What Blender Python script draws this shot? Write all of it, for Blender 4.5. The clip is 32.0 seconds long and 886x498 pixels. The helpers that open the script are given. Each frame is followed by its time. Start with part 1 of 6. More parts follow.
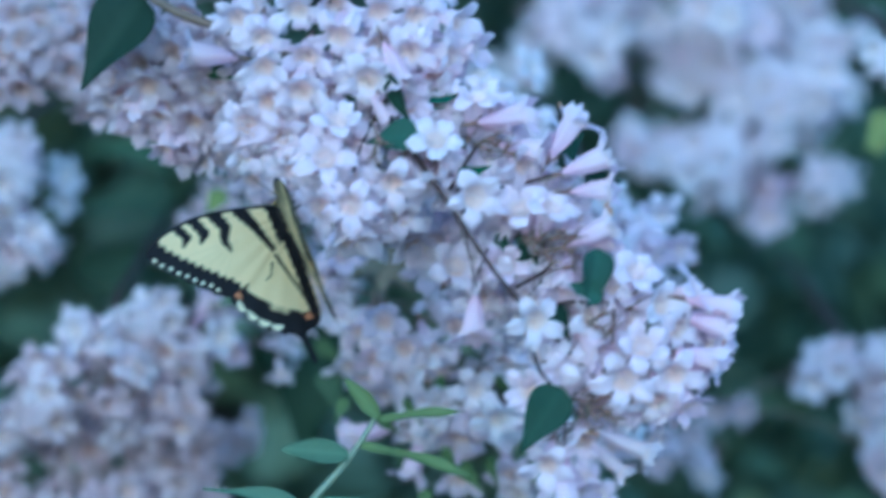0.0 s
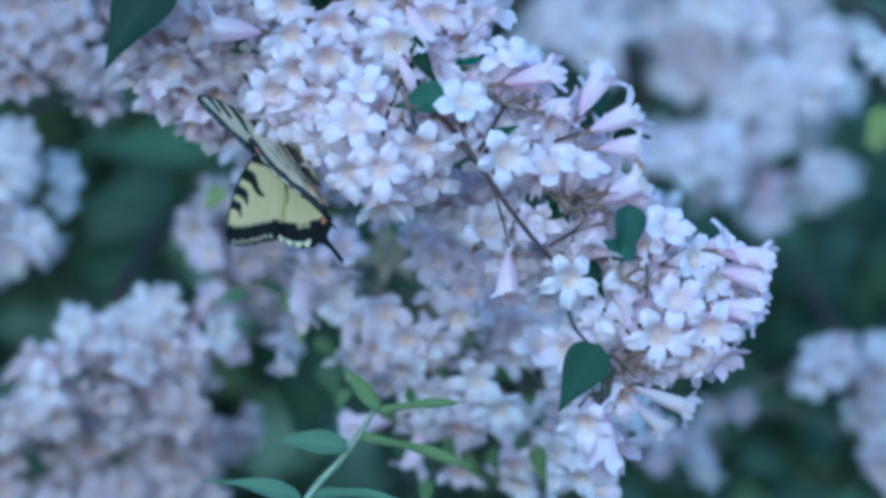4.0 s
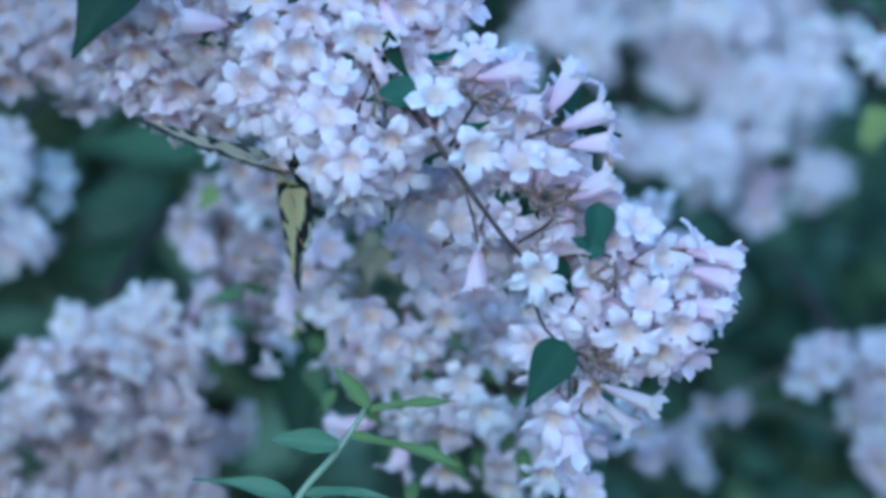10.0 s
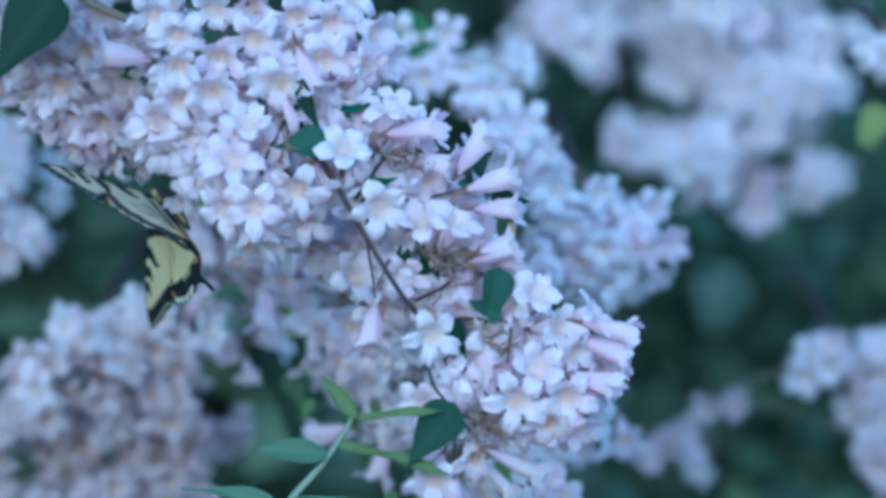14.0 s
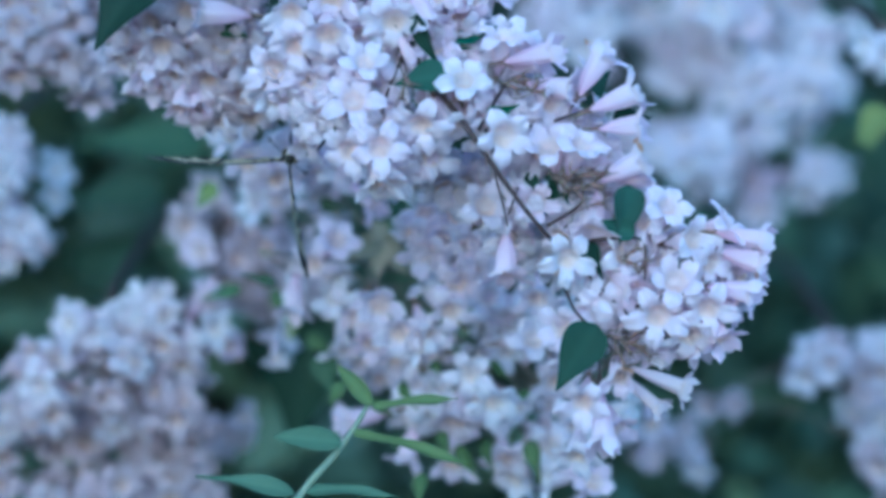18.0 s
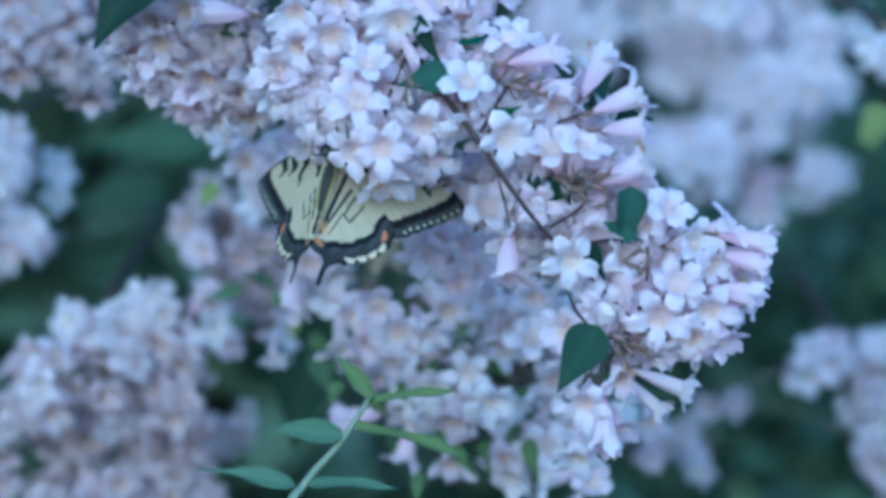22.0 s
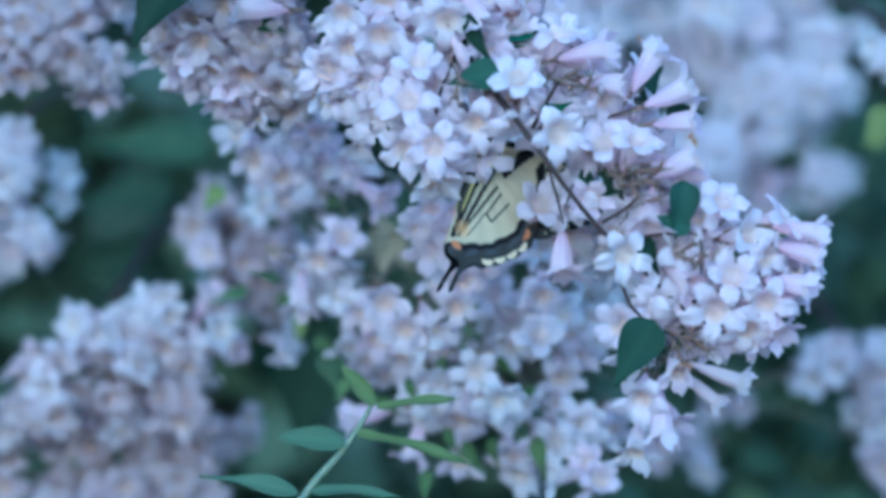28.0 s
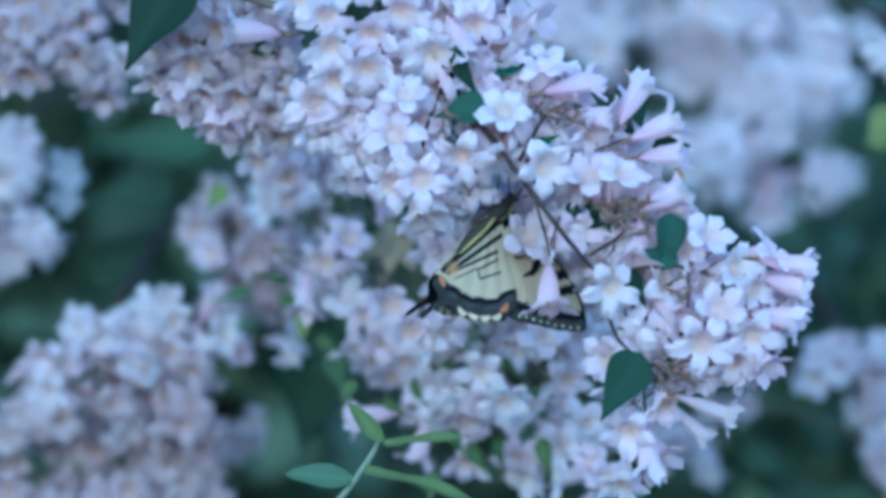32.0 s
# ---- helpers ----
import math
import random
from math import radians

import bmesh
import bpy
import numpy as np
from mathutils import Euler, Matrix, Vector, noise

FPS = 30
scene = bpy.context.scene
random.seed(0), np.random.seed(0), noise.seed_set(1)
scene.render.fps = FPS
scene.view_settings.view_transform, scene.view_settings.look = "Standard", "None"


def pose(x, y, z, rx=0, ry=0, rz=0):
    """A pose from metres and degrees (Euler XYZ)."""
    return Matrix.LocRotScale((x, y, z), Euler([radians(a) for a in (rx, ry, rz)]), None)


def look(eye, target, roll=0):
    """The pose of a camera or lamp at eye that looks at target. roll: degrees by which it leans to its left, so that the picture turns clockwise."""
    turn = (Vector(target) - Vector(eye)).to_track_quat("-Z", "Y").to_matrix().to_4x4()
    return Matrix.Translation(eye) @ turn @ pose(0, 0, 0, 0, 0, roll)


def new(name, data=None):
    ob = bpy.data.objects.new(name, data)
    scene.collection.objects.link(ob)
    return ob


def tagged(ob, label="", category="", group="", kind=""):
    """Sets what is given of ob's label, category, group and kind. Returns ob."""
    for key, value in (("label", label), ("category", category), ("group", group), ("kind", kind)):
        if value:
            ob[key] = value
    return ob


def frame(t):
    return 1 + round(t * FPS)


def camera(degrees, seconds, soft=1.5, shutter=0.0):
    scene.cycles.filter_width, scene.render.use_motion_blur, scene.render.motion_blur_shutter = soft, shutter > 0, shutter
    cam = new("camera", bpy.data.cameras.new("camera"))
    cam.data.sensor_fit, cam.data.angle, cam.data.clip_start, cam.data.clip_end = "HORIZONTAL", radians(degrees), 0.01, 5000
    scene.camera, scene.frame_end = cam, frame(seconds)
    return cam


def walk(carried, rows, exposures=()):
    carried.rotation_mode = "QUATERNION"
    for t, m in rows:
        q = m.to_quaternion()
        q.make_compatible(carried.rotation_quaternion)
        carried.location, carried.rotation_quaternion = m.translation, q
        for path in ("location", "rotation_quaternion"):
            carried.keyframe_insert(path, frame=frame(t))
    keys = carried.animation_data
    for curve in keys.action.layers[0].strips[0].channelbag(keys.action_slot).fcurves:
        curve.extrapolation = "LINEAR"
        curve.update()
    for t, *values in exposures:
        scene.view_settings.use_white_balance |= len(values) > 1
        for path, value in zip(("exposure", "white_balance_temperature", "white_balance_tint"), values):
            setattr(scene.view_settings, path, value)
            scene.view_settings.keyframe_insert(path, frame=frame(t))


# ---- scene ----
cam = camera(10.0, 32.0, soft=3.9, shutter=0.5)
cam.data.dof.use_dof = True
cam.data.dof.focus_distance = 1.5
cam.data.dof.aperture_fstop = 7.2
walk(cam, [
    (0, pose(0, 0, 1.3, 90.042, 0, 0.056)), (0.5, pose(0, 0, 1.3, 90.047, 0, 0.054)), (1, pose(0, 0, 1.3, 90.042, 0, 0.056)),
    (1.5, pose(0, 0, 1.3, 90.029, 0, 0.059)), (2, pose(0, 0, 1.3, 90.025, 0, 0.056)), (2.5, pose(0, 0, 1.3, 90.020, 0, 0.054)),
    (3, pose(0, 0, 1.3, 90.012, 0, 0.054)), (3.5, pose(0, 0, 1.3, 90.010, 0, 0.052)), (5.5, pose(0, 0, 1.3, 90.006, 0, 0.039)),
    (6, pose(0, 0, 1.3, 90.005, 0, 0.039)), (6.5, pose(0, 0, 1.3, 90.007, 0, 0.039)), (7, pose(0, 0, 1.3, 90.007, 0, 0.037)),
    (7.5, pose(0, 0, 1.3, 90.002, 0, 0.029)), (8, pose(0, 0, 1.3, 90.000, 0, 0.020)), (8.5, pose(0, 0, 1.3, 90.000, 0, 0.010)),
    (9, pose(0, 0, 1.3, 90.000, 0, -0.003)), (9.5, pose(0, 0, 1.3, 90.000, 0, -0.015)), (10, pose(0, 0, 1.3, 90.000, 0, -0.025)),
    (10.5, pose(0, 0, 1.3, 90.000, 0, -0.032)), (11, pose(0, 0, 1.3, 89.998, 0, -0.034)), (11.5, pose(0, 0, 1.3, 89.990, 0, -0.042)),
    (12, pose(0, 0, 1.3, 89.988, 0, -0.056)), (12.5, pose(0, 0, 1.3, 89.993, 0, -0.061)), (13, pose(0, 0, 1.3, 89.990, 0, -0.051)),
    (13.5, pose(0, 0, 1.3, 89.983, 0, -0.042)), (14, pose(0, 0, 1.3, 89.978, 0, -0.041)), (14.5, pose(0, 0, 1.3, 89.974, 0, -0.045)),
    (16.5, pose(0, 0, 1.3, 89.971, 0, -0.033)), (17, pose(0, 0, 1.3, 89.971, 0, -0.037)), (17.5, pose(0, 0, 1.3, 89.971, 0, -0.039)),
    (18, pose(0, 0, 1.3, 89.968, 0, -0.044)), (18.5, pose(0, 0, 1.3, 89.965, 0, -0.056)), (19, pose(0, 0, 1.3, 89.966, 0, -0.063)),
    (19.5, pose(0, 0, 1.3, 89.966, 0, -0.058)), (20, pose(0, 0, 1.3, 89.968, 0, -0.049)), (20.5, pose(0, 0, 1.3, 89.971, 0, -0.039)),
    (21, pose(0, 0, 1.3, 89.971, 0, -0.032)), (21.5, pose(0, 0, 1.3, 89.971, 0, -0.029)), (22, pose(0, 0, 1.3, 89.971, 0, -0.024)),
    (22.5, pose(0, 0, 1.3, 89.973, 0, -0.015)), (23, pose(0, 0, 1.3, 89.978, 0, -0.007)), (23.5, pose(0, 0, 1.3, 89.980, 0, 0.000)),
    (24, pose(0, 0, 1.3, 89.983, 0, 0.007)), (24.5, pose(0, 0, 1.3, 89.988, 0, 0.010)), (25, pose(0, 0, 1.3, 89.990, 0, 0.012)),
    (25.5, pose(0, 0, 1.3, 89.990, 0, 0.016)), (27.5, pose(0, 0, 1.3, 90.000, 0, 0.039)), (28, pose(0, 0, 1.3, 89.997, 0, 0.039)),
    (28.5, pose(0, 0, 1.3, 89.990, 0, 0.039)), (29, pose(0, 0, 1.3, 89.983, 0, 0.039)), (29.5, pose(0, 0, 1.3, 89.978, 0, 0.042)),
    (30, pose(0, 0, 1.3, 89.973, 0, 0.047)), (30.5, pose(0, 0, 1.3, 89.973, 0, 0.052)), (31, pose(0, 0, 1.3, 89.980, 0, 0.056)),
    (31.5, pose(0, 0, 1.3, 89.988, 0, 0.064)), (32, pose(0, 0, 1.3, 89.990, 0, 0.072)),
], exposures=[(0, 1.0, 3800, -9.6), (32, 1.0, 3800, -9.6)])

# ---- light ----
world = bpy.data.worlds.new("sky")
scene.world = world
world.use_nodes = True
_wn = world.node_tree.nodes
_sky = _wn.new("ShaderNodeTexSky")
_sky.sky_type = "NISHITA"
_sky.sun_disc = False
_sky.sun_elevation = radians(17)
_sky.sun_rotation = radians(200)
world.node_tree.links.new(_sky.outputs["Color"], _wn["Background"].inputs["Color"])
_wn["Background"].inputs["Strength"].default_value = 0.12
sun = new("sun", bpy.data.lights.new("sun", "SUN"))
sun.data.energy = 0.9
sun.data.angle = radians(80)
sun.data.color = (1.0, 0.99, 0.97)
sun.matrix_world = look((0, 0, 5), (-0.3, 1.6, 5 - 0.5))

# ---- materials ----


def nodes_of(m):
    m.use_nodes = True
    return m.node_tree.nodes, m.node_tree.links, m.node_tree.nodes["Principled BSDF"]


def leafy(m, n, l, bsdf, share, tint):
    """Let some light through a thin sheet: the tint socket colours it."""
    tr, mix = n.new("ShaderNodeBsdfTranslucent"), n.new("ShaderNodeMixShader")
    mix.inputs[0].default_value = share
    l.new(tint, tr.inputs["Color"])
    l.new(bsdf.outputs[0], mix.inputs[1])
    l.new(tr.outputs[0], mix.inputs[2])
    l.new(mix.outputs[0], n["Material Output"].inputs[0])


def mixer(n, l, kind, a, b, f):
    x = n.new("ShaderNodeMix")
    x.data_type, x.blend_type = "RGBA", kind
    for socket, v in ((x.inputs["Factor"], f), (x.inputs["A"], a), (x.inputs["B"], b)):
        if isinstance(v, (int, float)):
            socket.default_value = v
        elif isinstance(v, tuple):
            socket.default_value = (*v, 1)
        else:
            l.new(v, socket)
    return x.outputs["Result"]


def noise_of(n, l, scale, detail=3):
    co, t = n.new("ShaderNodeTexCoord"), n.new("ShaderNodeTexNoise")
    t.inputs["Scale"].default_value, t.inputs["Detail"].default_value = scale, detail
    l.new(co.outputs["Object"], t.inputs["Vector"])
    return t.outputs["Fac"]


def bump_of(n, l, bsdf, height, dist, strength=0.6):
    b = n.new("ShaderNodeBump")
    b.inputs["Strength"].default_value, b.inputs["Distance"].default_value = strength, dist
    l.new(height, b.inputs["Height"])
    l.new(b.outputs[0], bsdf.inputs["Normal"])


def sheet(name, share, rough, vary, grain, isle=False, spec=0.3):
    """A thin coloured sheet (petal, leaf, wing) whose colours come with its mesh."""
    m = bpy.data.materials.new(name)
    n, l, bsdf = nodes_of(m)
    at = n.new("ShaderNodeAttribute")
    at.attribute_name = "tone"
    if isle:
        rnd = n.new("ShaderNodeNewGeometry").outputs["Random Per Island"]
    else:
        rnd = n.new("ShaderNodeObjectInfo").outputs["Random"]
    col = mixer(n, l, "MULTIPLY", at.outputs["Color"], vary, rnd)
    col = mixer(n, l, "MULTIPLY", col, (0.95, 0.95, 0.95), noise_of(n, l, grain))
    l.new(col, bsdf.inputs["Base Color"])
    bsdf.inputs["Roughness"].default_value = rough
    bsdf.inputs["Specular IOR Level"].default_value = spec
    bump_of(n, l, bsdf, noise_of(n, l, grain * 3), 0.0002)
    leafy(m, n, l, bsdf, share, col)
    return m


def solid(name, dark, light, grain, rough, dist=0.0005):
    m = bpy.data.materials.new(name)
    n, l, bsdf = nodes_of(m)
    f = noise_of(n, l, grain, 5)
    l.new(mixer(n, l, "MIX", dark, light, f), bsdf.inputs["Base Color"])
    bsdf.inputs["Roughness"].default_value = rough
    bump_of(n, l, bsdf, f, dist)
    return m


PETAL = sheet("petal", 0.58, 0.85, (1.0, 0.96, 0.985), 160, spec=0.08)
LEAF = sheet("leaf", 0.18, 0.6, (0.8, 0.85, 0.8), 120, spec=0.12)
FOLIAGE = sheet("foliage", 0.35, 0.5, (0.7, 0.75, 0.7), 40, isle=True, spec=0.8)
WING = sheet("wing_scales", 0.3, 0.6, (1, 1, 1), 300, spec=0.2)
TWIG = solid("twig_bark", (0.03, 0.02, 0.02), (0.08, 0.045, 0.04), 240, 0.75)
STALK = solid("green_stalk", (0.17, 0.24, 0.14), (0.27, 0.13, 0.14), 300, 0.6)
SHOOT = solid("shoot_stem", (0.17, 0.21, 0.13), (0.22, 0.25, 0.17), 200, 0.5)
CALYX = solid("calyx", (0.14, 0.20, 0.10), (0.27, 0.085, 0.11), 700, 0.6)
CANE = solid("cane_bark", (0.10, 0.07, 0.05), (0.26, 0.20, 0.15), 60, 0.85, 0.002)
FUR = solid("dark_fur", (0.012, 0.011, 0.012), (0.06, 0.05, 0.035), 900, 0.9)
FURY = solid("yellow_fur", (0.25, 0.2, 0.06), (0.42, 0.36, 0.14), 900, 0.9)
CHITIN = solid("chitin", (0.008, 0.008, 0.009), (0.02, 0.018, 0.018), 500, 0.35)
SOIL = solid("soil", (0.035, 0.03, 0.02), (0.07, 0.085, 0.04), 6, 0.95, 0.02)

# ---- mesh helpers ----
MM = 0.001


def linked(name, me, parent=None, m=None, label=""):
    ob = new(name, me)
    if parent:
        ob.parent = parent
    if m is not None:
        ob.matrix_basis = m
    if label:
        ob["label"] = label
    return ob


def mesh_of(name, verts, faces, material, tones=None, smooth=True):
    me = bpy.data.meshes.new(name)
    me.from_pydata(verts, [], faces)
    me.materials.append(material)
    if smooth:
        me.polygons.foreach_set("use_smooth", [True] * len(me.polygons))
    if tones is not None:
        a = me.color_attributes.new("tone", "FLOAT_COLOR", "POINT")
        flat = np.ones((len(verts), 4), np.float32)
        flat[:, :3] = np.array(tones, np.float32)
        a.data.foreach_set("color", flat.ravel())
    me.update()
    return me


def tube_into(verts, faces, pts, radii, sides=6):
    """A tapered tube along pts, added to verts and faces."""
    pts = [Vector(p) for p in pts]
    start, side = len(verts), None
    for i, p in enumerate(pts):
        d = (pts[min(i + 1, len(pts) - 1)] - pts[max(i - 1, 0)]).normalized()
        if side is None:
            side = d.orthogonal().normalized()
        side = (side - d * side.dot(d)).normalized()
        up = d.cross(side)
        r = radii[i] if isinstance(radii, (list, tuple)) else radii
        for k in range(sides):
            a = 2 * math.pi * k / sides
            verts.append(p + (side * math.cos(a) + up * math.sin(a)) * r)
    for i in range(len(pts) - 1):
        for k in range(sides):
            a, b = start + i * sides + k, start + i * sides + (k + 1) % sides
            faces.append((a, b, b + sides, a + sides))
    faces.append(tuple(start + k for k in reversed(range(sides))))
    faces.append(tuple(start + (len(pts) - 1) * sides + k for k in range(sides)))


def bend(points, per=6):
    """A smooth line through the points (Catmull-Rom)."""
    p = [Vector(q) for q in points]
    p = [p[0] * 2 - p[1]] + p + [p[-1] * 2 - p[-2]]
    out = []
    for i in range(1, len(p) - 2):
        for k in range(per):
            t = k / per
            out.append(0.5 * (2 * p[i] + (p[i + 1] - p[i - 1]) * t + (2 * p[i - 1] - 5 * p[i] + 4 * p[i + 1] - p[i + 2]) * t * t
                              + (3 * p[i] - p[i - 1] - 3 * p[i + 1] + p[i + 2]) * t ** 3))
    return out + [p[-2]]


def stick(name, pts, r0, r1, material, parent, label="", per=6, sides=7):
    line = bend(pts, per)
    v, f = [], []
    tube_into(v, f, line, [r0 + (r1 - r0) * i / (len(line) - 1) for i in range(len(line))], sides)
    return linked(name, mesh_of(name, v, f, material), parent, None, label)


# ---- blossoms ----


def corolla(seed, flare, length=13.0, spread=1.0, shut=False, lobe=6.0, toning="fresh"):
    """A five-lobed bell, its mouth at the origin, opening towards +z; an outer and an inner skin."""
    rng = random.Random(seed)
    lobes, per, steps = 5, 10, 8
    verts, faces, tones = [], [], []
    lob = [(rng.uniform(0.88, 1.16) + (0.12 if i > 1 else 0), rng.uniform(-26, 26), rng.uniform(0.78, 0.98), rng.uniform(-0.8, 0.8), rng.uniform(0, 6.3)) for i in range(lobes)]
    mouth = 3.5 * spread
    outer = [(-1, 0.7), (-0.92, 1.0), (-0.76, 1.6), (-0.55, 2.5), (-0.3, 3.1), (-0.1, 3.4), (0, 3.5)]
    if shut:
        outer = [(-1, 0.9), (-0.9, 1.2), (-0.72, 1.7), (-0.5, 2.5), (-0.28, 3.2), (-0.1, 3.4), (0, 3.2)]
        mouth = 3.2 * spread
    cup = [(-0.24, 0.2), (-0.235, 0.9), (-0.21, 1.6), (-0.17, 2.3), (-0.11, 2.85), (-0.05, 3.25), (0, 3.5)]
    white, peach, pink = (0.96, 0.925, 0.95), (0.95, 0.79, 0.67), (0.95, 0.79, 0.88)
    back = (0.955, 0.89, 0.94)
    if toning == "rosy":
        white, pink, back = (0.955, 0.90, 0.94), (0.94, 0.73, 0.85), (0.95, 0.85, 0.92)
    # Whitened petals: brighter, cooler light put into the colour.
    if toning == "pale":
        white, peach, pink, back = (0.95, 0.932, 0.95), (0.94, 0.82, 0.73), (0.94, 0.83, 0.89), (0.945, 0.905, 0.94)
    # Tan petals, darkened as well to stand in for shade.
    if toning == "shade_tan":
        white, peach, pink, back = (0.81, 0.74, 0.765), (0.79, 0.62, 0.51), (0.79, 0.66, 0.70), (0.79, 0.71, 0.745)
    rust = (0.70, 0.48, 0.28)
    dry = (rng.randrange(5), rng.uniform(0.55, 0.75)) if seed in (40, 41) else None
    for skin in (0, 1):
        first, rows = len(verts), 0
        for s, r in (cup if skin and not shut else outer):
            for k in range(lobes * per):
                a = 2 * math.pi * (k + 0.5) / (lobes * per) + radians(18)
                rr = (r - 0.1 * skin) * (1 + 0.05 * math.cos(5 * a)) * spread
                verts.append((rr * math.cos(a) * MM, rr * math.sin(a) * MM, s * length * MM))
                low = max(0.0, -math.sin(a))
                if skin:
                    f = (0.6 + 0.4 * low) * min(1, max(0.5, 1 - max(0, s + 0.12) * 4))
                    tones.append([p + (q - p) * f for p, q in zip(white, peach)])
                else:
                    tones.append([p + (q - p) * (s + 1) ** 0.9 * 0.75 for p, q in zip(pink, white)])
            rows += 1
        for j in range(1, steps + 1):
            u = j / steps
            for k in range(lobes * per):
                i, w = k // per, (k % per + 0.5) / per * 2 - 1
                size, twist, wide, curl, ph = lob[i]
                ragged = 1 + 0.07 * u * math.sin(w * 6.5 + ph) + 0.05 * u * math.sin(w * 13 + 2 * ph)
                reach = lobe * 0.98 * size * u * (1 - 0.5 * abs(w) ** 2.6) * ragged * (0.62 if shut else 1)
                half = (2.0 * spread + (3.85 * wide - 2.0 * spread) * math.sin(min(1, u * 1.45) * math.pi / 2) - 0.6 * max(0, u - 0.6)) * w
                turn = radians(flare + twist) * (0.32 + 0.74 * u)
                a = 2 * math.pi * (i + 0.5) / lobes + radians(18)
                out = mouth + reach * math.sin(turn)
                wave = 0.45 * u * math.sin(w * 4 + ph) + 0.2 * u * math.sin(w * 9 + ph * 2)
                up = reach * math.cos(turn) + 0.7 * w * w * u + curl * u * w + wave - 0.1 * skin
                if shut:
                    half *= 0.55
                    out, up = mouth - reach * 0.25, reach
                x = out * math.cos(a) - half * math.sin(a)
                y = out * math.sin(a) + half * math.cos(a)
                verts.append((x * MM, y * MM, up * MM))
                low = max(0.0, -math.sin(a))
                if skin:
                    f = max(0, 0.8 - u * 1.7) * (0.6 + 0.4 * low) + 0.05 * (1 - abs(w)) * (1 - u)
                    tones.append([p + (q - p) * f for p, q in zip(white, peach)])
                else:
                    tones.append(back)
                if dry and i == dry[0] and u > dry[1]:
                    f = min(1, (u - dry[1]) * 6)
                    tones[-1] = [p + (q - p) * f for p, q in zip(tones[-1], rust)]
            rows += 1
        ring, base_rows = lobes * per, len(outer)
        for j in range(rows - 1):
            for k in range(ring):
                if j >= base_rows and (k + 1) % per == 0:
                    continue
                a, b = first + j * ring + k, first + j * ring + (k + 1) % ring
                q = (a, b, b + ring, a + ring)
                faces.append(q if not skin else q[::-1])
    return mesh_of("corolla", verts, faces, PETAL, tones)


OPEN = [corolla(i, f, L, s) for i, (f, L, s) in enumerate(((80, 12, 1.0), (70, 13, 0.95), (92, 12, 1.05), (62, 13, 0.95), (76, 12, 1.05), (98, 12, 1.0), (84, 13, 1.0), (68, 12, 1.1)))]
SLIM = [corolla(20, 38, 13, 1.0, False, 5.2, "rosy"), corolla(21, 50, 13, 1.0, False, 5.2, "rosy"), corolla(22, 30, 14, 0.95, False, 4.8, "rosy"), corolla(23, 58, 13, 1.0, False, 5.4, "rosy")]
THIN = [corolla(24, 26, 17, 0.68, False, 4.4, "shade_tan"), corolla(25, 34, 16, 0.7, False, 4.4, "shade_tan")]
DRY = [corolla(40, 34, 13, 1.0, False, 5.0, "rosy"), corolla(41, 48, 13, 1.0, False, 5.0, "rosy")]
SHADE_TAN = [corolla(i + 50, f, 12, 1.0, False, 5.6, "shade_tan") for i, f in enumerate((70, 84, 58, 76))]
PALE_LIT = [corolla(i + 60, f, 12, 1.0, False, 6.0, "pale") for i, f in enumerate((80, 70, 92, 62, 76, 84))]
BUD = [corolla(30, 10, 14, 0.7, True, 6.0, "rosy"), corolla(31, 14, 13, 0.7, True, 6.0, "rosy")]


def calyx_mesh(seed):
    """A short bristly stalk end with five thin red sepals, its joint with the bell at the origin."""
    rng = random.Random(seed)
    v, f = [], []
    tube_into(v, f, [(0, 0, -5 * MM), (0, 0, -3 * MM), (0, 0, -1.4 * MM), (0, 0, 0.2 * MM)], [0.32 * MM, 0.6 * MM, 0.75 * MM, 0.65 * MM], 7)
    for k in range(5):
        a = 2 * math.pi * (k + rng.uniform(-0.2, 0.2)) / 5
        o = rng.uniform(2.2, 3.6)
        c, s = math.cos(a), math.sin(a)
        tube_into(v, f, [(0.7 * c * MM, 0.7 * s * MM, -0.4 * MM), (o * 0.6 * c * MM, o * 0.6 * s * MM, 0.8 * MM), (o * c * MM, o * s * MM, 2.4 * MM)],
                  [0.26 * MM, 0.2 * MM, 0.07 * MM], 5)
    for k in range(9):
        a, h = rng.uniform(0, 6.3), rng.uniform(-3.5, -1)
        c, s = math.cos(a), math.sin(a)
        tube_into(v, f, [(0.8 * c * MM, 0.8 * s * MM, h * MM), (1.9 * c * MM, 1.9 * s * MM, (h + 0.5) * MM)], [0.12 * MM, 0.04 * MM], 3)
    return mesh_of("calyx", v, f, CALYX)


CALYXES = [calyx_mesh(i) for i in range(3)]


def facing(phi, tau, roll):
    """A turn that points +z along the picture-plane angle phi (0 right, 90 up), raised by tau towards the viewer."""
    p, t = radians(phi), radians(tau)
    d = Vector((math.cos(p) * math.cos(t), -math.sin(t), math.sin(p) * math.cos(t)))
    up = Vector((0, 0, 1)) if abs(d.z) < 0.96 else Vector((0, -1, 0))
    y = (up - d * up.dot(d)).normalized()
    x = y.cross(d)
    return Matrix((x, y, d)).transposed().to_4x4() @ Matrix.Rotation(radians(roll), 4, "Z")


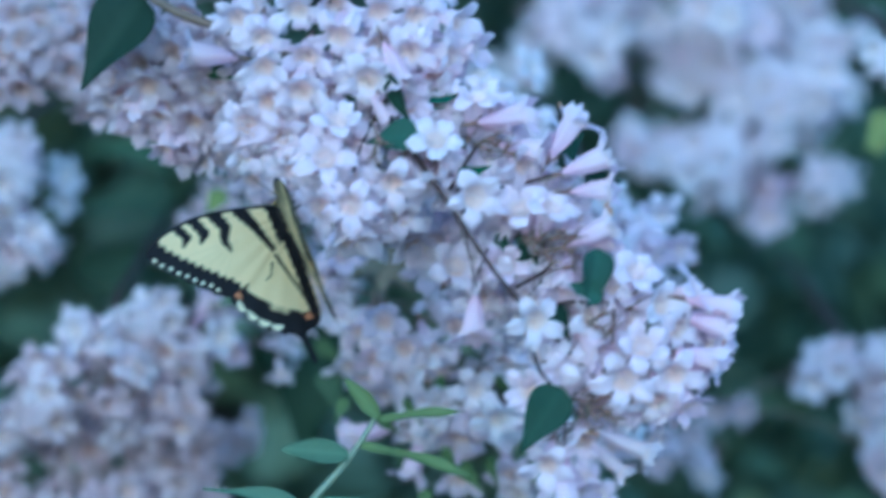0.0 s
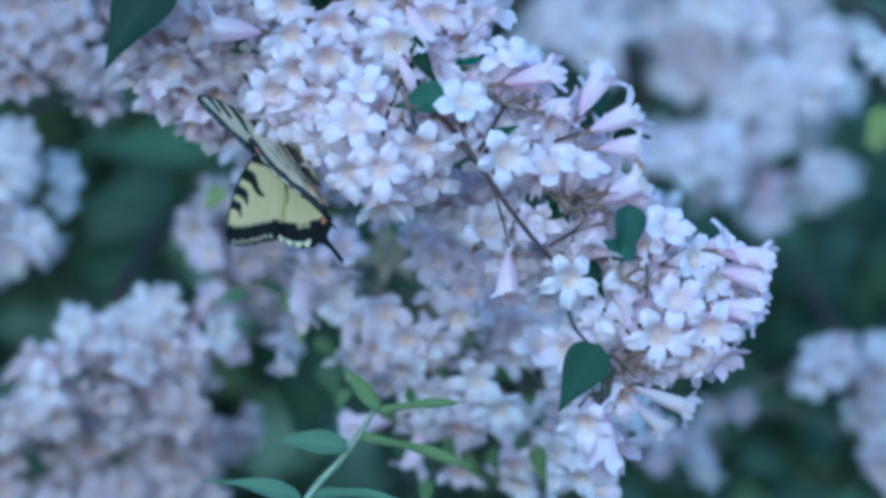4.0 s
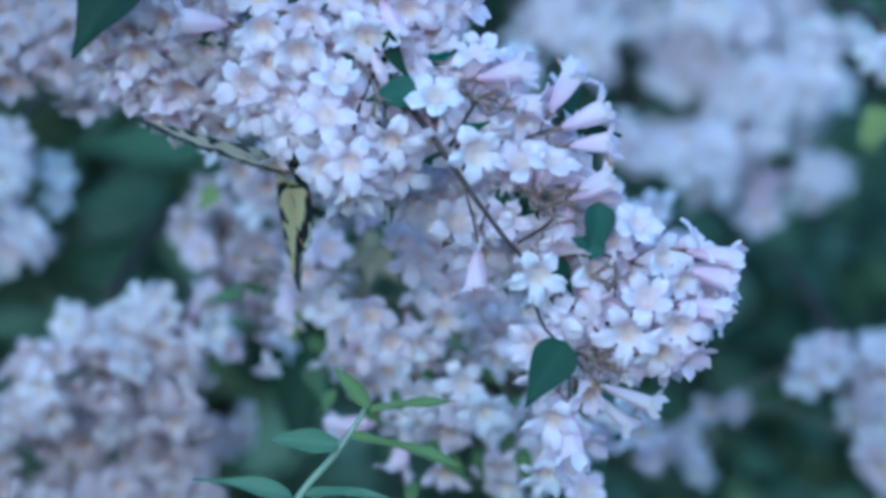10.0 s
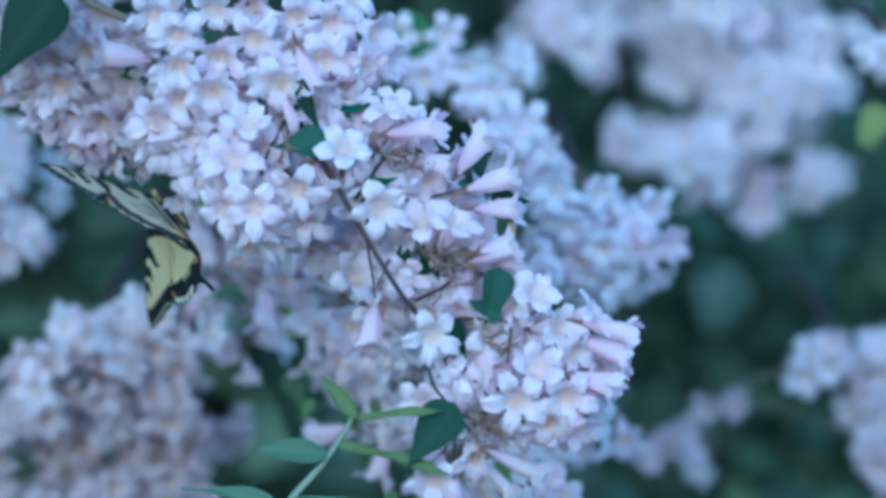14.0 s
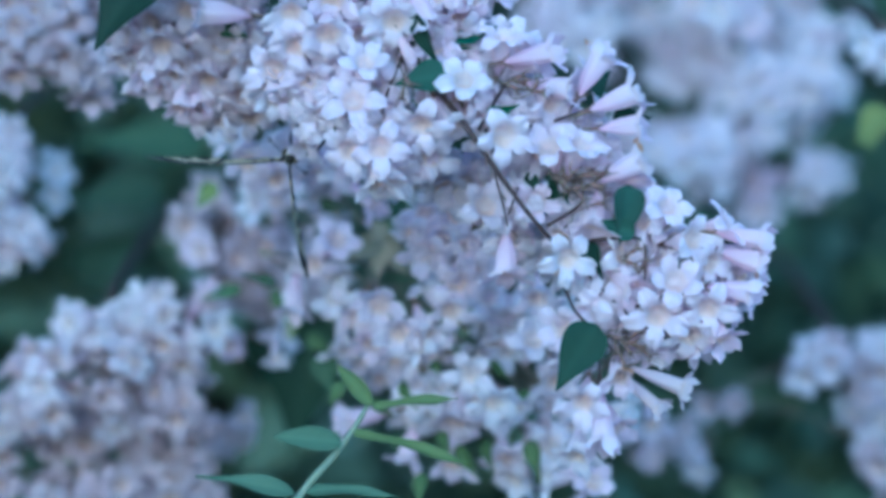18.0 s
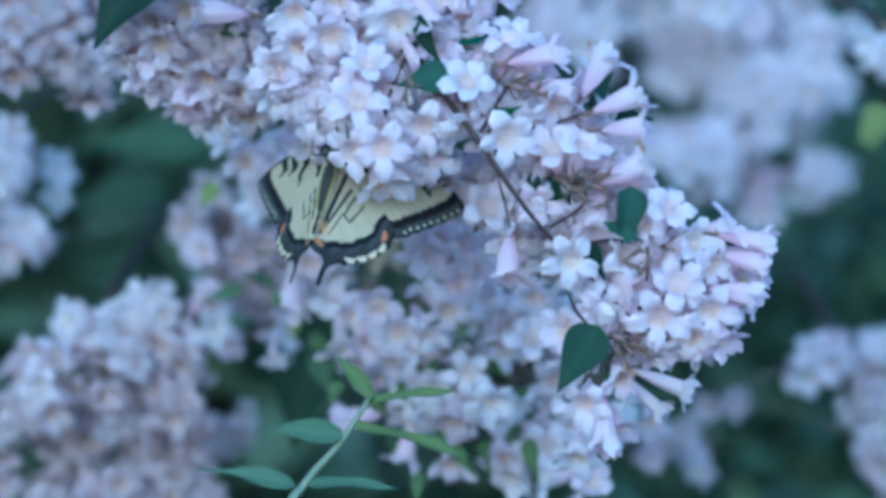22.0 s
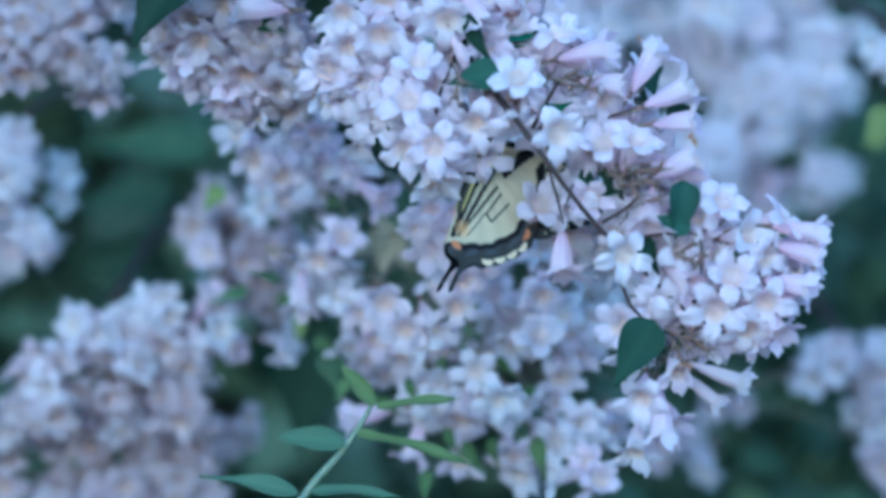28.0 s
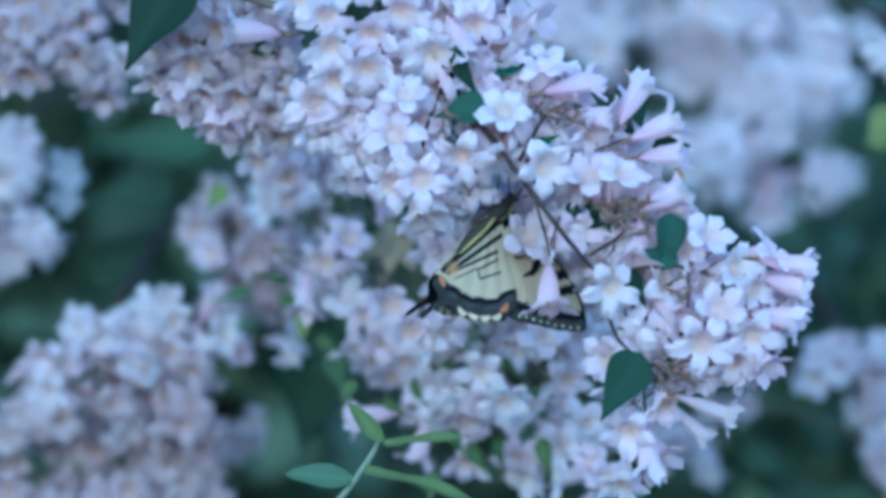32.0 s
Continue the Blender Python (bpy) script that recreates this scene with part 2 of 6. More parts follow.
class Spray:
    """A flowering branch: blossoms on thin stalks that meet at hubs along a twig. Its places are millimetres from its own origin."""

    def __init__(self, name, label, origin, hubs=(), seed=0):
        self.ob = new(name)
        self.ob.location = origin
        tagged(self.ob, label, "flowering branch", "beautybush branches")
        self.hubs = [Vector(h) * MM for h in hubs]
        self.rng = random.Random(seed)
        self.stalks = {}
        self.plain, self.toning = "open", 0.0

    def bloom(self, x, z, y, phi, tau, size=1.0, kind="open", hub=None):
        r = self.rng
        # Some plain blossoms take the petals darkened for shade.
        if kind == "open" and self.toning and r.random() < self.toning:
            kind = "shade_tan"
        me = r.choice({"open": OPEN, "slim": SLIM, "bud": BUD, "dry": DRY, "shade_tan": SHADE_TAN, "thin": THIN, "pale": PALE_LIT}[kind])
        m = Matrix.Translation(Vector((x, y, z)) * MM) @ facing(phi, tau, r.uniform(-14, 14)) @ Matrix.Scale(size * 0.91, 4)
        fl = linked("blossom", me, self.ob, m)
        long = -min(q.co.z for q in me.vertices)
        linked("calyx", r.choice(CALYXES), fl, Matrix.Translation((0, 0, -long)))
        foot = m @ Vector((0, 0, -long - 5 * MM))
        if hub is None and self.hubs:
            hub = min(range(len(self.hubs)), key=lambda i: (self.hubs[i] - foot).length)
        if hub is not None:
            self.stalks.setdefault(hub, []).append((foot, m.to_3x3() @ Vector((0, 0, -1))))

    def cluster(self, x, z, y, n, spread, down=-90, size=1.0, least=-5, shade_share=0.0):
        """n blossoms round a hub, facing outwards and downwards, mostly towards the viewer."""
        r = self.rng
        self.hubs.append(Vector((x, y, z)) * MM)
        hub = len(self.hubs) - 1
        for i in range(n):
            phi = down + r.gauss(0, 62)
            tau = r.uniform(least, 85)
            d = facing(phi, tau, 0) @ Vector((0, 0, 1))
            k = spread * r.uniform(0.55, 1.0)
            d = Vector((d.x, d.y * 0.7, d.z))
            p = Vector((x, y, z)) + d * k + Vector((r.uniform(-4, 4), r.uniform(-4, 4), r.uniform(-4, 4)))
            # A share of the blossoms gets the shade-darkened petals.
            self.bloom(p.x, p.z, p.y, phi, tau, size * r.uniform(0.85, 1.08), "shade_tan" if r.random() < shade_share else self.plain if r.random() < 0.86 else "slim", hub)

    def spent(self, x, z, y, phi, tau, size=0.95):
        """A calyx whose bell has dropped, on its own stalk."""
        m = Matrix.Translation(Vector((x, y, z)) * MM) @ facing(phi, tau, self.rng.uniform(0, 70)) @ Matrix.Scale(size, 4)
        linked("spent_calyx", self.rng.choice(CALYXES), self.ob, m, "greenish calyx with thin red sepals, its bell dropped")
        foot = m @ Vector((0, 0, -5 * MM))
        hub = min(range(len(self.hubs)), key=lambda i: (self.hubs[i] - foot).length)
        self.stalks.setdefault(hub, []).append((foot, m.to_3x3() @ Vector((0, 0, -1))))

    def finish(self):
        for i, ends in self.stalks.items():
            h = self.hubs[i]
            for foot, back in ends:
                v, f = [], []
                mid = h.lerp(foot, 0.55) + back.normalized() * min(0.004, (foot - h).length * 0.2)
                tube_into(v, f, bend([h, mid, foot], 3), 0.22 * MM, 5)
                linked("flower_stalk", mesh_of("flower_stalk", v, f, STALK), self.ob)
        return self.ob


def leaf_mesh(name, length, width, fold, curl, tone, material, slender=False, uv=(12, 6)):
    """An ovate pointed leaf from its stalk at the origin along +x, its upper side +z."""
    nu, nv = uv
    verts, faces, tones = [], [], []
    for i in range(nu + 1):
        u = i / nu
        w = width * 0.56 * (math.sin(math.pi * u ** 0.62) ** 0.85 * (1 - 0.6 * u ** 1.5) + 0.012)
        if slender:
            w = width * 0.5 * (math.sin(math.pi * (0.06 + 0.94 * u) ** 0.85) ** 0.75 + 0.03)
        for j in range(nv + 1):
            s = j / nv * 2 - 1
            zz = abs(s) * w * fold - curl * length * u * u + 0.02 * length * math.sin(u * 9 + s * 2) * abs(s)
            verts.append((length * u, s * w, zz))
            vein = 0.16 if abs(s) < 0.02 else 0.05 * max(0, math.sin(u * 40 - abs(s) * 9))
            tones.append([c * (1 + vein) for c in tone])
    for i in range(nu):
        for j in range(nv):
            a = i * (nv + 1) + j
            faces.append((a, a + nv + 1, a + nv + 2, a + 1))
    return mesh_of(name, verts, faces, material, tones)


def leaf_at(parent, x, z, y, phi, tau, roll, length, width, tone, fold=0.25, curl=0.1, label="", name="leaf", slender=False):
    """A leaf of one branch, in millimetres: its stalk end, the way it points and how it is rolled."""
    me = leaf_mesh(name, length * MM, width * MM, fold, curl, tone, LEAF, slender)
    p, t = radians(phi), radians(tau)
    d = Vector((math.cos(p) * math.cos(t), -math.sin(t), math.sin(p) * math.cos(t)))
    n0 = Vector((0, -1, 0)) - d * d.dot(Vector((0, -1, 0)))
    n0 = n0.normalized() if n0.length > 0.05 else Vector((0, 0, 1))
    m = Matrix((d, n0.cross(d), n0)).transposed().to_4x4()
    m = Matrix.Translation(Vector((x, y, z)) * MM) @ m @ Matrix.Rotation(radians(roll), 4, "X")
    return linked(name, me, parent, m, label)


# ---- the branch that the butterfly feeds on ----
front_spray = Spray("flowering_branch", "arching twig crowded with pale pink bell blossoms",
    (-0.03080, 1.5000, 1.33197), ((-6.7, 6.0, 38.5), (-21.8, 6.0, 37.7), (15.1, 6.0, 16.7), (8.4, 6.0, 2.5), (25.9, 6.0, 2.5), (44.9, 6.0, 10.0), (67.0, 6.0, 1.7), (65.3, 6.0, -18.4), (45.2, 6.0, -24.3), (64.4, 6.0, -30.1), (85.4, 6.0, -41.8), (98.8, 6.0, -40.2), (81.2, 6.0, -63.6), (74.5, 6.0, -73.7), (23.4, 6.0, 45.2), (0.0, 6.0, 51.9), (38.5, 6.0, 31.8), (-1.7, 6.0, -1.7), (20.1, 6.0, -8.4), (97.1, 6.0, -58.6)), 3)
front_spray.bloom(3.5, 16.7, -8, 80, 50, 0.95)
front_spray.bloom(0.0, 5.4, -8, 88, 68, 1.05)
front_spray.bloom(32.6, 11.4, -8, 85, 62, 1)
front_spray.bloom(12.1, 29.3, -4, -82, 55, 1.1)
front_spray.bloom(-7.5, 25.6, -4, -90, 50, 1.05)
front_spray.bloom(-6.2, 35.7, 0, -100, 55, 1)
front_spray.bloom(-18.4, 32.3, -6, -95, 50, 1.05)
front_spray.bloom(-17.2, 22.1, -2, -80, 52, 1)
front_spray.bloom(-13.1, 12.1, 4, -85, 45, 0.95)
front_spray.bloom(-19.2, 41.0, -2, -90, 50, 1)
front_spray.bloom(-25.9, 10.9, 8, -100, 35, 0.95)
front_spray.bloom(7.5, -8.4, -10, -80, 78, 1)
front_spray.bloom(-1.3, -9.2, -5, -115, 58, 1)
front_spray.bloom(6.7, -19.2, 2, -85, 25, 0.95)
front_spray.bloom(-9.2, 1.7, 4, -110, 30, 0.95)
front_spray.bloom(11.7, -17.6, 6, -70, 20, 0.95)
front_spray.bloom(19.8, -1.7, -4, -110, 50, 1.05)
front_spray.bloom(29.3, -2.5, 0, -60, 25, 1)
front_spray.bloom(22.6, -11.4, 5, -80, 45, 1)
front_spray.bloom(16.7, -13.4, 8, -95, 40, 0.9)
front_spray.bloom(40.2, -12.6, 36, -75, 40, 1)
front_spray.bloom(33.5, -16.7, 36, -90, 40, 1)
# The shade on this bloom is put into its darker petals.
front_spray.bloom(38.8, -25.9, 6, 60, 58, 1, "shade_tan")
front_spray.bloom(44.4, -5.4, -8, -30, 66, 1.08)
front_spray.bloom(57.7, -8.4, -4, 105, 45, 1)
front_spray.bloom(67.0, -7.9, -8, 65, 40, 1.05)
front_spray.bloom(44.4, 23.8, -2, 80, 25, 1)
front_spray.bloom(57.7, 19.6, -4, 12, 8, 1.05, "slim")
front_spray.bloom(54.4, 16.7, 2, 0, 20, 1, "slim")
front_spray.bloom(63.3, 8.7, -6, -8, 12, 1.05, "slim")
front_spray.bloom(58.6, 4.7, -3, -45, 40, 1)
front_spray.bloom(73.0, 17.1, -6, 58, 0, 1.05, "dry")
front_spray.bloom(81.7, 7.0, -8, 22, -5, 1.1, "slim")
front_spray.bloom(83.4, -2.3, -6, 4, 5, 0.95, "slim")
front_spray.bloom(83.4, -13.4, -6, 25, 0, 1.1, "dry")
front_spray.bloom(85.0, -18.4, 0, -8, 0, 0.95, "bud")
front_spray.bloom(62.8, -41.5, -8, -60, 68, 0.98)
front_spray.bloom(70.6, -31.8, -4, -100, 15, 1, "slim")
front_spray.bloom(44.5, -45.5, 8, -93, 12, 1.1, "slim")
front_spray.bloom(92.4, -26.4, -8, 60, 55, 0.95)
front_spray.bloom(85.4, -30.1, 0, 170, 45, 0.95)
front_spray.bloom(99.6, -36.0, -6, 10, 50, 1)
front_spray.bloom(106.8, -31.8, -2, 15, 8, 0.9, "bud")
front_spray.bloom(110.1, -31.8, -4, 42, 25, 0.95)
front_spray.bloom(119.2, -36.0, -6, -8, 5, 1, "slim")
front_spray.bloom(119.2, -42.7, -4, -15, 8, 1.05, "slim")
front_spray.bloom(113.8, -40.5, 4, -5, 10, 1, "slim")
front_spray.bloom(105.1, -43.2, -4, -35, 45, 0.95)
front_spray.bloom(94.6, -48.5, -10, 85, 66, 1)
front_spray.bloom(115.5, -51.9, -6, -10, 5, 1, "dry")
front_spray.bloom(111.8, -57.2, 0, -20, 12, 0.95, "slim")
front_spray.bloom(89.1, -58.6, -10, -90, 72, 1.08)
front_spray.bloom(104.1, -56.6, -9, -88, 62, 1)
front_spray.bloom(98.8, -64.4, -4, -80, 48, 1)
front_spray.bloom(108.0, -65.3, -4, -55, 25, 1, "slim")
front_spray.bloom(102.9, -68.6, 2, -70, 15, 0.95, "slim")
front_spray.bloom(81.7, -49.9, 0, -40, 35, 1, "slim")
front_spray.bloom(79.5, -40.2, 2, 10, 50, 0.95)
front_spray.bloom(81.2, -56.1, 6, -110, 40, 1)
front_spray.bloom(90.4, -41.8, 4, 100, 50, 0.95)
front_spray.bloom(67.0, -84.0, -6, -105, 52, 1)
front_spray.bloom(77.5, -76.5, -8, -88, 45, 0.95, "dry")
front_spray.bloom(95.7, -79.5, -6, -22, 0, 1.1, "thin")
front_spray.bloom(88.5, -85.0, -4, -42, 0, 0.95, "thin")
front_spray.bloom(73.0, -94.6, -4, -88, 15, 1.15, "slim")
front_spray.bloom(77.0, -92.1, 6, -60, 30, 1, "slim")
front_spray.bloom(65.3, -100.4, 8, -100, 30, 1)
front_spray.bloom(24.3, 37.3, -2, -80, 52, 1.05)
front_spray.bloom(36.8, 36.8, 2, -20, 30, 1)
front_spray.bloom(31.8, 31.0, 4, -75, 25, 1, "slim")
front_spray.bloom(15.1, 40.2, 4, -60, 40, 1)
front_spray.bloom(3.3, 41.8, -2, -100, 45, 1.05)
front_spray.bloom(21.8, 29.3, -4, -65, 5, 1.05, "slim")
front_spray.bloom(0.0, 25.9, 8, -70, 40, 0.9, "slim")
front_spray.bloom(26.8, 21.8, 6, -20, 10, 0.95, "slim")
front_spray.bloom(16.7, 18.4, -2, -65, 10, 0.85, "bud")
front_spray.bloom(-26.8, 46.9, 0, -90, 50, 1)
front_spray.bloom(-9.2, 49.4, 0, -95, 50, 1)
front_spray.bloom(1.7, 51.9, 4, -85, 45, 1)
front_spray.bloom(15.1, 49.4, 0, -80, 50, 1)
front_spray.bloom(25.9, 48.5, 0, -75, 50, 1)
front_spray.bloom(38.5, 46.9, 0, -20, 35, 1)
front_spray.bloom(31.8, 56.9, 4, 20, 40, 1)
front_spray.bloom(43.5, 38.5, 6, -10, 20, 1, "slim")
front_spray.bloom(16.7, 60.3, 0, -80, 50, 1)
front_spray.bloom(0.0, 61.9, 0, -85, 50, 1)
front_spray.bloom(50.2, -0.8, 6, -70, 40, 1)
front_spray.bloom(54.4, -13.4, 18, -80, 50, 1)
front_spray.bloom(26.8, -20.1, 32, -80, 45, 1)
front_spray.bloom(46.9, 1.7, 4, 60, 30, 0.95)
front_spray.bloom(75.3, -36.8, 8, -60, 35, 0.9)
front_spray.bloom(83.7, -45.2, 4, -50, 45, 0.9)
front_spray.bloom(93.7, -33.5, 6, 60, 40, 0.9)
front_spray.bloom(68.6, -13.4, 6, -60, 50, 0.95)
left_spray = Spray("flowering_branch", "short side branch of pale pink bells with peach throats",
    (-0.06965, 1.5450, 1.35879), ((3.4, 6.0, 9.5), (-13.8, 6.0, 5.2), (-5.2, 6.0, -3.4), (-22.4, 6.0, 1.7), (-8.6, 6.0, 24.1), (6.9, 6.0, -10.3)), 4)
# Shade on this branch: half its plain blossoms have darkened petals.
left_spray.toning = 0.5
left_spray.bloom(-5.5, 9.3, -10, 176, 4, 1.2, "slim")
left_spray.bloom(-0.3, 0.3, 0, -90, 62, 1.1)
left_spray.bloom(-19.3, -0.3, -4, -92, 56, 1)
left_spray.bloom(-29.0, 2.1, 0, 165, 30, 1)
left_spray.bloom(-16.4, -10.0, 2, -92, 35, 1)
left_spray.bloom(-24.1, -8.6, 0, -95, 25, 0.95, "slim")
left_spray.bloom(-5.2, -10.3, 0, -90, 40, 1)
left_spray.bloom(-8.6, -18.1, 4, -85, 25, 0.95, "slim")
left_spray.bloom(7.2, -4.8, 4, -85, 45, 1)
left_spray.bloom(-11.7, 10.7, -2, -110, 50, 1)
left_spray.bloom(3.4, -15.5, 6, -85, 40, 1)
left_spray.bloom(-0.9, -18.1, 6, -95, 25, 0.95)
left_spray.bloom(-13.8, -19.0, 2, -95, 20, 0.9, "slim")
left_spray.bloom(-22.4, 6.9, 2, -130, 45, 1)
left_spray.bloom(-26.7, -3.4, 6, -120, 45, 0.95)
left_spray.bloom(3.4, 15.5, 4, -90, 50, 1)
left_spray.bloom(-8.6, 22.4, 4, -95, 50, 1)
left_spray.bloom(-20.7, 20.7, 6, -120, 45, 1)
left_spray.bloom(-31.0, -5.2, 8, -110, 30, 0.95)
left_spray.bloom(13.8, -8.6, 8, -80, 45, 0.95)
left_spray.bloom(-12.1, -1.7, 6, -90, 50, 0.95)
left_spray.bloom(8.6, 6.9, 6, -70, 30, 0.9, "slim")
stick("old_twig", [(-0.2009, 0.6000, 0.1925), (-0.1255, 0.1600, 0.1122), (-0.0586, 0.0300, 0.0569), (-0.0285, 0.0080, 0.0427), (0.0000, 0.0040, 0.0318)], 0.0019, 0.0011, CANE, front_spray.ob, "older grey-brown twig")
stick("twig", [(0.0000, 0.0040, 0.0318), (0.0151, 0.0040, 0.0204), (0.0268, 0.0020, 0.0064), (0.0352, -0.0080, -0.0052), (0.0456, -0.0100, -0.0204), (0.0560, -0.0060, -0.0336), (0.0670, 0.0060, -0.0439), (0.0803, 0.0020, -0.0577), (0.0921, 0.0040, -0.0653)],
      0.0012, 0.0004, TWIG, front_spray.ob, "thin red-brown arching twig")
stick("side_twig", [(0.0611, 0.0000, -0.0368), (0.0614, -0.0020, -0.0452), (0.0628, -0.0040, -0.0519), (0.0656, -0.0040, -0.0577), (0.0728, -0.0040, -0.0639), (0.0812, 0.0000, -0.0653)], 0.00070, 0.00042, TWIG, front_spray.ob)
stick("side_twig", [(0.0410, 0.0000, -0.0084), (0.0418, -0.0020, -0.0167), (0.0439, -0.0030, -0.0251), (0.0452, -0.0030, -0.0318)], 0.00050, 0.00030, TWIG, front_spray.ob)
stick("side_twig", [(0.0485, 0.0000, -0.0201), (0.0455, 0.0000, -0.0285)], 0.00040, 0.00024, TWIG, front_spray.ob)
stick("side_twig", [(0.0569, 0.0000, -0.0318), (0.0670, 0.0000, -0.0251), (0.0670, 0.0000, -0.0167)], 0.00060, 0.00036, TWIG, front_spray.ob)
stick("side_twig", [(0.0670, 0.0000, -0.0365), (0.0770, -0.0020, -0.0355), (0.0854, -0.0020, -0.0368), (0.0857, 0.0000, -0.0485)], 0.00055, 0.00033, TWIG, front_spray.ob)
stick("side_twig", [(0.0368, 0.0000, -0.0033), (0.0449, 0.0000, 0.0100), (0.0502, 0.0000, 0.0134)], 0.00060, 0.00036, TWIG, front_spray.ob)
stick("side_twig", [(0.0151, 0.0040, 0.0204), (0.0100, 0.0020, 0.0084), (0.0084, 0.0020, 0.0017)], 0.00060, 0.00036, TWIG, front_spray.ob)
stick("side_twig", [(0.0385, 0.0000, -0.0033), (0.0552, 0.0000, -0.0017), (0.0686, -0.0020, 0.0025)], 0.00055, 0.00033, TWIG, front_spray.ob)
stick("side_twig", [(0.0730, -0.0040, -0.0644), (0.0720, -0.0040, -0.0737), (0.0723, -0.0040, -0.0820)], 0.00045, 0.00027, TWIG, front_spray.ob)
stick("side_twig", [(0.0730, -0.0040, -0.0644), (0.0770, -0.0040, -0.0703), (0.0812, -0.0050, -0.0745)], 0.00040, 0.00024, TWIG, front_spray.ob)
stick("side_twig", [(0.0803, 0.0020, -0.0569), (0.0921, 0.0040, -0.0519), (0.0988, 0.0040, -0.0402)], 0.00060, 0.00036, TWIG, front_spray.ob)
stick("side_twig", [(0.0000, 0.0040, 0.0318), (-0.0067, 0.0040, 0.0385), (-0.0218, 0.0060, 0.0377)], 0.00060, 0.00036, TWIG, front_spray.ob)
leaf_at(front_spray.ob, 71.0, -60.6, -12, 238, 8, 6, 23.4, 13.4, (0.036, 0.068, 0.045), 0.12, 0.04)
leaf_at(front_spray.ob, 27.6, 13.1, -8, 188, -5, 25, 15.9, 10.4, (0.055, 0.105, 0.075), 0.25, 0.1)
leaf_at(front_spray.ob, 17.7, 32.1, -6, -68, 0, 55, 21.8, 7.7, (0.036, 0.068, 0.045), 0.25, 0.1)
leaf_at(front_spray.ob, 80.7, -19.8, -6, -95, 0, -35, 18.1, 11.7, (0.055, 0.105, 0.075), 0.3, 0.1)
leaf_at(front_spray.ob, 82.9, -34.3, -5, 160, 10, 10, 12.6, 6.7, (0.055, 0.105, 0.075), 0.3, 0.1)
leaf_at(front_spray.ob, 68.6, -36.0, 2, -70, 5, 30, 12.6, 7.0, (0.036, 0.068, 0.045), 0.25, 0.1)
leaf_at(front_spray.ob, 38.5, 25.9, 4, 195, 0, 40, 12.6, 6.7, (0.04, 0.12, 0.08), 0.25, 0.1)
leaf_at(front_spray.ob, 26.8, 22.1, 4, -10, 5, 60, 8.4, 5.0, (0.05, 0.15, 0.07), 0.25, 0.1)
leaf_at(front_spray.ob, 39.3, 1.7, 0, 10, 20, 45, 10.4, 5.7, (0.04, 0.13, 0.06), 0.25, 0.1)
leaf_at(front_spray.ob, 53.6, 5.9, 10, 10, 0, 20, 12.6, 7.5, (0.036, 0.068, 0.045), 0.25, 0.1)
leaf_at(front_spray.ob, 67.0, 5.9, 10, 40, -10, 20, 13.4, 9.2, (0.036, 0.068, 0.045), 0.25, 0.1)
leaf_at(front_spray.ob, 77.0, 0.8, 14, -5, 0, 30, 11.7, 8.4, (0.036, 0.068, 0.045), 0.25, 0.1)
leaf_at(front_spray.ob, 35.2, -2.0, 4, -60, 0, 30, 8.4, 5.0, (0.036, 0.068, 0.045), 0.25, 0.1)
leaf_at(front_spray.ob, 51.1, -15.9, 6, -55, 10, 30, 10.0, 4.7, (0.036, 0.068, 0.045), 0.25, 0.1)
leaf_at(front_spray.ob, 60.3, -13.4, 8, -70, 10, -30, 15.1, 7.0, (0.036, 0.068, 0.045), 0.25, 0.1)
leaf_at(front_spray.ob, 86.0, -61.5, 20, -22, 0, 10, 26.0, 15.0, (0.06, 0.12, 0.08), 0.25, 0.1)
leaf_at(front_spray.ob, 57.0, -7.0, 10, -78, 5, 25, 17.0, 9.0, (0.05, 0.10, 0.06), 0.3, 0.1)
leaf_at(front_spray.ob, 62.0, -16.0, 9, -110, 5, -20, 14.0, 7.5, (0.045, 0.09, 0.055), 0.3, 0.1)
leaf_at(front_spray.ob, 50.0, -6.0, 11, -50, 5, 30, 13.0, 7.0, (0.06, 0.12, 0.07), 0.3, 0.1)
leaf_at(front_spray.ob, 36.0, 26.0, 8, -15, 5, 20, 15.0, 8.0, (0.06, 0.12, 0.08), 0.3, 0.1)
leaf_at(front_spray.ob, 16.7, 25.1, 4, -75, 0, 60, 18.4, 5.7, (0.036, 0.068, 0.045), 0.25, 0.1)
leaf_at(left_spray.ob, -20.5, 26.5, -14, 236, 10, 18, 34.0, 20, (0.028, 0.048, 0.032), 0.35, 0.1)
leaf_at(left_spray.ob, -1.7, 6.7, -2, -30, 10, 20, 10.0, 5.9, (0.05, 0.1, 0.05), 0.25, 0.1)
stick("twig", [(-0.1975, 0.5600, 0.1674), (-0.0971, 0.1500, 0.0670), (-0.0301, 0.0300, 0.0268), (-0.0134, 0.0100, 0.0134), (0.0033, 0.0080, 0.0100), (0.0100, 0.0060, -0.0017)],
      0.0015, 0.0005, TWIG, left_spray.ob)
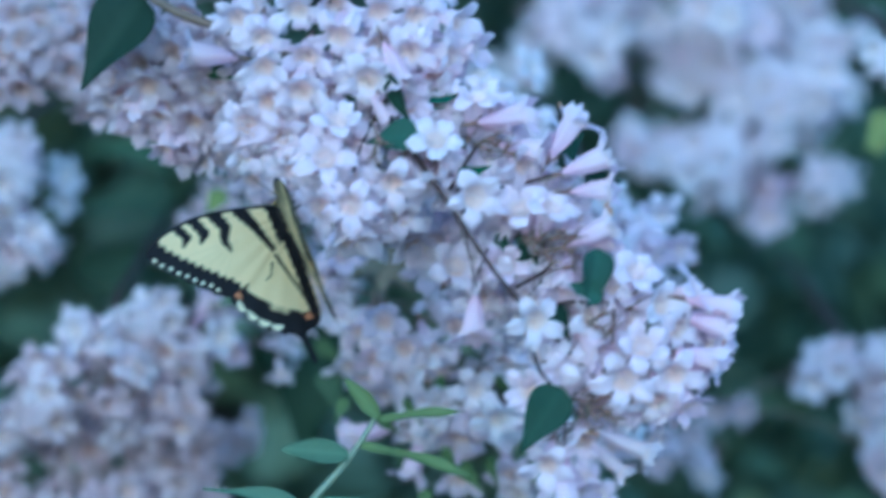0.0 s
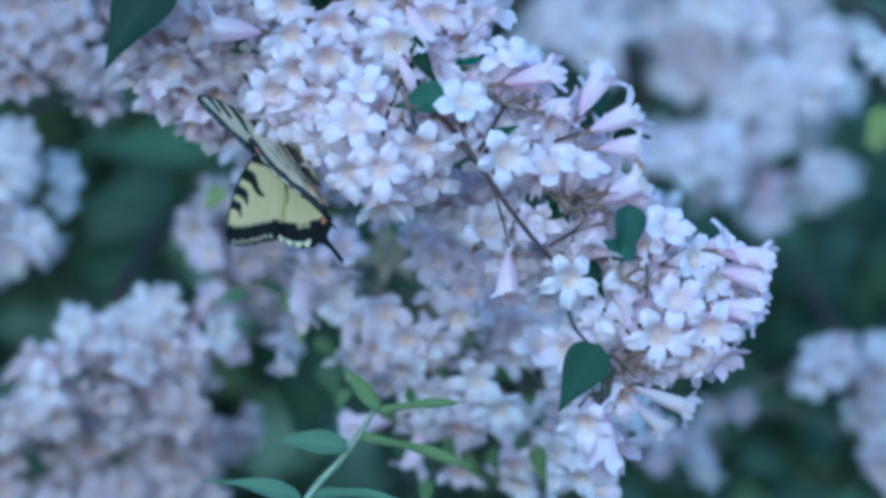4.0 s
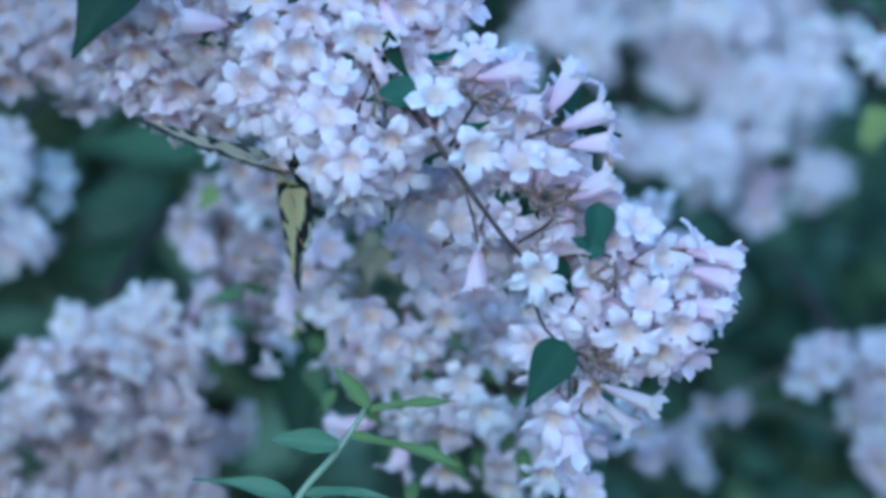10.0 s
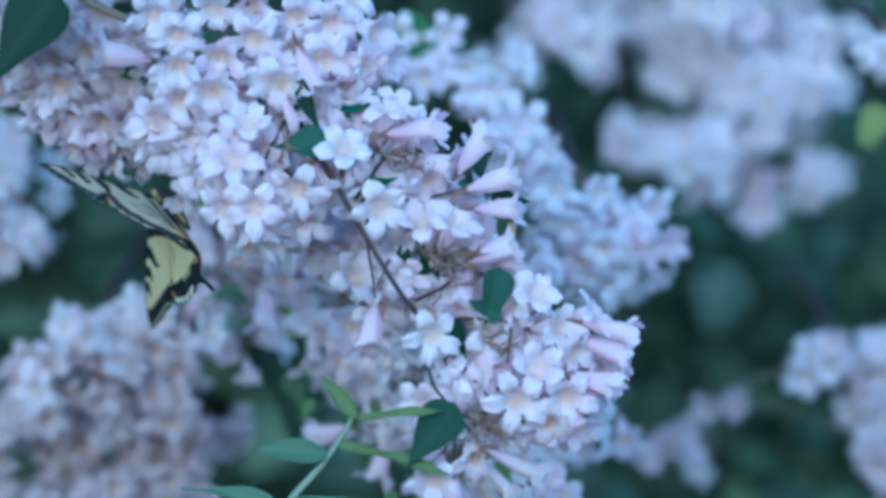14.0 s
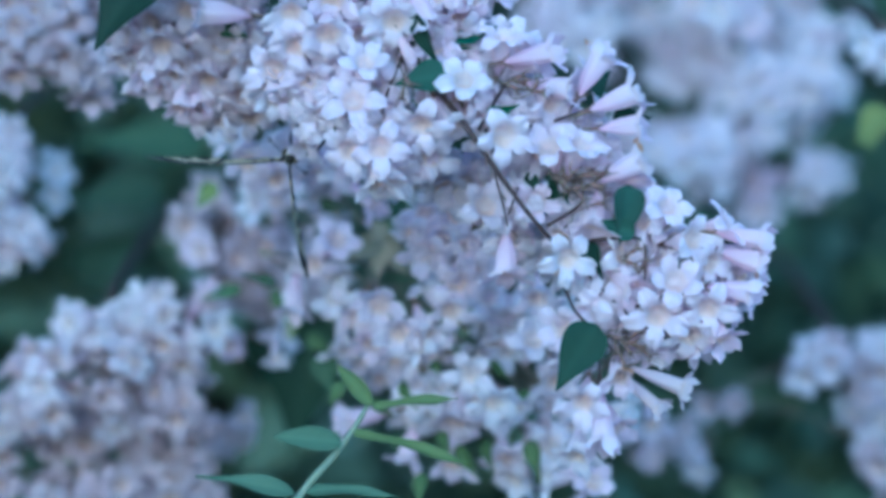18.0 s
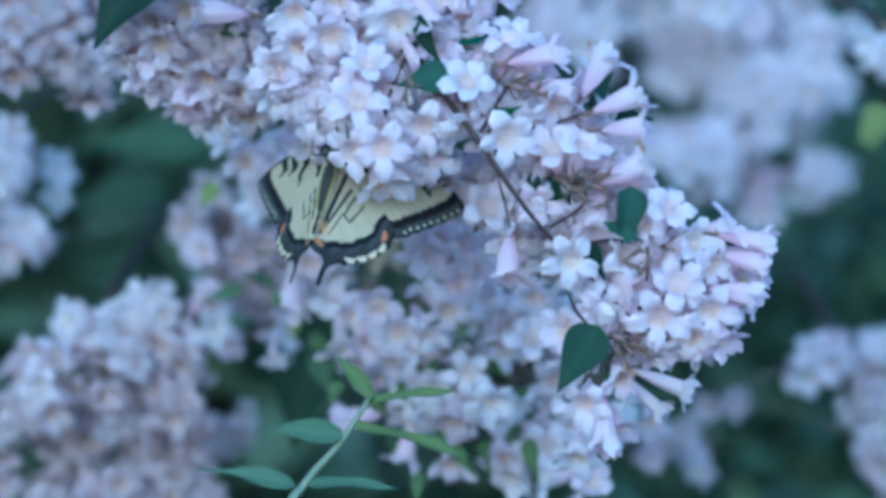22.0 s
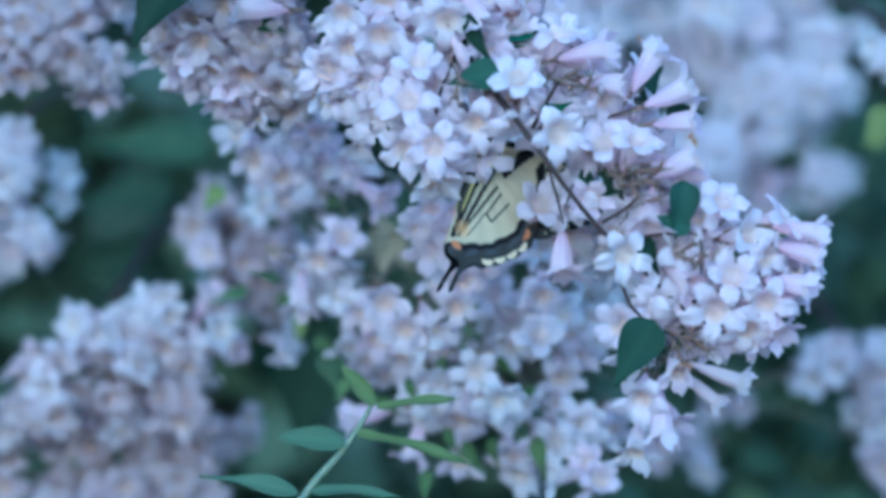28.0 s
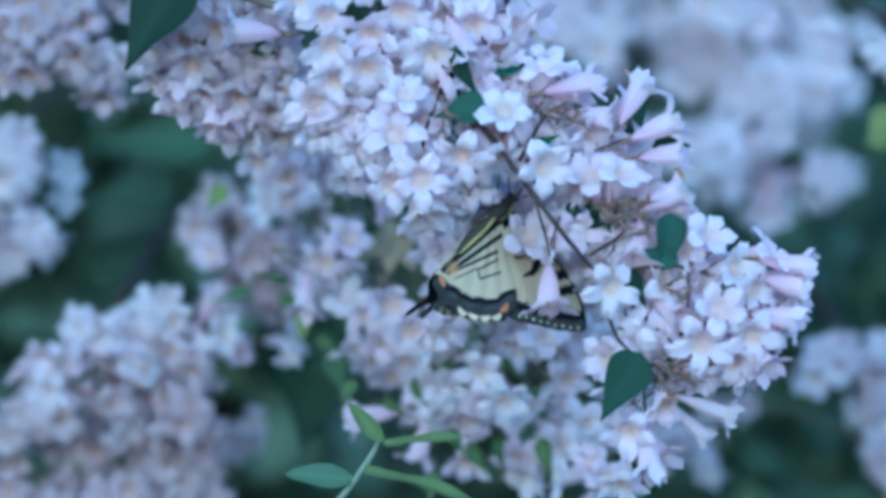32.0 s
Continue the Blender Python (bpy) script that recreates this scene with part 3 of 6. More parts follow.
for _x, _z in ((73.7, -25.1), (82.0, -29.3), (73.7, -48.5), (-13.4, 31.8), (-2.5, 14.2), (-20.1, 16.7), (8.4, 36.8), (-6.7, 5.9), (16.7, 31.8), (28.5, 31.8), (3.3, -0.8), (16.7, 2.5), (40.2, 4.2), (50.2, -3.3), (55.2, -21.8), (60.3, 5.9), (46.9, 23.4), (68.6, -25.1), (82.0, -51.9), (97.1, -51.9), (104.6, -46.9), (92.1, -61.9), (33.5, 16.7), (6.7, 13.4), (77.0, -13.4), (68.6, -8.4), (67.0, -58.6), (23.4, 20.1)):
    front_spray.cluster(_x, _z, 16, 6, 16, -90, 1.0, 18)
# Whiter petals brighten the clusters set back in the front mass's shadow.
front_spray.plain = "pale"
for _x, _z in ((60.3, -33.5), (50.2, -31.8), (43.5, -15.1), (26.8, -10.0), (15.1, -10.0)):
    front_spray.cluster(_x, _z, 42, 5, 16, -90, 1.0, 35)
# More than half of these blossoms carry their shade in darker petal colour.
for _x, _z in ((6.7, 6.7), (-8.4, 1.7), (-18.4, 6.7), (0.0, -8.4), (8.4, -15.1), (-10.0, -8.4), (-21.8, -1.7), (-13.4, 15.1), (1.7, 20.1)):
    left_spray.cluster(_x, _z, 14, 6, 16, -90, 1.0, 18, 0.6)
for _x, _z, _p in ((64.4, -15.9, 60), (67.0, -20.1, 20), (70.3, -16.7, 10), (72.8, -20.9, -20), (62.8, -20.9, -60), (67.8, -24.3, -50), (60.3, -17.6, 120), (74.5, -15.9, 40), (50.2, 12.6, 20), (54.4, 10.9, 60), (48.5, 8.4, -30), (56.1, 7.5, -10), (78.7, -65.3, -20), (82.9, -66.1, 10), (81.2, -69.5, -50), (85.4, -67.8, -10), (77.0, -69.5, -80), (83.7, -62.8, 40), (79.5, -73.7, -70), (87.0, -70.3, -30), (16.7, 10.0, -60), (14.2, 5.9, -100), (83.7, -38.5, 30), (86.2, -41.8, 60), (82.9, -43.5, -20), (73.7, -25.1, 10)):
    front_spray.spent(_x, _z, -9, _p, 25)
front_spray.finish()
left_spray.finish()


# ---- the branches behind ----
PX = 2 * math.tan(radians(5)) / 1.568  # millimetres to a thousandth of the view's width at one metre


def placed(name, label, px, py, depth, seed):
    """A spray whose origin lies on the line of sight px, py at that depth."""
    s = Spray(name, label, ((px - 784) * PX * depth * MM, depth, 1.3 - (py - 441) * PX * depth * MM), (), seed)
    # Far sprays' cooler light is put into whiter petals.
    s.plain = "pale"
    return s


def clusters(s, ox, oy, depth, spots, spread=26, size=1.0, deep=25, shade_share=lambda x, y: 0.0):
    """Clusters of blossoms round the spots (x, y, how many), each a little nearer or farther."""
    k = PX * depth
    for x, y, n in spots:
        s.cluster((x - ox) * k, -(y - oy) * k, s.rng.uniform(-deep, deep), n, spread, size=size, least=15, shade_share=shade_share(x, y))


def cane(s, reach):
    """The woody cane that carries a spray, from its middle back and down into the soil."""
    h = s.hubs[0]
    o = s.ob.location
    back = max(0.25, 2.62 - o.y)
    pts = [h, h + Vector((0, 0.06, 0.012)), h + Vector((0, back * 0.55, 0.03)), Vector((h.x + reach * 0.1, back, h.z - 0.10)), Vector((h.x + reach * 0.5, back + 0.1, -o.z * 0.5)), Vector((h.x + reach, back + 0.1, -o.z - 0.05))]
    stick("cane", pts, 0.0008, 0.005, TWIG, s.ob, "arching brown woody cane")
    for i, q in enumerate(s.hubs[1:]):
        stick("side_twig", [s.hubs[i], (s.hubs[i] + q) / 2 + Vector((0, 0.022, 0.004)), q], 0.0006, 0.0005, STALK, s.ob)
    s.finish()


middle_spray = placed("flowering_branch", "drooping branch of pale bells close behind the front twig", 700, 600, 1.63, 11)
_k = PX * 1.63


def mid(x, y, phi, tau, size=1.0, kind="open", deep=0):
    middle_spray.bloom((x - 700) * _k, -(y - 600) * _k, deep, phi, tau, size, kind)


for _x, _y in ((430, 250), (500, 300), (600, 410), (650, 520), (760, 420), (800, 480), (730, 570), (850, 690), (920, 590), (800, 740), (560, 480), (950, 690), (880, 800), (450, 460)):
    middle_spray.hubs.append(Vector(((_x - 700) * _k, 8, -(_y - 600) * _k)) * MM)
mid(665, 552, -85, 65, 1.0, "open", -34)
mid(625, 575, -110, 40)
mid(700, 600, -85, 65, 1.0, "open", -34)
mid(745, 600, -70, 35, 1.0, "open", -34)
mid(650, 622, -95, 45, 1.0, "slim")
mid(588, 440, 60, 60)
mid(545, 482, -120, 45)
mid(430, 300, -90, 62)
mid(478, 330, -80, 55)
mid(400, 255, 160, 45)
mid(520, 235, -60, 40)
mid(545, 255, -70, 45)
mid(768, 440, -80, 60, 1.0, "open", -34)
mid(800, 515, -85, 55, 1.0, "open", -34)
mid(790, 562, -90, 50, 1.0, "open", -34)
mid(826, 492, -80, 40, 1.0, "open", -34)
mid(932, 612, 80, 60, 1.05, "open", -34)
mid(878, 742, -85, 62)
mid(795, 768, -85, 58)
mid(832, 725, 80, 50)
mid(712, 822, -105, 8, 1.0, "slim")
mid(795, 835, -92, 40)
mid(885, 828, -80, 40)
mid(1000, 650, -70, 40)
mid(612, 755, 190, 5, 1.1, "slim", -6)
mid(510, 560, -95, 15, 1.0, "slim")
mid(600, 330, -60, 15, 1.0, "slim", 10)
mid(560, 310, -70, 20, 1.0, "slim", 10)
mid(975, 690, -80, 45)
mid(628, 655, -80, 45, 1.00, "open", 45)
mid(665, 690, -70, 40, 0.95, "open", 45)
mid(690, 655, -95, 50, 0.95, "open", 30)
mid(760, 640, -85, 50, 1.00, "open", 20)
mid(720, 745, -90, 45, 1.00, "open", 10)
mid(470, 655, -80, 40, 0.60, "open", 60)
mid(745, 392, -80, 60, 1.00, "open", -34)
mid(792, 398, -90, 55, 1.05, "open", -34)
mid(762, 352, -75, 50, 0.95)
mid(742, 462, -95, 50, 1.00, "open", -34)
mid(840, 418, -85, 60, 1.00, "open", -34)
mid(815, 445, -70, 45, 0.95, "open", -34)
mid(868, 452, -90, 50, 1.00, "open", -34)
mid(722, 428, -110, 40, 0.90, "open", -34)
mid(940, 540, -85, 45, 1.0, "open", -34)
mid(1160, 775, -80, 50, 1.0, "open", 60)
mid(1075, 790, -80, 50, 1.0, "open", 60)
# A few blossoms of the lower clusters take the darker tan petals.
clusters(middle_spray, 700, 600, 1.63, ((880, 560, 7), (830, 640, 7), (740, 690, 4), (950, 800, 4), (1040, 850, 4), (480, 260, 6), (930, 480, 6), (1020, 560, 6),
                                             (585, 530, 4), (1000, 740, 6), (840, 430, 5), (580, 300, 4)), 24, 1.0, 25, lambda x, y: 0.2 if y > 560 else 0.0)
OLIVE, DEEP = (0.42, 0.37, 0.26), (0.09, 0.13, 0.075)
for _x, _y, _p, _r, _l, _w, _c in ((668, 440, 205, 20, 84, 46, OLIVE), (668, 440, -100, 20, 74, 44, OLIVE), (672, 440, -60, 25, 72, 44, OLIVE), (672, 442, 10, 30, 48, 34, OLIVE), (668, 440, 120, 30, 50, 40, OLIVE),
                                   (700, 395, 120, 20, 62, 46, DEEP), (620, 475, 160, 20, 40, 26, DEEP), (556, 372, -10, 20, 40, 28, DEEP), (545, 432, 10, 20, 36, 28, DEEP), (830, 470, -20, 40, 46, 30, DEEP),
                                   (940, 460, -40, 20, 50, 30, DEEP), (765, 500, -70, 20, 50, 30, DEEP), (900, 820, -60, 10, 90, 50, DEEP), (690, 780, -80, 50, 60, 36, DEEP), (960, 790, -70, 30, 60, 40, DEEP), (480, 520, 160, 40, 70, 24, DEEP), (560, 640, -80, 20, 80, 50, DEEP)):
    leaf_at(middle_spray.ob, (_x - 700) * _k, -(_y - 600) * _k, 16, _p, 10, _r, _l * _k, _w * _k, _c)
for _x, _y, _p, _r, _l, _w in ((700, 690, -60, 40, 60, 24), (765, 650, -100, 30, 50, 22), (770, 770, -70, 40, 64, 26), (860, 650, -50, 40, 54, 22), (925, 700, -110, 30, 60, 24), (650, 720, -40, 40, 56, 24), (850, 790, -80, 40, 60, 26), (600, 690, -120, 30, 50, 26), (800, 800, -60, 30, 70, 30), (930, 790, -80, 30, 80, 34), (740, 850, -100, 30, 60, 28), (880, 700, -70, 40, 60, 26), (990, 820, -60, 30, 70, 32)):
    leaf_at(middle_spray.ob, (_x - 700) * _k, -(_y - 600) * _k, -8, _p, 10, _r, _l * _k, _w * _k, (0.13, 0.18, 0.075))
cane(middle_spray, -0.25)

inner_spray = placed("flowering_branch", "pale blossoms out of focus deep in the shrub", 430, 420, 1.76, 19)
# Shade inside the shrub, put into darker petals on most blossoms.
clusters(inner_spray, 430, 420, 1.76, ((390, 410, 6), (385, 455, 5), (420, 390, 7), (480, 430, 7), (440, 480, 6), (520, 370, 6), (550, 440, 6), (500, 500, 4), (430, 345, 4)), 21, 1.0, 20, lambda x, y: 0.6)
leaf_at(inner_spray.ob, (700 - 430) * PX * 1.76, -(60 - 420) * PX * 1.76, -60, -25, 0, 10, 24, 15, (0.10, 0.19, 0.08))
leaf_at(inner_spray.ob, (560 - 430) * PX * 1.76, -(560 - 420) * PX * 1.76, 20, -100, 0, 10, 50, 30, (0.05, 0.08, 0.048))
leaf_at(inner_spray.ob, (500 - 430) * PX * 1.76, -(540 - 420) * PX * 1.76, 30, -80, 0, 10, 50, 30, (0.05, 0.08, 0.048))
for _x, _y, _p, _r, _l, _w, _c in ((500, 515, -50, 30, 70, 30, (0.15, 0.21, 0.09)), (540, 545, -100, 20, 60, 30, (0.24, 0.28, 0.10)), (450, 512, 195, 30, 80, 26, (0.12, 0.18, 0.09)), (405, 335, 230, 20, 56, 34, (0.25, 0.30, 0.10)), (560, 590, -40, 25, 60, 30, (0.12, 0.17, 0.08))):
    leaf_at(inner_spray.ob, (_x - 430) * PX * 1.76, -(_y - 420) * PX * 1.76, -70, _p, 5, _r, _l * PX * 1.76, _w * PX * 1.76, _c)
cane(inner_spray, -0.1)

top_left_spray = placed("flowering_branch", "hanging cluster of pale lilac-pink blossoms", 80, 80, 1.66, 12)
# Most petals darkened: the shade in this corner is in their colour.
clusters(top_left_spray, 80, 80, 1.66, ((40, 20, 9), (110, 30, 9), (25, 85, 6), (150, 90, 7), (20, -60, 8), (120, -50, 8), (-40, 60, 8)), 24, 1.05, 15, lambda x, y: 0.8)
cane(top_left_spray, -0.3)

lower_left_spray = placed("flowering_branch", "dense upright head of pale pink blossoms", 240, 700, 1.74, 13)
# Tanner and darker downwards: shade below the top is in the petals.
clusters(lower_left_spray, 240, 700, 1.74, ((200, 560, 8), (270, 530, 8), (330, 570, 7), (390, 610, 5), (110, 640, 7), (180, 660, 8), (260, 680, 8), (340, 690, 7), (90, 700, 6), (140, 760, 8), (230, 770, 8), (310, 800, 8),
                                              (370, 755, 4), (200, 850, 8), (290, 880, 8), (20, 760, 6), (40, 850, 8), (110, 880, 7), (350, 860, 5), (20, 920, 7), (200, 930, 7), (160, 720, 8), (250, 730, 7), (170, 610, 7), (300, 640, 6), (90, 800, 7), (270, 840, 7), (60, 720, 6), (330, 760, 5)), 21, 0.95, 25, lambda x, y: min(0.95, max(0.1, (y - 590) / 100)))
cane(lower_left_spray, -0.1)

left_spray_far = placed("flowering_branch", "blurred cluster of pale blossoms against dark leaves", 50, 330, 1.80, 14)
clusters(left_spray_far, 50, 330, 1.80, ((45, 240, 4), (10, 270, 5), (0, 310, 6), (55, 340, 5), (40, 400, 6), (0, 410, 6), (-60, 330, 8)), 19, 1.0, 20)
for _x, _y, _p, _l, _w, _c in ((375, 262, 176, 250, 90, (0.10, 0.15, 0.085)), (300, 330, 190, 190, 90, (0.06, 0.09, 0.055)), (120, 480, 20, 200, 90, (0.06, 0.09, 0.055))):
    leaf_at(left_spray_far.ob, (_x - 784) * PX * 2.0 + 734 * PX * 1.8, (441 - _y) * PX * 2.0 - 111 * PX * 1.8, 200, _p, 0, 35, _l * PX * 2.0, _w * PX * 2.0, _c)
cane(left_spray_far, -0.2)

right_spray = placed("flowering_branch", "large blurred head of pale lilac blossoms", 1300, 180, 1.95, 15)
clusters(right_spray, 1300, 180, 1.95, ((1170, 40, 7), (1240, 20, 7), (1310, 30, 7), (1380, 60, 8), (1440, 60, 7), (1430, 120, 6), (1200, 110, 7), (1280, 110, 7), (1350, 150, 7), (1430, 180, 6), (1130, 235, 5), (1200, 230, 7),
                                         (1260, 270, 6), (1320, 230, 6), (1210, 300, 4), (1440, 290, 5), (1420, 310, 3), (1360, 350, 4), (920, 30, 5), (990, 40, 6), (1060, 40, 5), (960, 90, 3), (1030, 90, 4),
                                         (1250, -50, 9), (1400, -40, 9), (1050, -50, 8)), 17, 1.1, 25)
cane(right_spray, 0.2)

right_edge_spray = placed("flowering_branch", "small blurred spray of pale pink blossoms", 1550, 70, 1.74, 16)
clusters(right_edge_spray, 1550, 70, 1.74, ((1560, 75, 4), (1615, 75, 5)), 13, 1.0, 10)
for _p, _q in ((250, -80), (235, -50)):
    leaf_at(right_edge_spray.ob, (1575 - 1550) * PX * 1.74, -(190 - 70) * PX * 1.74, 10, _p, 0, 15, 17, 10, (0.27, 0.30, 0.11))
cane(right_edge_spray, 0.2)

right_low_spray = placed("flowering_branch", "blurred low spray of pale blossoms among leaves", 1500, 660, 1.82, 17)
# Dimmer light down here, put into a share of darker petals.
clusters(right_low_spray, 1500, 660, 1.82, ((1480, 620, 5), (1540, 640, 6), (1440, 640, 2), (1550, 720, 6), (1560, 800, 6), (1285, 715, 2), (1275, 780, 2), (1170, 770, 4), (1600, 600, 8), (1620, 700, 8), (1600, 850, 5)), 16, 0.95, 25, lambda x, y: 0.4 if x > 1350 else 0.7)
cane(right_low_spray, 0.15)

rear_spray = placed("flowering_branch", "blurred pale blossoms just behind the front twig", 1080, 400, 1.7, 18)
clusters(rear_spray, 1080, 400, 1.7, ((1020, 330, 7), (1080, 400, 8), (1130, 430, 7), (1040, 450, 8), (990, 400, 7), (1090, 340, 5), (960, 300, 6), (1080, 500, 5), (930, 225, 6), (870, 165, 6), (800, 110, 6), (740, 60, 4)), 22, 1.0, 30)
cane(rear_spray, 0.2)

# a soft green shoot with narrow leaves
young_shoot = new("young_shoot")
young_shoot.location = ((640 - 784) * PX * 1.49 * MM, 1.49, 1.3 - (740 - 441) * PX * 1.49 * MM)
tagged(young_shoot, "young pale green shoot with narrow pointed leaves", "shoot")
_j = PX * 1.49


def shoot_point(x, y, d=0.0):
    return ((x - 640) * _j * MM, d * MM, -(y - 740) * _j * MM)


stick("stem", [shoot_point(300, 2200, 500), shoot_point(440, 1300, 90), shoot_point(500, 960, 4), shoot_point(540, 880), shoot_point(600, 810), shoot_point(640, 752), shoot_point(655, 724)], 0.002, 0.0006, SHOOT, young_shoot, "pale green stem")
for _x, _y, _p, _t, _r, _l, _w, _c in ((660, 726, 130, 5, 15, 92, 30, 0.05), (664, 730, 6, 10, -60, 152, 32, 0.0), (630, 776, -13, 5, -58, 215, 34, 0.05), (606, 793, 172, 10, 25, 118, 44, 0.12),
                                       (528, 885, 164, 5, 45, 180, 40, 0.14), (545, 880, 2, 5, -60, 170, 40, 0.10)):
    # The left leaves' cool sheen is put into a bluer green.
    leaf_at(young_shoot, (_x - 640) * _j, -(_y - 740) * _j, -1, _p, _t, _r, _l * _j, _w * _j, (0.13, 0.185, 0.115) if _x < 610 else (0.17, 0.205, 0.08), 0.3, _c, slender=_y < 800)

# ---- the shrub's leaves behind it all, and unseen ones added overhead ----
shrub = new("shrub")
shrub.location = (0, 2.6, 0)
tagged(shrub, "dense dark green leaves of a tall flowering shrub", "shrub")


def foliage(name, n, box, seed, tones, length=(30, 55), kind="stuff", loose=False):
    """Many ovate leaves, strewn through a box (x0, x1, y0, y1, z0, z1) in metres from the shrub's foot; loose: a rounded, uneven mass."""
    rng = random.Random(seed)
    verts, faces, cols = [], [], []
    prof = ((0.0, 0.02), (0.2, 0.32), (0.45, 0.46), (0.72, 0.3), (1.0, 0.02))
    x0, x1, y0, y1, z0, z1 = box
    for _ in range(n):
        o = Vector((rng.uniform(x0, x1), rng.uniform(y0, y1), rng.uniform(z0, z1)))
        if loose:
            e = Vector(((o.x * 2 - x0 - x1) / (x1 - x0), (o.y * 2 - y0 - y1) / (y1 - y0) * 0.8, (o.z * 2 - z0 - z1) / (z1 - z0)))
            if e.length > 1.12 + 0.3 * noise.noise(o * 4):
                continue
        L = rng.uniform(*length) * MM
        m = Euler((rng.uniform(-0.9, 0.9), rng.uniform(-0.2, 1.1), rng.uniform(0, 6.3))).to_matrix()
        t = rng.choice(tones)
        g = rng.uniform(0.75, 1.25)
        a = len(verts)
        for u, w in prof:
            for s in (-1, 0, 1):
                verts.append(o + m @ Vector((u * L, s * w * L, abs(s) * w * L * 0.3 - 0.15 * L * u * u)))
                cols.append([c * g * (1.12 if s == 0 else 1) for c in t])
        for i in range(len(prof) - 1):
            for j in (0, 1):
                q = a + i * 3 + j
                faces.append((q, q + 3, q + 4, q + 1))
    ob = linked(name, mesh_of(name, verts, faces, FOLIAGE, cols), shrub)
    ob["kind"] = kind
    return ob


DARK = ((0.172, 0.218, 0.149), (0.149, 0.196, 0.138), (0.19, 0.247, 0.161), (0.218, 0.27, 0.155))
MILD = ((0.15, 0.21, 0.14), (0.13, 0.18, 0.125), (0.18, 0.235, 0.13))
foliage("leaves", 420, (0.06, 0.28, -0.5, -0.28, 1.12, 1.33), 21, MILD, (18, 34))
foliage("leaves", 40, (0.0, 0.26, -0.40, -0.28, 1.33, 1.44), 22, MILD, (34, 58))
foliage("leaves", 110, (-0.24, -0.0, -0.5, -0.3, 1.16, 1.44), 27, DARK, (24, 42))
foliage("leaves", 3000, (-0.55, 0.5, -0.42, 0.1, 0.9, 1.85), 5, DARK, loose=True)
foliage("leaves", 8500, (-1.0, 0.95, -0.1, 0.6, 0.05, 2.2), 6, DARK, loose=True)
foliage("leaves", 7000, (-1.25, 1.2, 0.4, 1.2, 0.0, 2.4), 8, DARK, (60, 95), loose=True)
foliage("leaves", 1500, (-0.9, 0.85, -0.5, 0.2, 0.1, 1.05), 7, DARK, loose=True)
foliage("leaves", 2200, (-0.55, 0.55, 0.45, 1.0, 1.0, 1.65), 9, DARK, (70, 110))
# Leaves above the view, added to shade the branches behind and to the left.
foliage("leaves", 450, (-0.75, 0.1, -1.0, -0.1, 1.44, 1.95), 31, DARK, loose=True)
foliage("leaves", 800, (-0.85, -0.07, -1.4, -0.5, 1.43, 1.9), 32, DARK, loose=True)
_rng = random.Random(9)
for _i in range(11):
    _a, _b = _rng.uniform(-0.7, 0.7), _rng.uniform(0.0, 0.5)
    _lean = _rng.uniform(-0.35, 0.35)
    stick("cane", [(_a * 0.4, _b * 0.5, -0.03), (_a * 0.6, _b * 0.6, 0.5), (_a * 0.8 + _lean * 0.4, _b, 1.2), (_a + _lean, _b + _rng.uniform(-0.3, 0.2), 2.0)], 0.012, 0.003, CANE, shrub)

# ground
_v, _f = [], []
_n = 60
for _i in range(_n + 1):
    for _q in range(_n + 1):
        _u, _w = (_i / _n * 2 - 1), (_q / _n * 2 - 1)
        _x, _y = 400 * _u * abs(_u) ** 2.5, 400 * _w * abs(_w) ** 2.5
        _v.append((_x, _y, 0.02 * noise.noise(Vector((_x * 1.7, _y * 1.7, 0)))))
for _i in range(_n):
    for _q in range(_n):
        _a = _i * (_n + 1) + _q
        _f.append((_a, _a + _n + 1, _a + _n + 2, _a + 1))
tagged(linked("ground", mesh_of("ground", _v, _f, SOIL)), "dark garden soil with low green growth", "ground", kind="structure")

# Unseen canes, added to carry the shading leaves overhead.
for _x, _e in ((-0.35, -1.1), (-0.2, -0.9), (0.15, -0.7), (-0.5, -0.8)):
    stick("cane", [(_x * 0.3, 0.2, -0.03), (_x * 0.5, 0.25, 0.9), (_x * 0.8, -0.1, 1.62), (_x, _e, 1.62)], 0.011, 0.002, CANE, shrub)

# ---- the butterfly ----
# Its own space: x to its right, y ahead, z up from its back; millimetres. A wing lies flat, out along +a and ahead along +b.


def smooth_ring(points, per):
    p = [Vector((*q, 0)) for q in points]
    n, out = len(p), []
    for i in range(n):
        a, b, c, d = p[i - 1], p[i], p[(i + 1) % n], p[(i + 2) % n]
        for k in range(per):
            t = k / per
            out.append(0.5 * (2 * b + (c - a) * t + (2 * a - 5 * b + 4 * c - d) * t * t + (3 * b - a - 3 * c + d) * t ** 3))
    return np.array([(v.x, v.y) for v in out])


def near(P, a, b, wa, wb):
    """1 on a bar from a to b whose half width goes from wa to wb, 0 off it, soft at the rim."""
    a, b = np.array(a, float), np.array(b, float)
    d = b - a
    t = np.clip(((P - a) @ d) / (d @ d), 0, 1)
    r = np.hypot(*(P - (a + t[:, None] * d)).T)
    w = wa + (wb - wa) * t
    w = w * (1 + 0.12 * np.sin(P[:, 0] * 1.9 + P[:, 1] * 2.3))
    return np.clip((w - r) / 0.45 + 0.5, 0, 1)


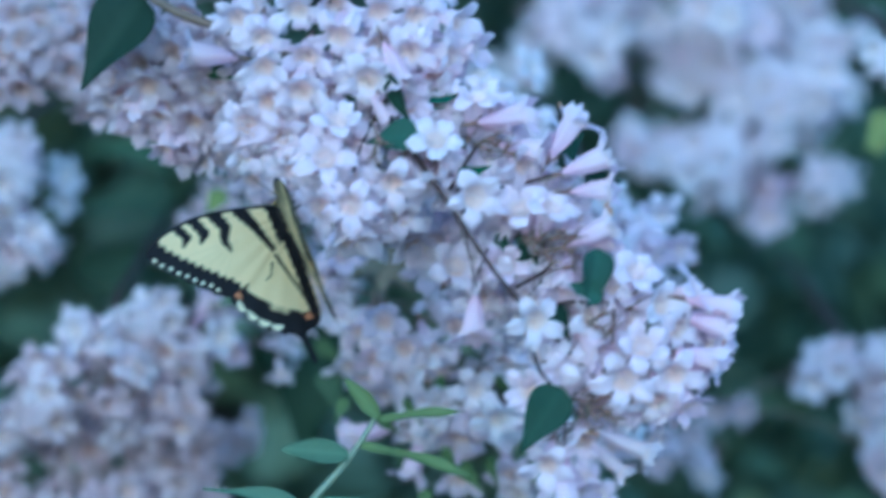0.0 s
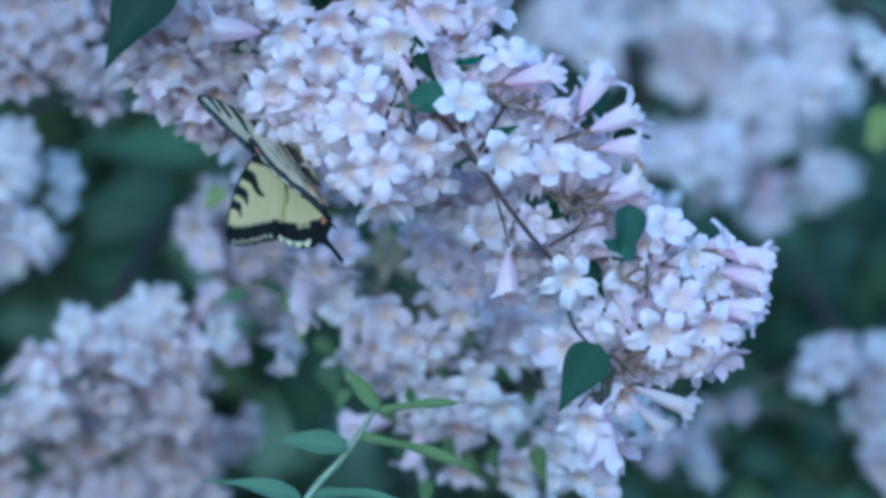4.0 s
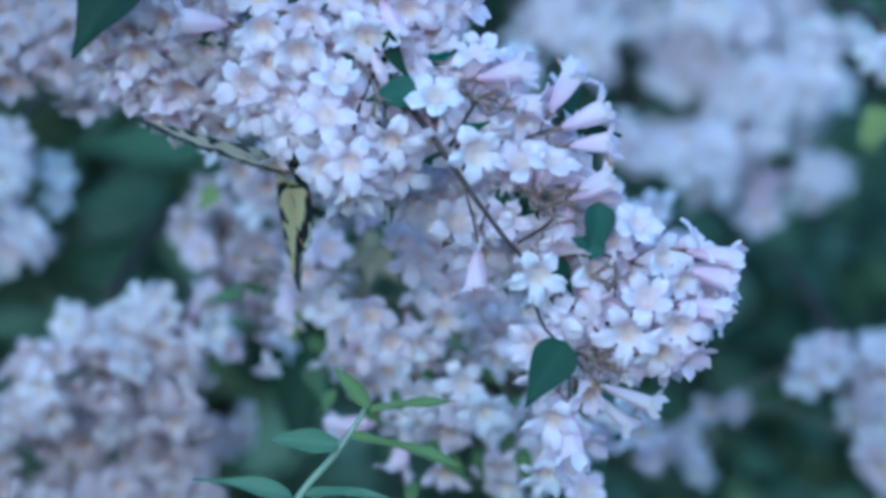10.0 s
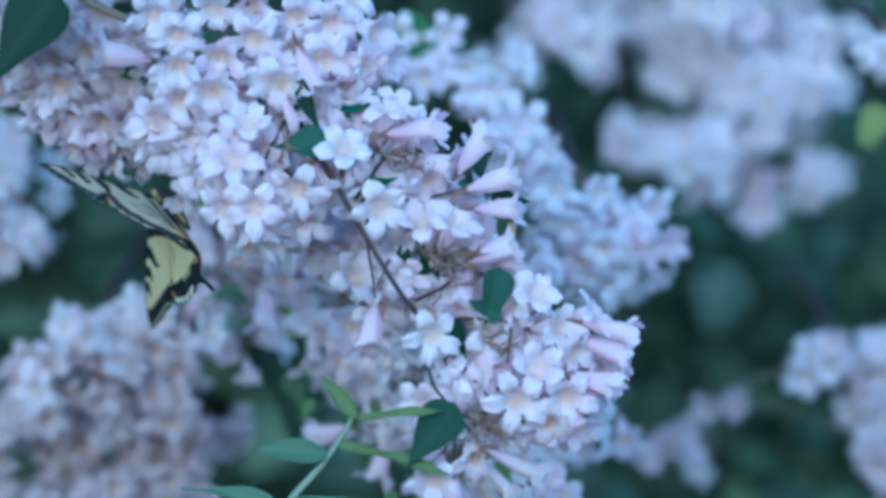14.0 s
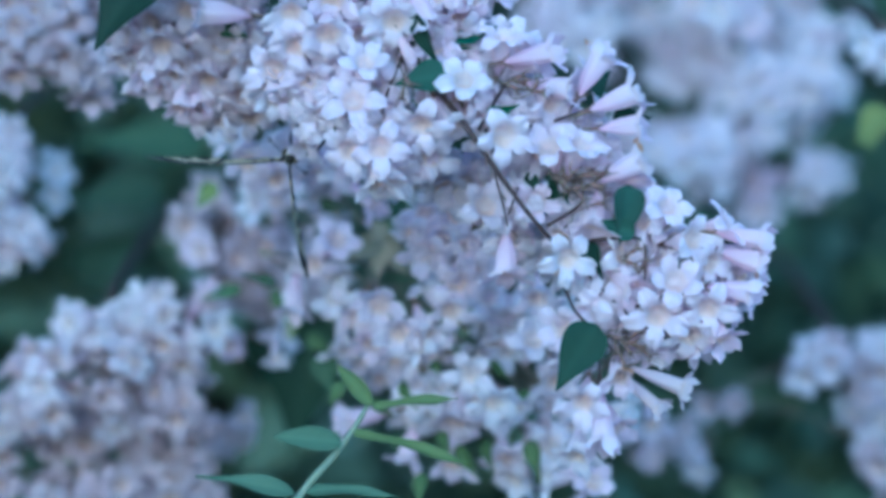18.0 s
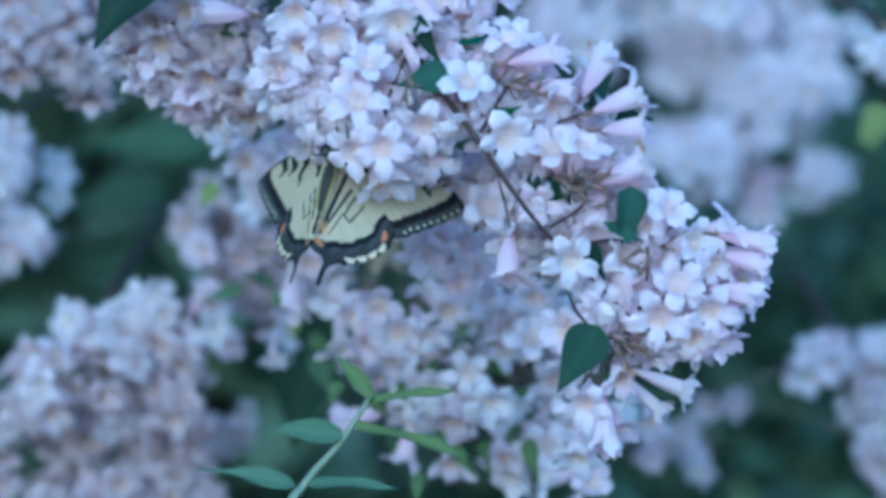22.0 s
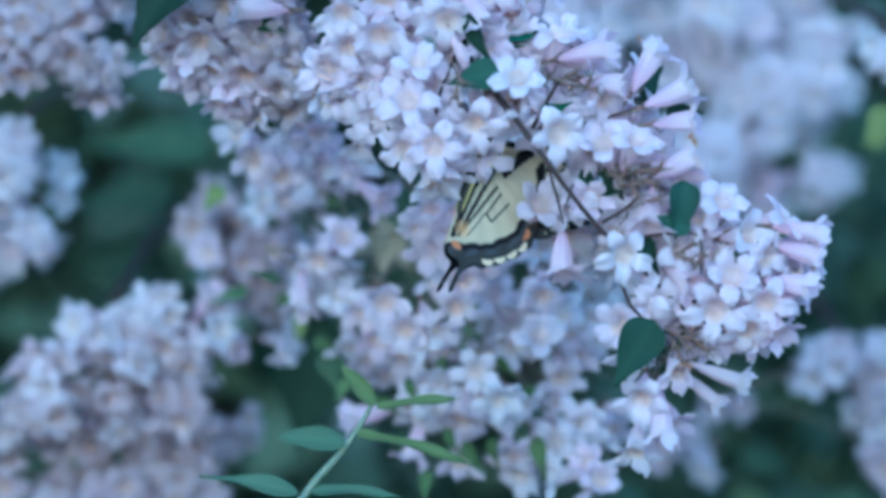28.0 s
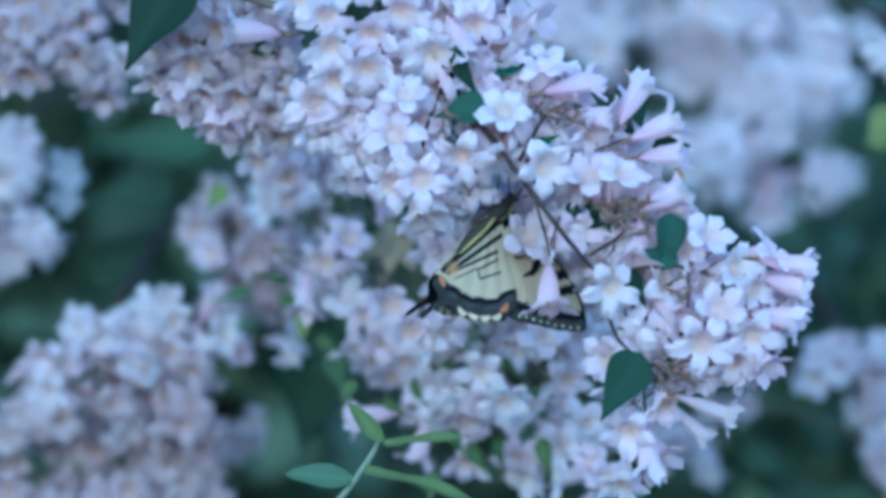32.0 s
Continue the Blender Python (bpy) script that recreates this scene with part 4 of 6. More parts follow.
def away(P, line):
    """Distance of each point from a broken line."""
    best = np.full(len(P), 1e9)
    for a, b in zip(line[:-1], line[1:]):
        d = b - a
        t = np.clip(((P - a) @ d) / (d @ d + 1e-9), 0, 1)
        best = np.minimum(best, np.hypot(*(P - (a + t[:, None] * d)).T))
    return best


def along(line, start, gap, count):
    """Points at even steps along a broken line."""
    seg = np.hypot(*np.diff(line, axis=0).T)
    s = np.concatenate([[0], np.cumsum(seg)])
    return [np.array([np.interp(start + i * gap, s, line[:, 0]), np.interp(start + i * gap, s, line[:, 1])]) for i in range(count)]


BLACK, YELLOW, CREAM = np.array((0.014, 0.013, 0.016)), np.array((0.80, 0.67, 0.37)), np.array((0.70, 0.60, 0.40))
GREY, ORANGE, PALE = np.array((0.06, 0.056, 0.052)), np.array((0.62, 0.27, 0.12)), np.array((0.86, 0.82, 0.58))
FORE = ((0, 6.4), (12, 12.2), (25, 16.2), (36, 16.8), (42, 15.2), (44.6, 12.8), (43.6, 9.4), (38.6, 2.2), (33.4, -4.2), (28.5, -9.4), (20, -8.6), (10, -5), (0.5, -1))
HIND = ((0, 2.5), (12, -1), (22, -3.6), (27, -7.6), (27.4, -13), (25, -18.5), (21.2, -24), (16.8, -28.2), (13.3, -30.4), (11.8, -34.5), (12.1, -39.3), (11.2, -40.9), (10.4, -39.2), (10.8, -34.5), (9.4, -31), (5.2, -30.6), (2.6, -27), (1.2, -18), (0.2, -6))


def fore_tones(P, under, rim):
    ground = CREAM if under else YELLOW
    c = np.repeat(ground[None], len(P), 0)
    out = rim[rim.shape[0] * 5 // 13:rim.shape[0] * 9 // 13]
    d = away(P, out)
    band = np.clip((5.9 + 0.45 * np.sin(P[:, 0] * 1.3 + P[:, 1] * 2.1) - d) / 0.8 + 0.5, 0, 1)
    c += ((np.array((0.09, 0.088, 0.082)) if under else BLACK) - c) * band[:, None]
    if under:
        c += (BLACK - c) * (np.clip((1.5 - np.abs(d - 4.6)) / 0.4, 0, 1) * 0.95)[:, None]
        c += (BLACK - c) * (np.clip((0.5 - np.abs(d - 0.4)) / 0.3, 0, 1) * 0.8)[:, None]
    for q in along(out, 1.6, 2.9, 9):
        q = q + (np.array((18, 4)) - q) / np.hypot(*(np.array((18, 4)) - q)) * 1.7
        r = np.hypot((P - q)[:, 0] * 1.0, (P - q)[:, 1] * 1.0)
        c += (PALE - c) * np.clip(((0.5 if under else 0.62) - r) / 0.3 + 0.5, 0, 1)[:, None]
    ink = np.zeros(len(P))
    for bar in (((2, 7.2), (4.5, -8), 2.6, 1.7), ((12.5, 12.4), (10.2, 5), 2.3, 1.5), ((10.2, 5), (7.6, -7), 1.5, 0.6), ((20.6, 15.6), (18.8, 9.5), 2.0, 1.9), ((18.8, 9.5), (20.8, 5.5), 1.8, 1.3),
                ((20.8, 5.5), (20.4, 2), 1.2, 0.4), ((27, 16.9), (25.4, 10.5), 1.8, 1.6), ((25.4, 10.5), (27.6, 8.8), 1.3, 0.6), ((32.6, 17.2), (30.8, 12.2), 1.6, 1.4), ((30.8, 12.2), (33, 10.2), 1.1, 0.5)):
        a, b, wa, wb = bar
        k = 0.92 if under else 1.0
        ink = np.maximum(ink, near(P, a, b, wa * k, wb * k))
    cost = rim[:rim.shape[0] * 5 // 13]
    ink = np.maximum(ink, np.clip((0.9 - away(P, cost)) / 0.3 + 0.5, 0, 1))
    for b in ((42, 9), (39.5, 4.5), (36.5, 0.5), (33, -3.5), (30, -7)):
        ink = np.maximum(ink, near(P, (17, 4), b, 0.08, 0.16) * (0.3 if under else 0.1))
    c += (BLACK - c) * ink[:, None]
    return c


def hind_tones(P, under, rim):
    n = rim.shape[0]
    ground = CREAM if under else YELLOW
    c = np.repeat(ground[None], len(P), 0)
    out = rim[n * 3 // 19:n * 15 // 19]
    edge = rim[n * 3 // 19:n * 8 // 19]
    d = np.minimum(away(P, edge), np.hypot(*(P - np.array((8, -31))).T) * 1.25)
    band = np.clip((6.6 + 0.6 * np.sin(P[:, 0] * 1.1 - P[:, 1] * 1.2) - d) / 0.8 + 0.5, 0, 1)
    band = np.maximum(band, (P[:, 1] < -28.5) * 1.0)
    c += ((GREY if under else BLACK) - c) * band[:, None]
    if under:
        c += (BLACK - c) * (np.clip((0.9 - np.abs(d - 6.0)) / 0.3, 0, 1))[:, None]
        c += (BLACK - c) * (np.clip((0.6 - np.abs(d - 0.3)) / 0.3, 0, 1))[:, None]
        c += (np.array((0.13, 0.15, 0.19)) - c) * (np.clip((1.1 - np.abs(d - 4.2)) / 0.6, 0, 1) * 0.35 * (0.5 + 0.5 * np.sin(P[:, 0] * 1.2)))[:, None]
    spots = along(edge, 2.6, 4.9, 5)
    mid = np.array((10, -12))
    for i, q in enumerate(spots):
        way = (mid - q) / np.hypot(*(mid - q))
        turn = np.array((-way[1], way[0]))
        s = q + way * (1.1 if i else 2.6)
        r = np.hypot(((P - s) @ turn) / 2.0, ((P - s) @ way - 0.15 * ((P - s) @ turn) ** 2) / 0.95)
        tone = ORANGE if i == 0 else (PALE + ORANGE * (0.4 if under else 0.0)) / (1.3 if under else 1.0)
        c += (tone - c) * np.clip((1 - r) / 0.25 + 0.5, 0, 1)[:, None]
    s = np.array((6.2, -27.0))
    r = np.hypot(((P - s)[:, 0]) / 1.9, ((P - s)[:, 1]) / 1.1)
    c += (ORANGE - c) * np.clip((1 - r) / 0.25 + 0.5, 0, 1)[:, None]
    ink = np.zeros(len(P))
    bars = [((1.2, 2), (4.4, -27), 2.2, 1.6), ((8.0, -6), (5.0, -24), 0.55, 0.4), ((10.2, -7.5), (12, -10.5), 0.35, 0.25), ((12, -10.5), (14.2, -11.2), 0.25, 0.2)]
    if under:
        bars = [((1.0, 2), (3.6, -25), 1.2, 0.9), ((5.2, 0), (5.2, -24), 0.7, 0.6), ((8.6, -4), (5.8, -22), 0.5, 0.35), ((10.8, -5), (9.8, -13), 0.35, 0.3), ((9.8, -13), (12.5, -14), 0.32, 0.3),
                ((12.5, -14), (14.5, -6), 0.3, 0.3), ((9.4, -13), (8.0, -22), 0.22, 0.22)]
    for a, b, wa, wb in bars:
        ink = np.maximum(ink, near(P, a, b, wa, wb))
    c += (BLACK - c) * ink[:, None]
    if under:
        glow = np.clip(1 - np.hypot((P[:, 0] - 5.5) / 3.4, (P[:, 1] + 21.5) / 3.2), 0, 1) * (1 - band)
        c += (np.array((0.85, 0.5, 0.2)) - c) * (0.8 * glow)[:, None]
    return c


def wing(name, side, outline, centre, tones, lift, label):
    """A scaled membrane in two skins, the upper and the under side, slightly cambered; side -1 left, +1 right."""
    ring = smooth_ring(outline, 34)
    n0, n1 = (3, 8) if lift < 0 else (5, 9)
    span = slice(len(ring) * n0 // len(outline), len(ring) * n1 // len(outline))
    wave = np.arange(span.stop - span.start) / (span.stop - span.start)
    nick = (0.035 if lift < 0 else 0.014) * (0.5 - 0.5 * np.cos(wave * 2 * math.pi * (5 if lift < 0 else 7)))
    ring[span] += (np.array(centre) - ring[span]) * nick[:, None]
    n, rings = len(ring), 70
    flat = [np.array([centre], float)]
    for i in range(1, rings + 1):
        flat.append(np.array(centre) + (ring - np.array(centre)) * (i / rings))
    P = np.concatenate(flat)
    camber = 0.9 * np.sin(np.clip(P[:, 0] / 45, 0, 1) * math.pi) - 0.0012 * P[:, 1] ** 2
    ripple = 0.12 * np.sin(np.arctan2(P[:, 1] - 2, P[:, 0] + 3) * 26)
    verts, faces, cols = [], [], []
    for skin in (0, 1):
        first = len(verts)
        z = camber + ripple + lift + (0.07 if skin == 0 else -0.07)
        verts += [(side * a * MM, b * MM, h * MM) for (a, b), h in zip(P, z)]
        cols += list(tones(P, skin == 1, ring))
        turn = (side > 0) == (skin == 0)
        for k in range(n):
            q = (first, first + 1 + (k + 1) % n, first + 1 + k)
            faces.append(q if turn else q[::-1])
        for i in range(rings - 1):
            o = first + 1 + i * n
            for k in range(n):
                q = (o + k, o + (k + 1) % n, o + n + (k + 1) % n, o + n + k)
                faces.append(q[::-1] if turn else q)
    ob = linked(name, mesh_of(name, verts, faces, WING, cols), butterfly, pose(0, 0, 0.001), label)
    return ob


def furry(name, parent, centre, radii, material, fur=0.12, seed=0, label="", taper=0.0):
    """A soft rounded body part along y, roughened like fur."""
    rng = random.Random(seed)
    verts, faces = [], []
    rows, cols = 18, 20
    for i in range(rows + 1):
        a = math.pi * i / rows
        for k in range(cols):
            b = 2 * math.pi * k / cols
            y = math.cos(a)
            s = math.sin(a) * (1 + taper * y) * (1 + rng.uniform(-fur, fur))
            verts.append(((centre[0] + radii[0] * s * math.cos(b)) * MM, (centre[1] + radii[1] * y) * MM, (centre[2] + radii[2] * s * math.sin(b)) * MM))
    for i in range(rows):
        for k in range(cols):
            p, q = i * cols + k, i * cols + (k + 1) % cols
            faces.append((p, p + cols, q + cols, q))
    return linked(name, mesh_of(name, verts, faces, material), parent, None, label)


butterfly = new("butterfly")
tagged(butterfly, "yellow swallowtail with black tiger stripes feeding on blossoms", "butterfly")
fore_left = wing("forewing", -1, FORE, (14, 4), fore_tones, 0.25, "pale yellow forewing with black stripes and border")
fore_right = wing("forewing", 1, FORE, (14, 4), fore_tones, 0.25, "pale yellow forewing with black stripes and border")
hind_left = wing("hindwing", -1, HIND, (9.5, -16), hind_tones, -0.25, "tailed yellow hindwing with orange spots and dark border")
hind_right = wing("hindwing", 1, HIND, (9.5, -16), hind_tones, -0.25, "tailed yellow hindwing with orange spots and dark border")
thorax = furry("thorax", butterfly, (0, 3.5, 0), (2.7, 5.0, 2.8), FUR, 0.14, 1, "furry black thorax")
furry("shoulder_stripe", thorax, (-1.7, 4.5, 0.9), (0.9, 4.0, 1.1), FURY, 0.15, 2)
furry("shoulder_stripe", thorax, (1.7, 4.5, 0.9), (0.9, 4.0, 1.1), FURY, 0.15, 3)
abdomen = furry("abdomen", butterfly, (0, -9.5, -0.4), (1.9, 10.0, 1.9), FUR, 0.05, 4, "slim black abdomen with yellow flanks", 0.35)
furry("flank_stripe", abdomen, (-1.25, -9.0, -0.7), (0.9, 9.0, 0.75), FURY, 0.06, 5, "", 0.3)
furry("flank_stripe", abdomen, (1.25, -9.0, -0.7), (0.9, 9.0, 0.75), FURY, 0.06, 6, "", 0.3)
head = furry("head", butterfly, (0, 9.3, -0.2), (1.7, 1.6, 1.6), FUR, 0.12, 7)
for _s in (-1, 1):
    furry("eye", head, (_s * 1.25, 9.7, -0.1), (0.85, 0.95, 0.95), CHITIN, 0.0, 8, "glossy black eye")
    _v, _f = [], []
    _line = bend([(_s * 0.6 * MM, 10.6 * MM, 0.7 * MM), (_s * 3 * MM, 15 * MM, 2 * MM), (_s * 6 * MM, 20 * MM, 2.4 * MM), (_s * 8 * MM, 24 * MM, 2.2 * MM)], 6)
    _n = len(_line)
    tube_into(_v, _f, _line, [(0.16 if i < _n - 5 else 0.2 + 0.36 * math.sin((i - _n + 5) / 4 * math.pi * 0.8)) * MM for i in range(_n)], 6)
    linked("antenna", mesh_of("antenna", _v, _f, CHITIN), head)
    for _y, _o, _b in ((6.0, 9.0, 13.0), (3.6, 10.0, 5.0), (1.2, 9.0, -3.0)):
        stick("leg", [(_s * 1.4 * MM, _y * MM, -1.8 * MM), (_s * 4.2 * MM, (_y + _b) / 2 * MM, -4.2 * MM), (_s * 4.6 * MM, _b * MM, -_o * MM), (_s * 4.2 * MM, (_b + 1.6) * MM, (-_o - 3) * MM)], 0.3 * MM, 0.14 * MM, CHITIN, butterfly)


def motions():
    """The wind on the branches and the butterfly's wing beats."""
    walk(front_spray.ob, [
        (0, pose(-0.03633, 1.5000, 1.32236, 0, 0.96, 0)), (0.5, pose(-0.01759, 1.5000, 1.33341, 0, -3.06, 0)),
        (1, pose(-0.02868, 1.5000, 1.33117, 0, -0.19, 0)), (1.5, pose(-0.01650, 1.5000, 1.33235, 0, -3.14, 0)),
        (2, pose(-0.02548, 1.5000, 1.33336, 0, -1.83, 0)), (2.5, pose(-0.02494, 1.5000, 1.33217, 0, -0.93, 0)),
        (3, pose(-0.01766, 1.5000, 1.33308, 0, -2.78, 0)), (3.5, pose(-0.02827, 1.5000, 1.33172, 0, -0.88, 0)),
        (5.5, pose(-0.02279, 1.5000, 1.33469, 0, -1.63, 0)), (6, pose(-0.02245, 1.5000, 1.33635, 0, -1.31, 0)),
        (6.5, pose(-0.02546, 1.5000, 1.33385, 0, -1.01, 0)), (7, pose(-0.02444, 1.5000, 1.33674, 0, -1.31, 0)),
        (7.5, pose(-0.02713, 1.5000, 1.33341, 0, -1.04, 0)), (8, pose(-0.02561, 1.5000, 1.33412, 0, -1.09, 0)),
        (8.5, pose(-0.02917, 1.5000, 1.33372, 0, -0.67, 0)), (9, pose(-0.03080, 1.5000, 1.33197, 0, -0.00, 0)),
        (9.5, pose(-0.03135, 1.5000, 1.33241, 0, -0.10, 0)), (10, pose(-0.03426, 1.5000, 1.33352, 0, -0.08, 0)),
        (10.5, pose(-0.03168, 1.5000, 1.33530, 0, -0.08, 0)), (11, pose(-0.03406, 1.5000, 1.33328, 0, 0.20, 0)),
        (11.5, pose(-0.03637, 1.5000, 1.33139, 0, 0.27, 0)), (12, pose(-0.03261, 1.5000, 1.32983, 0, 0.36, 0)),
        (12.5, pose(-0.03951, 1.5000, 1.32878, 0, 1.87, 0)), (13, pose(-0.05643, 1.5000, 1.32770, 0, 2.39, 0)),
        (13.5, pose(-0.05825, 1.5000, 1.32007, 0, 3.67, 0)), (14, pose(-0.06152, 1.5000, 1.32021, 0, 4.52, 0)),
        (14.5, pose(-0.04706, 1.5000, 1.32760, 0, 2.16, 0)), (16.5, pose(-0.02199, 1.5000, 1.33776, 0, -1.30, 0)),
        (17, pose(-0.02336, 1.5000, 1.33598, 0, -0.22, 0)), (17.5, pose(-0.02346, 1.5000, 1.33602, 0, -0.58, 0)),
        (18, pose(-0.02521, 1.5000, 1.33732, 0, -0.43, 0)), (18.5, pose(-0.02843, 1.5000, 1.33503, 0, 0.81, 0)),
        (19, pose(-0.02069, 1.5000, 1.33967, 0, -1.43, 0)), (19.5, pose(-0.02388, 1.5000, 1.33921, 0, -0.89, 0)),
        (20, pose(-0.02339, 1.5000, 1.33732, 0, 0.02, 0)), (20.5, pose(-0.02367, 1.5000, 1.33865, 0, -0.51, 0)),
        (21, pose(-0.02537, 1.5000, 1.33667, 0, -0.48, 0)), (21.5, pose(-0.02311, 1.5000, 1.33722, 0, -0.35, 0)),
        (22, pose(-0.02494, 1.5000, 1.33721, 0, -0.19, 0)), (22.5, pose(-0.02587, 1.5000, 1.33803, 0, -0.20, 0)),
        (23, pose(-0.02433, 1.5000, 1.33699, 0, -0.12, 0)), (23.5, pose(-0.02543, 1.5000, 1.33702, 0, 0.08, 0)),
        (24, pose(-0.02490, 1.5000, 1.33553, 0, 0.18, 0)), (24.5, pose(-0.02154, 1.5000, 1.33593, 0, -0.58, 0)),
        (25, pose(-0.02980, 1.5000, 1.33156, 0, 0.25, 0)), (25.5, pose(-0.02193, 1.5000, 1.33442, 0, -0.77, 0)),
        (27.5, pose(-0.01711, 1.5000, 1.33514, 0, -1.42, 0)), (28, pose(-0.01146, 1.5000, 1.33814, 0, -1.34, 0)),
        (28.5, pose(-0.01025, 1.5000, 1.34437, 0, -2.69, 0)), (29, pose(-0.01020, 1.5000, 1.34237, 0, -1.80, 0)),
        (29.5, pose(-0.01082, 1.5000, 1.34432, 0, -1.76, 0)), (30, pose(-0.01341, 1.5000, 1.34386, 0, -1.86, 0)),
        (30.5, pose(-0.00765, 1.5000, 1.33802, 0, -2.25, 0)), (31, pose(-0.00966, 1.5000, 1.33568, 0, -2.22, 0)),
        (31.5, pose(-0.00903, 1.5000, 1.33476, 0, -1.97, 0)), (32, pose(-0.01622, 1.5000, 1.32819, 0, -1.39, 0)),
    ])
    walk(left_spray.ob, [
        (0, pose(-0.07208, 1.5450, 1.35090, 0, 0.76, 0)), (0.5, pose(-0.05804, 1.5450, 1.36051, 0, -2.45, 0)),
        (1, pose(-0.06497, 1.5450, 1.35721, 0, -0.15, 0)), (1.5, pose(-0.05579, 1.5450, 1.35977, 0, -2.51, 0)),
        (2, pose(-0.06233, 1.5450, 1.36018, 0, -1.46, 0)), (2.5, pose(-0.06227, 1.5450, 1.35794, 0, -0.75, 0)),
        (3, pose(-0.05592, 1.5450, 1.35984, 0, -2.22, 0)), (3.5, pose(-0.06486, 1.5450, 1.35740, 0, -0.70, 0)),
        (5.5, pose(-0.06279, 1.5450, 1.36133, 0, -1.31, 0)), (6, pose(-0.06253, 1.5450, 1.36235, 0, -1.05, 0)),
        (6.5, pose(-0.06543, 1.5450, 1.36055, 0, -0.81, 0)), (7, pose(-0.06405, 1.5450, 1.36268, 0, -1.05, 0)),
        (7.5, pose(-0.06622, 1.5450, 1.36017, 0, -0.83, 0)), (8, pose(-0.06517, 1.5450, 1.36064, 0, -0.88, 0)),
        (8.5, pose(-0.06807, 1.5450, 1.36036, 0, -0.54, 0)), (9, pose(-0.06958, 1.5450, 1.35879, 0, -0.00, 0)),
        (9.5, pose(-0.07005, 1.5450, 1.35905, 0, -0.08, 0)), (10, pose(-0.07270, 1.5450, 1.35984, 0, -0.07, 0)),
        (10.5, pose(-0.07092, 1.5450, 1.36090, 0, -0.06, 0)), (11, pose(-0.07270, 1.5450, 1.35978, 0, 0.16, 0)),
        (11.5, pose(-0.07514, 1.5450, 1.35826, 0, 0.22, 0)), (12, pose(-0.07184, 1.5450, 1.35740, 0, 0.29, 0)),
        (12.5, pose(-0.07724, 1.5450, 1.35594, 0, 1.49, 0)), (13, pose(-0.09125, 1.5450, 1.35509, 0, 1.91, 0)),
        (13.5, pose(-0.09441, 1.5450, 1.34989, 0, 2.94, 0)), (14, pose(-0.09626, 1.5450, 1.34896, 0, 3.62, 0)),
        (14.5, pose(-0.08402, 1.5450, 1.35518, 0, 1.72, 0)), (16.5, pose(-0.06271, 1.5450, 1.36248, 0, -1.04, 0)),
        (17, pose(-0.06337, 1.5450, 1.36143, 0, -0.17, 0)), (17.5, pose(-0.06410, 1.5450, 1.36115, 0, -0.46, 0)),
        (18, pose(-0.06530, 1.5450, 1.36162, 0, -0.34, 0)), (18.5, pose(-0.06840, 1.5450, 1.36022, 0, 0.65, 0)),
        (19, pose(-0.06160, 1.5450, 1.36366, 0, -1.14, 0)), (19.5, pose(-0.06386, 1.5450, 1.36289, 0, -0.71, 0)),
        (20, pose(-0.06384, 1.5450, 1.36216, 0, 0.02, 0)), (20.5, pose(-0.06438, 1.5450, 1.36302, 0, -0.41, 0)),
        (21, pose(-0.06616, 1.5450, 1.36169, 0, -0.39, 0)), (21.5, pose(-0.06410, 1.5450, 1.36195, 0, -0.28, 0)),
        (22, pose(-0.06608, 1.5450, 1.36195, 0, -0.15, 0)), (22.5, pose(-0.06662, 1.5450, 1.36255, 0, -0.16, 0)),
        (23, pose(-0.06575, 1.5450, 1.36188, 0, -0.10, 0)), (23.5, pose(-0.06674, 1.5450, 1.36195, 0, 0.07, 0)),
        (24, pose(-0.06642, 1.5450, 1.36123, 0, 0.15, 0)), (24.5, pose(-0.06357, 1.5450, 1.36162, 0, -0.47, 0)),
        (25, pose(-0.06998, 1.5450, 1.35853, 0, 0.20, 0)), (25.5, pose(-0.06403, 1.5450, 1.36038, 0, -0.62, 0)),
        (27.5, pose(-0.06198, 1.5450, 1.36195, 0, -1.14, 0)), (28, pose(-0.05619, 1.5450, 1.36400, 0, -1.07, 0)),
        (28.5, pose(-0.05540, 1.5450, 1.36854, 0, -2.15, 0)), (29, pose(-0.05433, 1.5450, 1.36758, 0, -1.44, 0)),
        (29.5, pose(-0.05494, 1.5450, 1.36822, 0, -1.41, 0)), (30, pose(-0.05745, 1.5450, 1.36783, 0, -1.48, 0)),
        (30.5, pose(-0.05256, 1.5450, 1.36465, 0, -1.80, 0)), (31, pose(-0.05374, 1.5450, 1.36249, 0, -1.78, 0)),
        (31.5, pose(-0.05368, 1.5450, 1.36162, 0, -1.58, 0)), (32, pose(-0.05918, 1.5450, 1.35667, 0, -1.11, 0)),
    ])
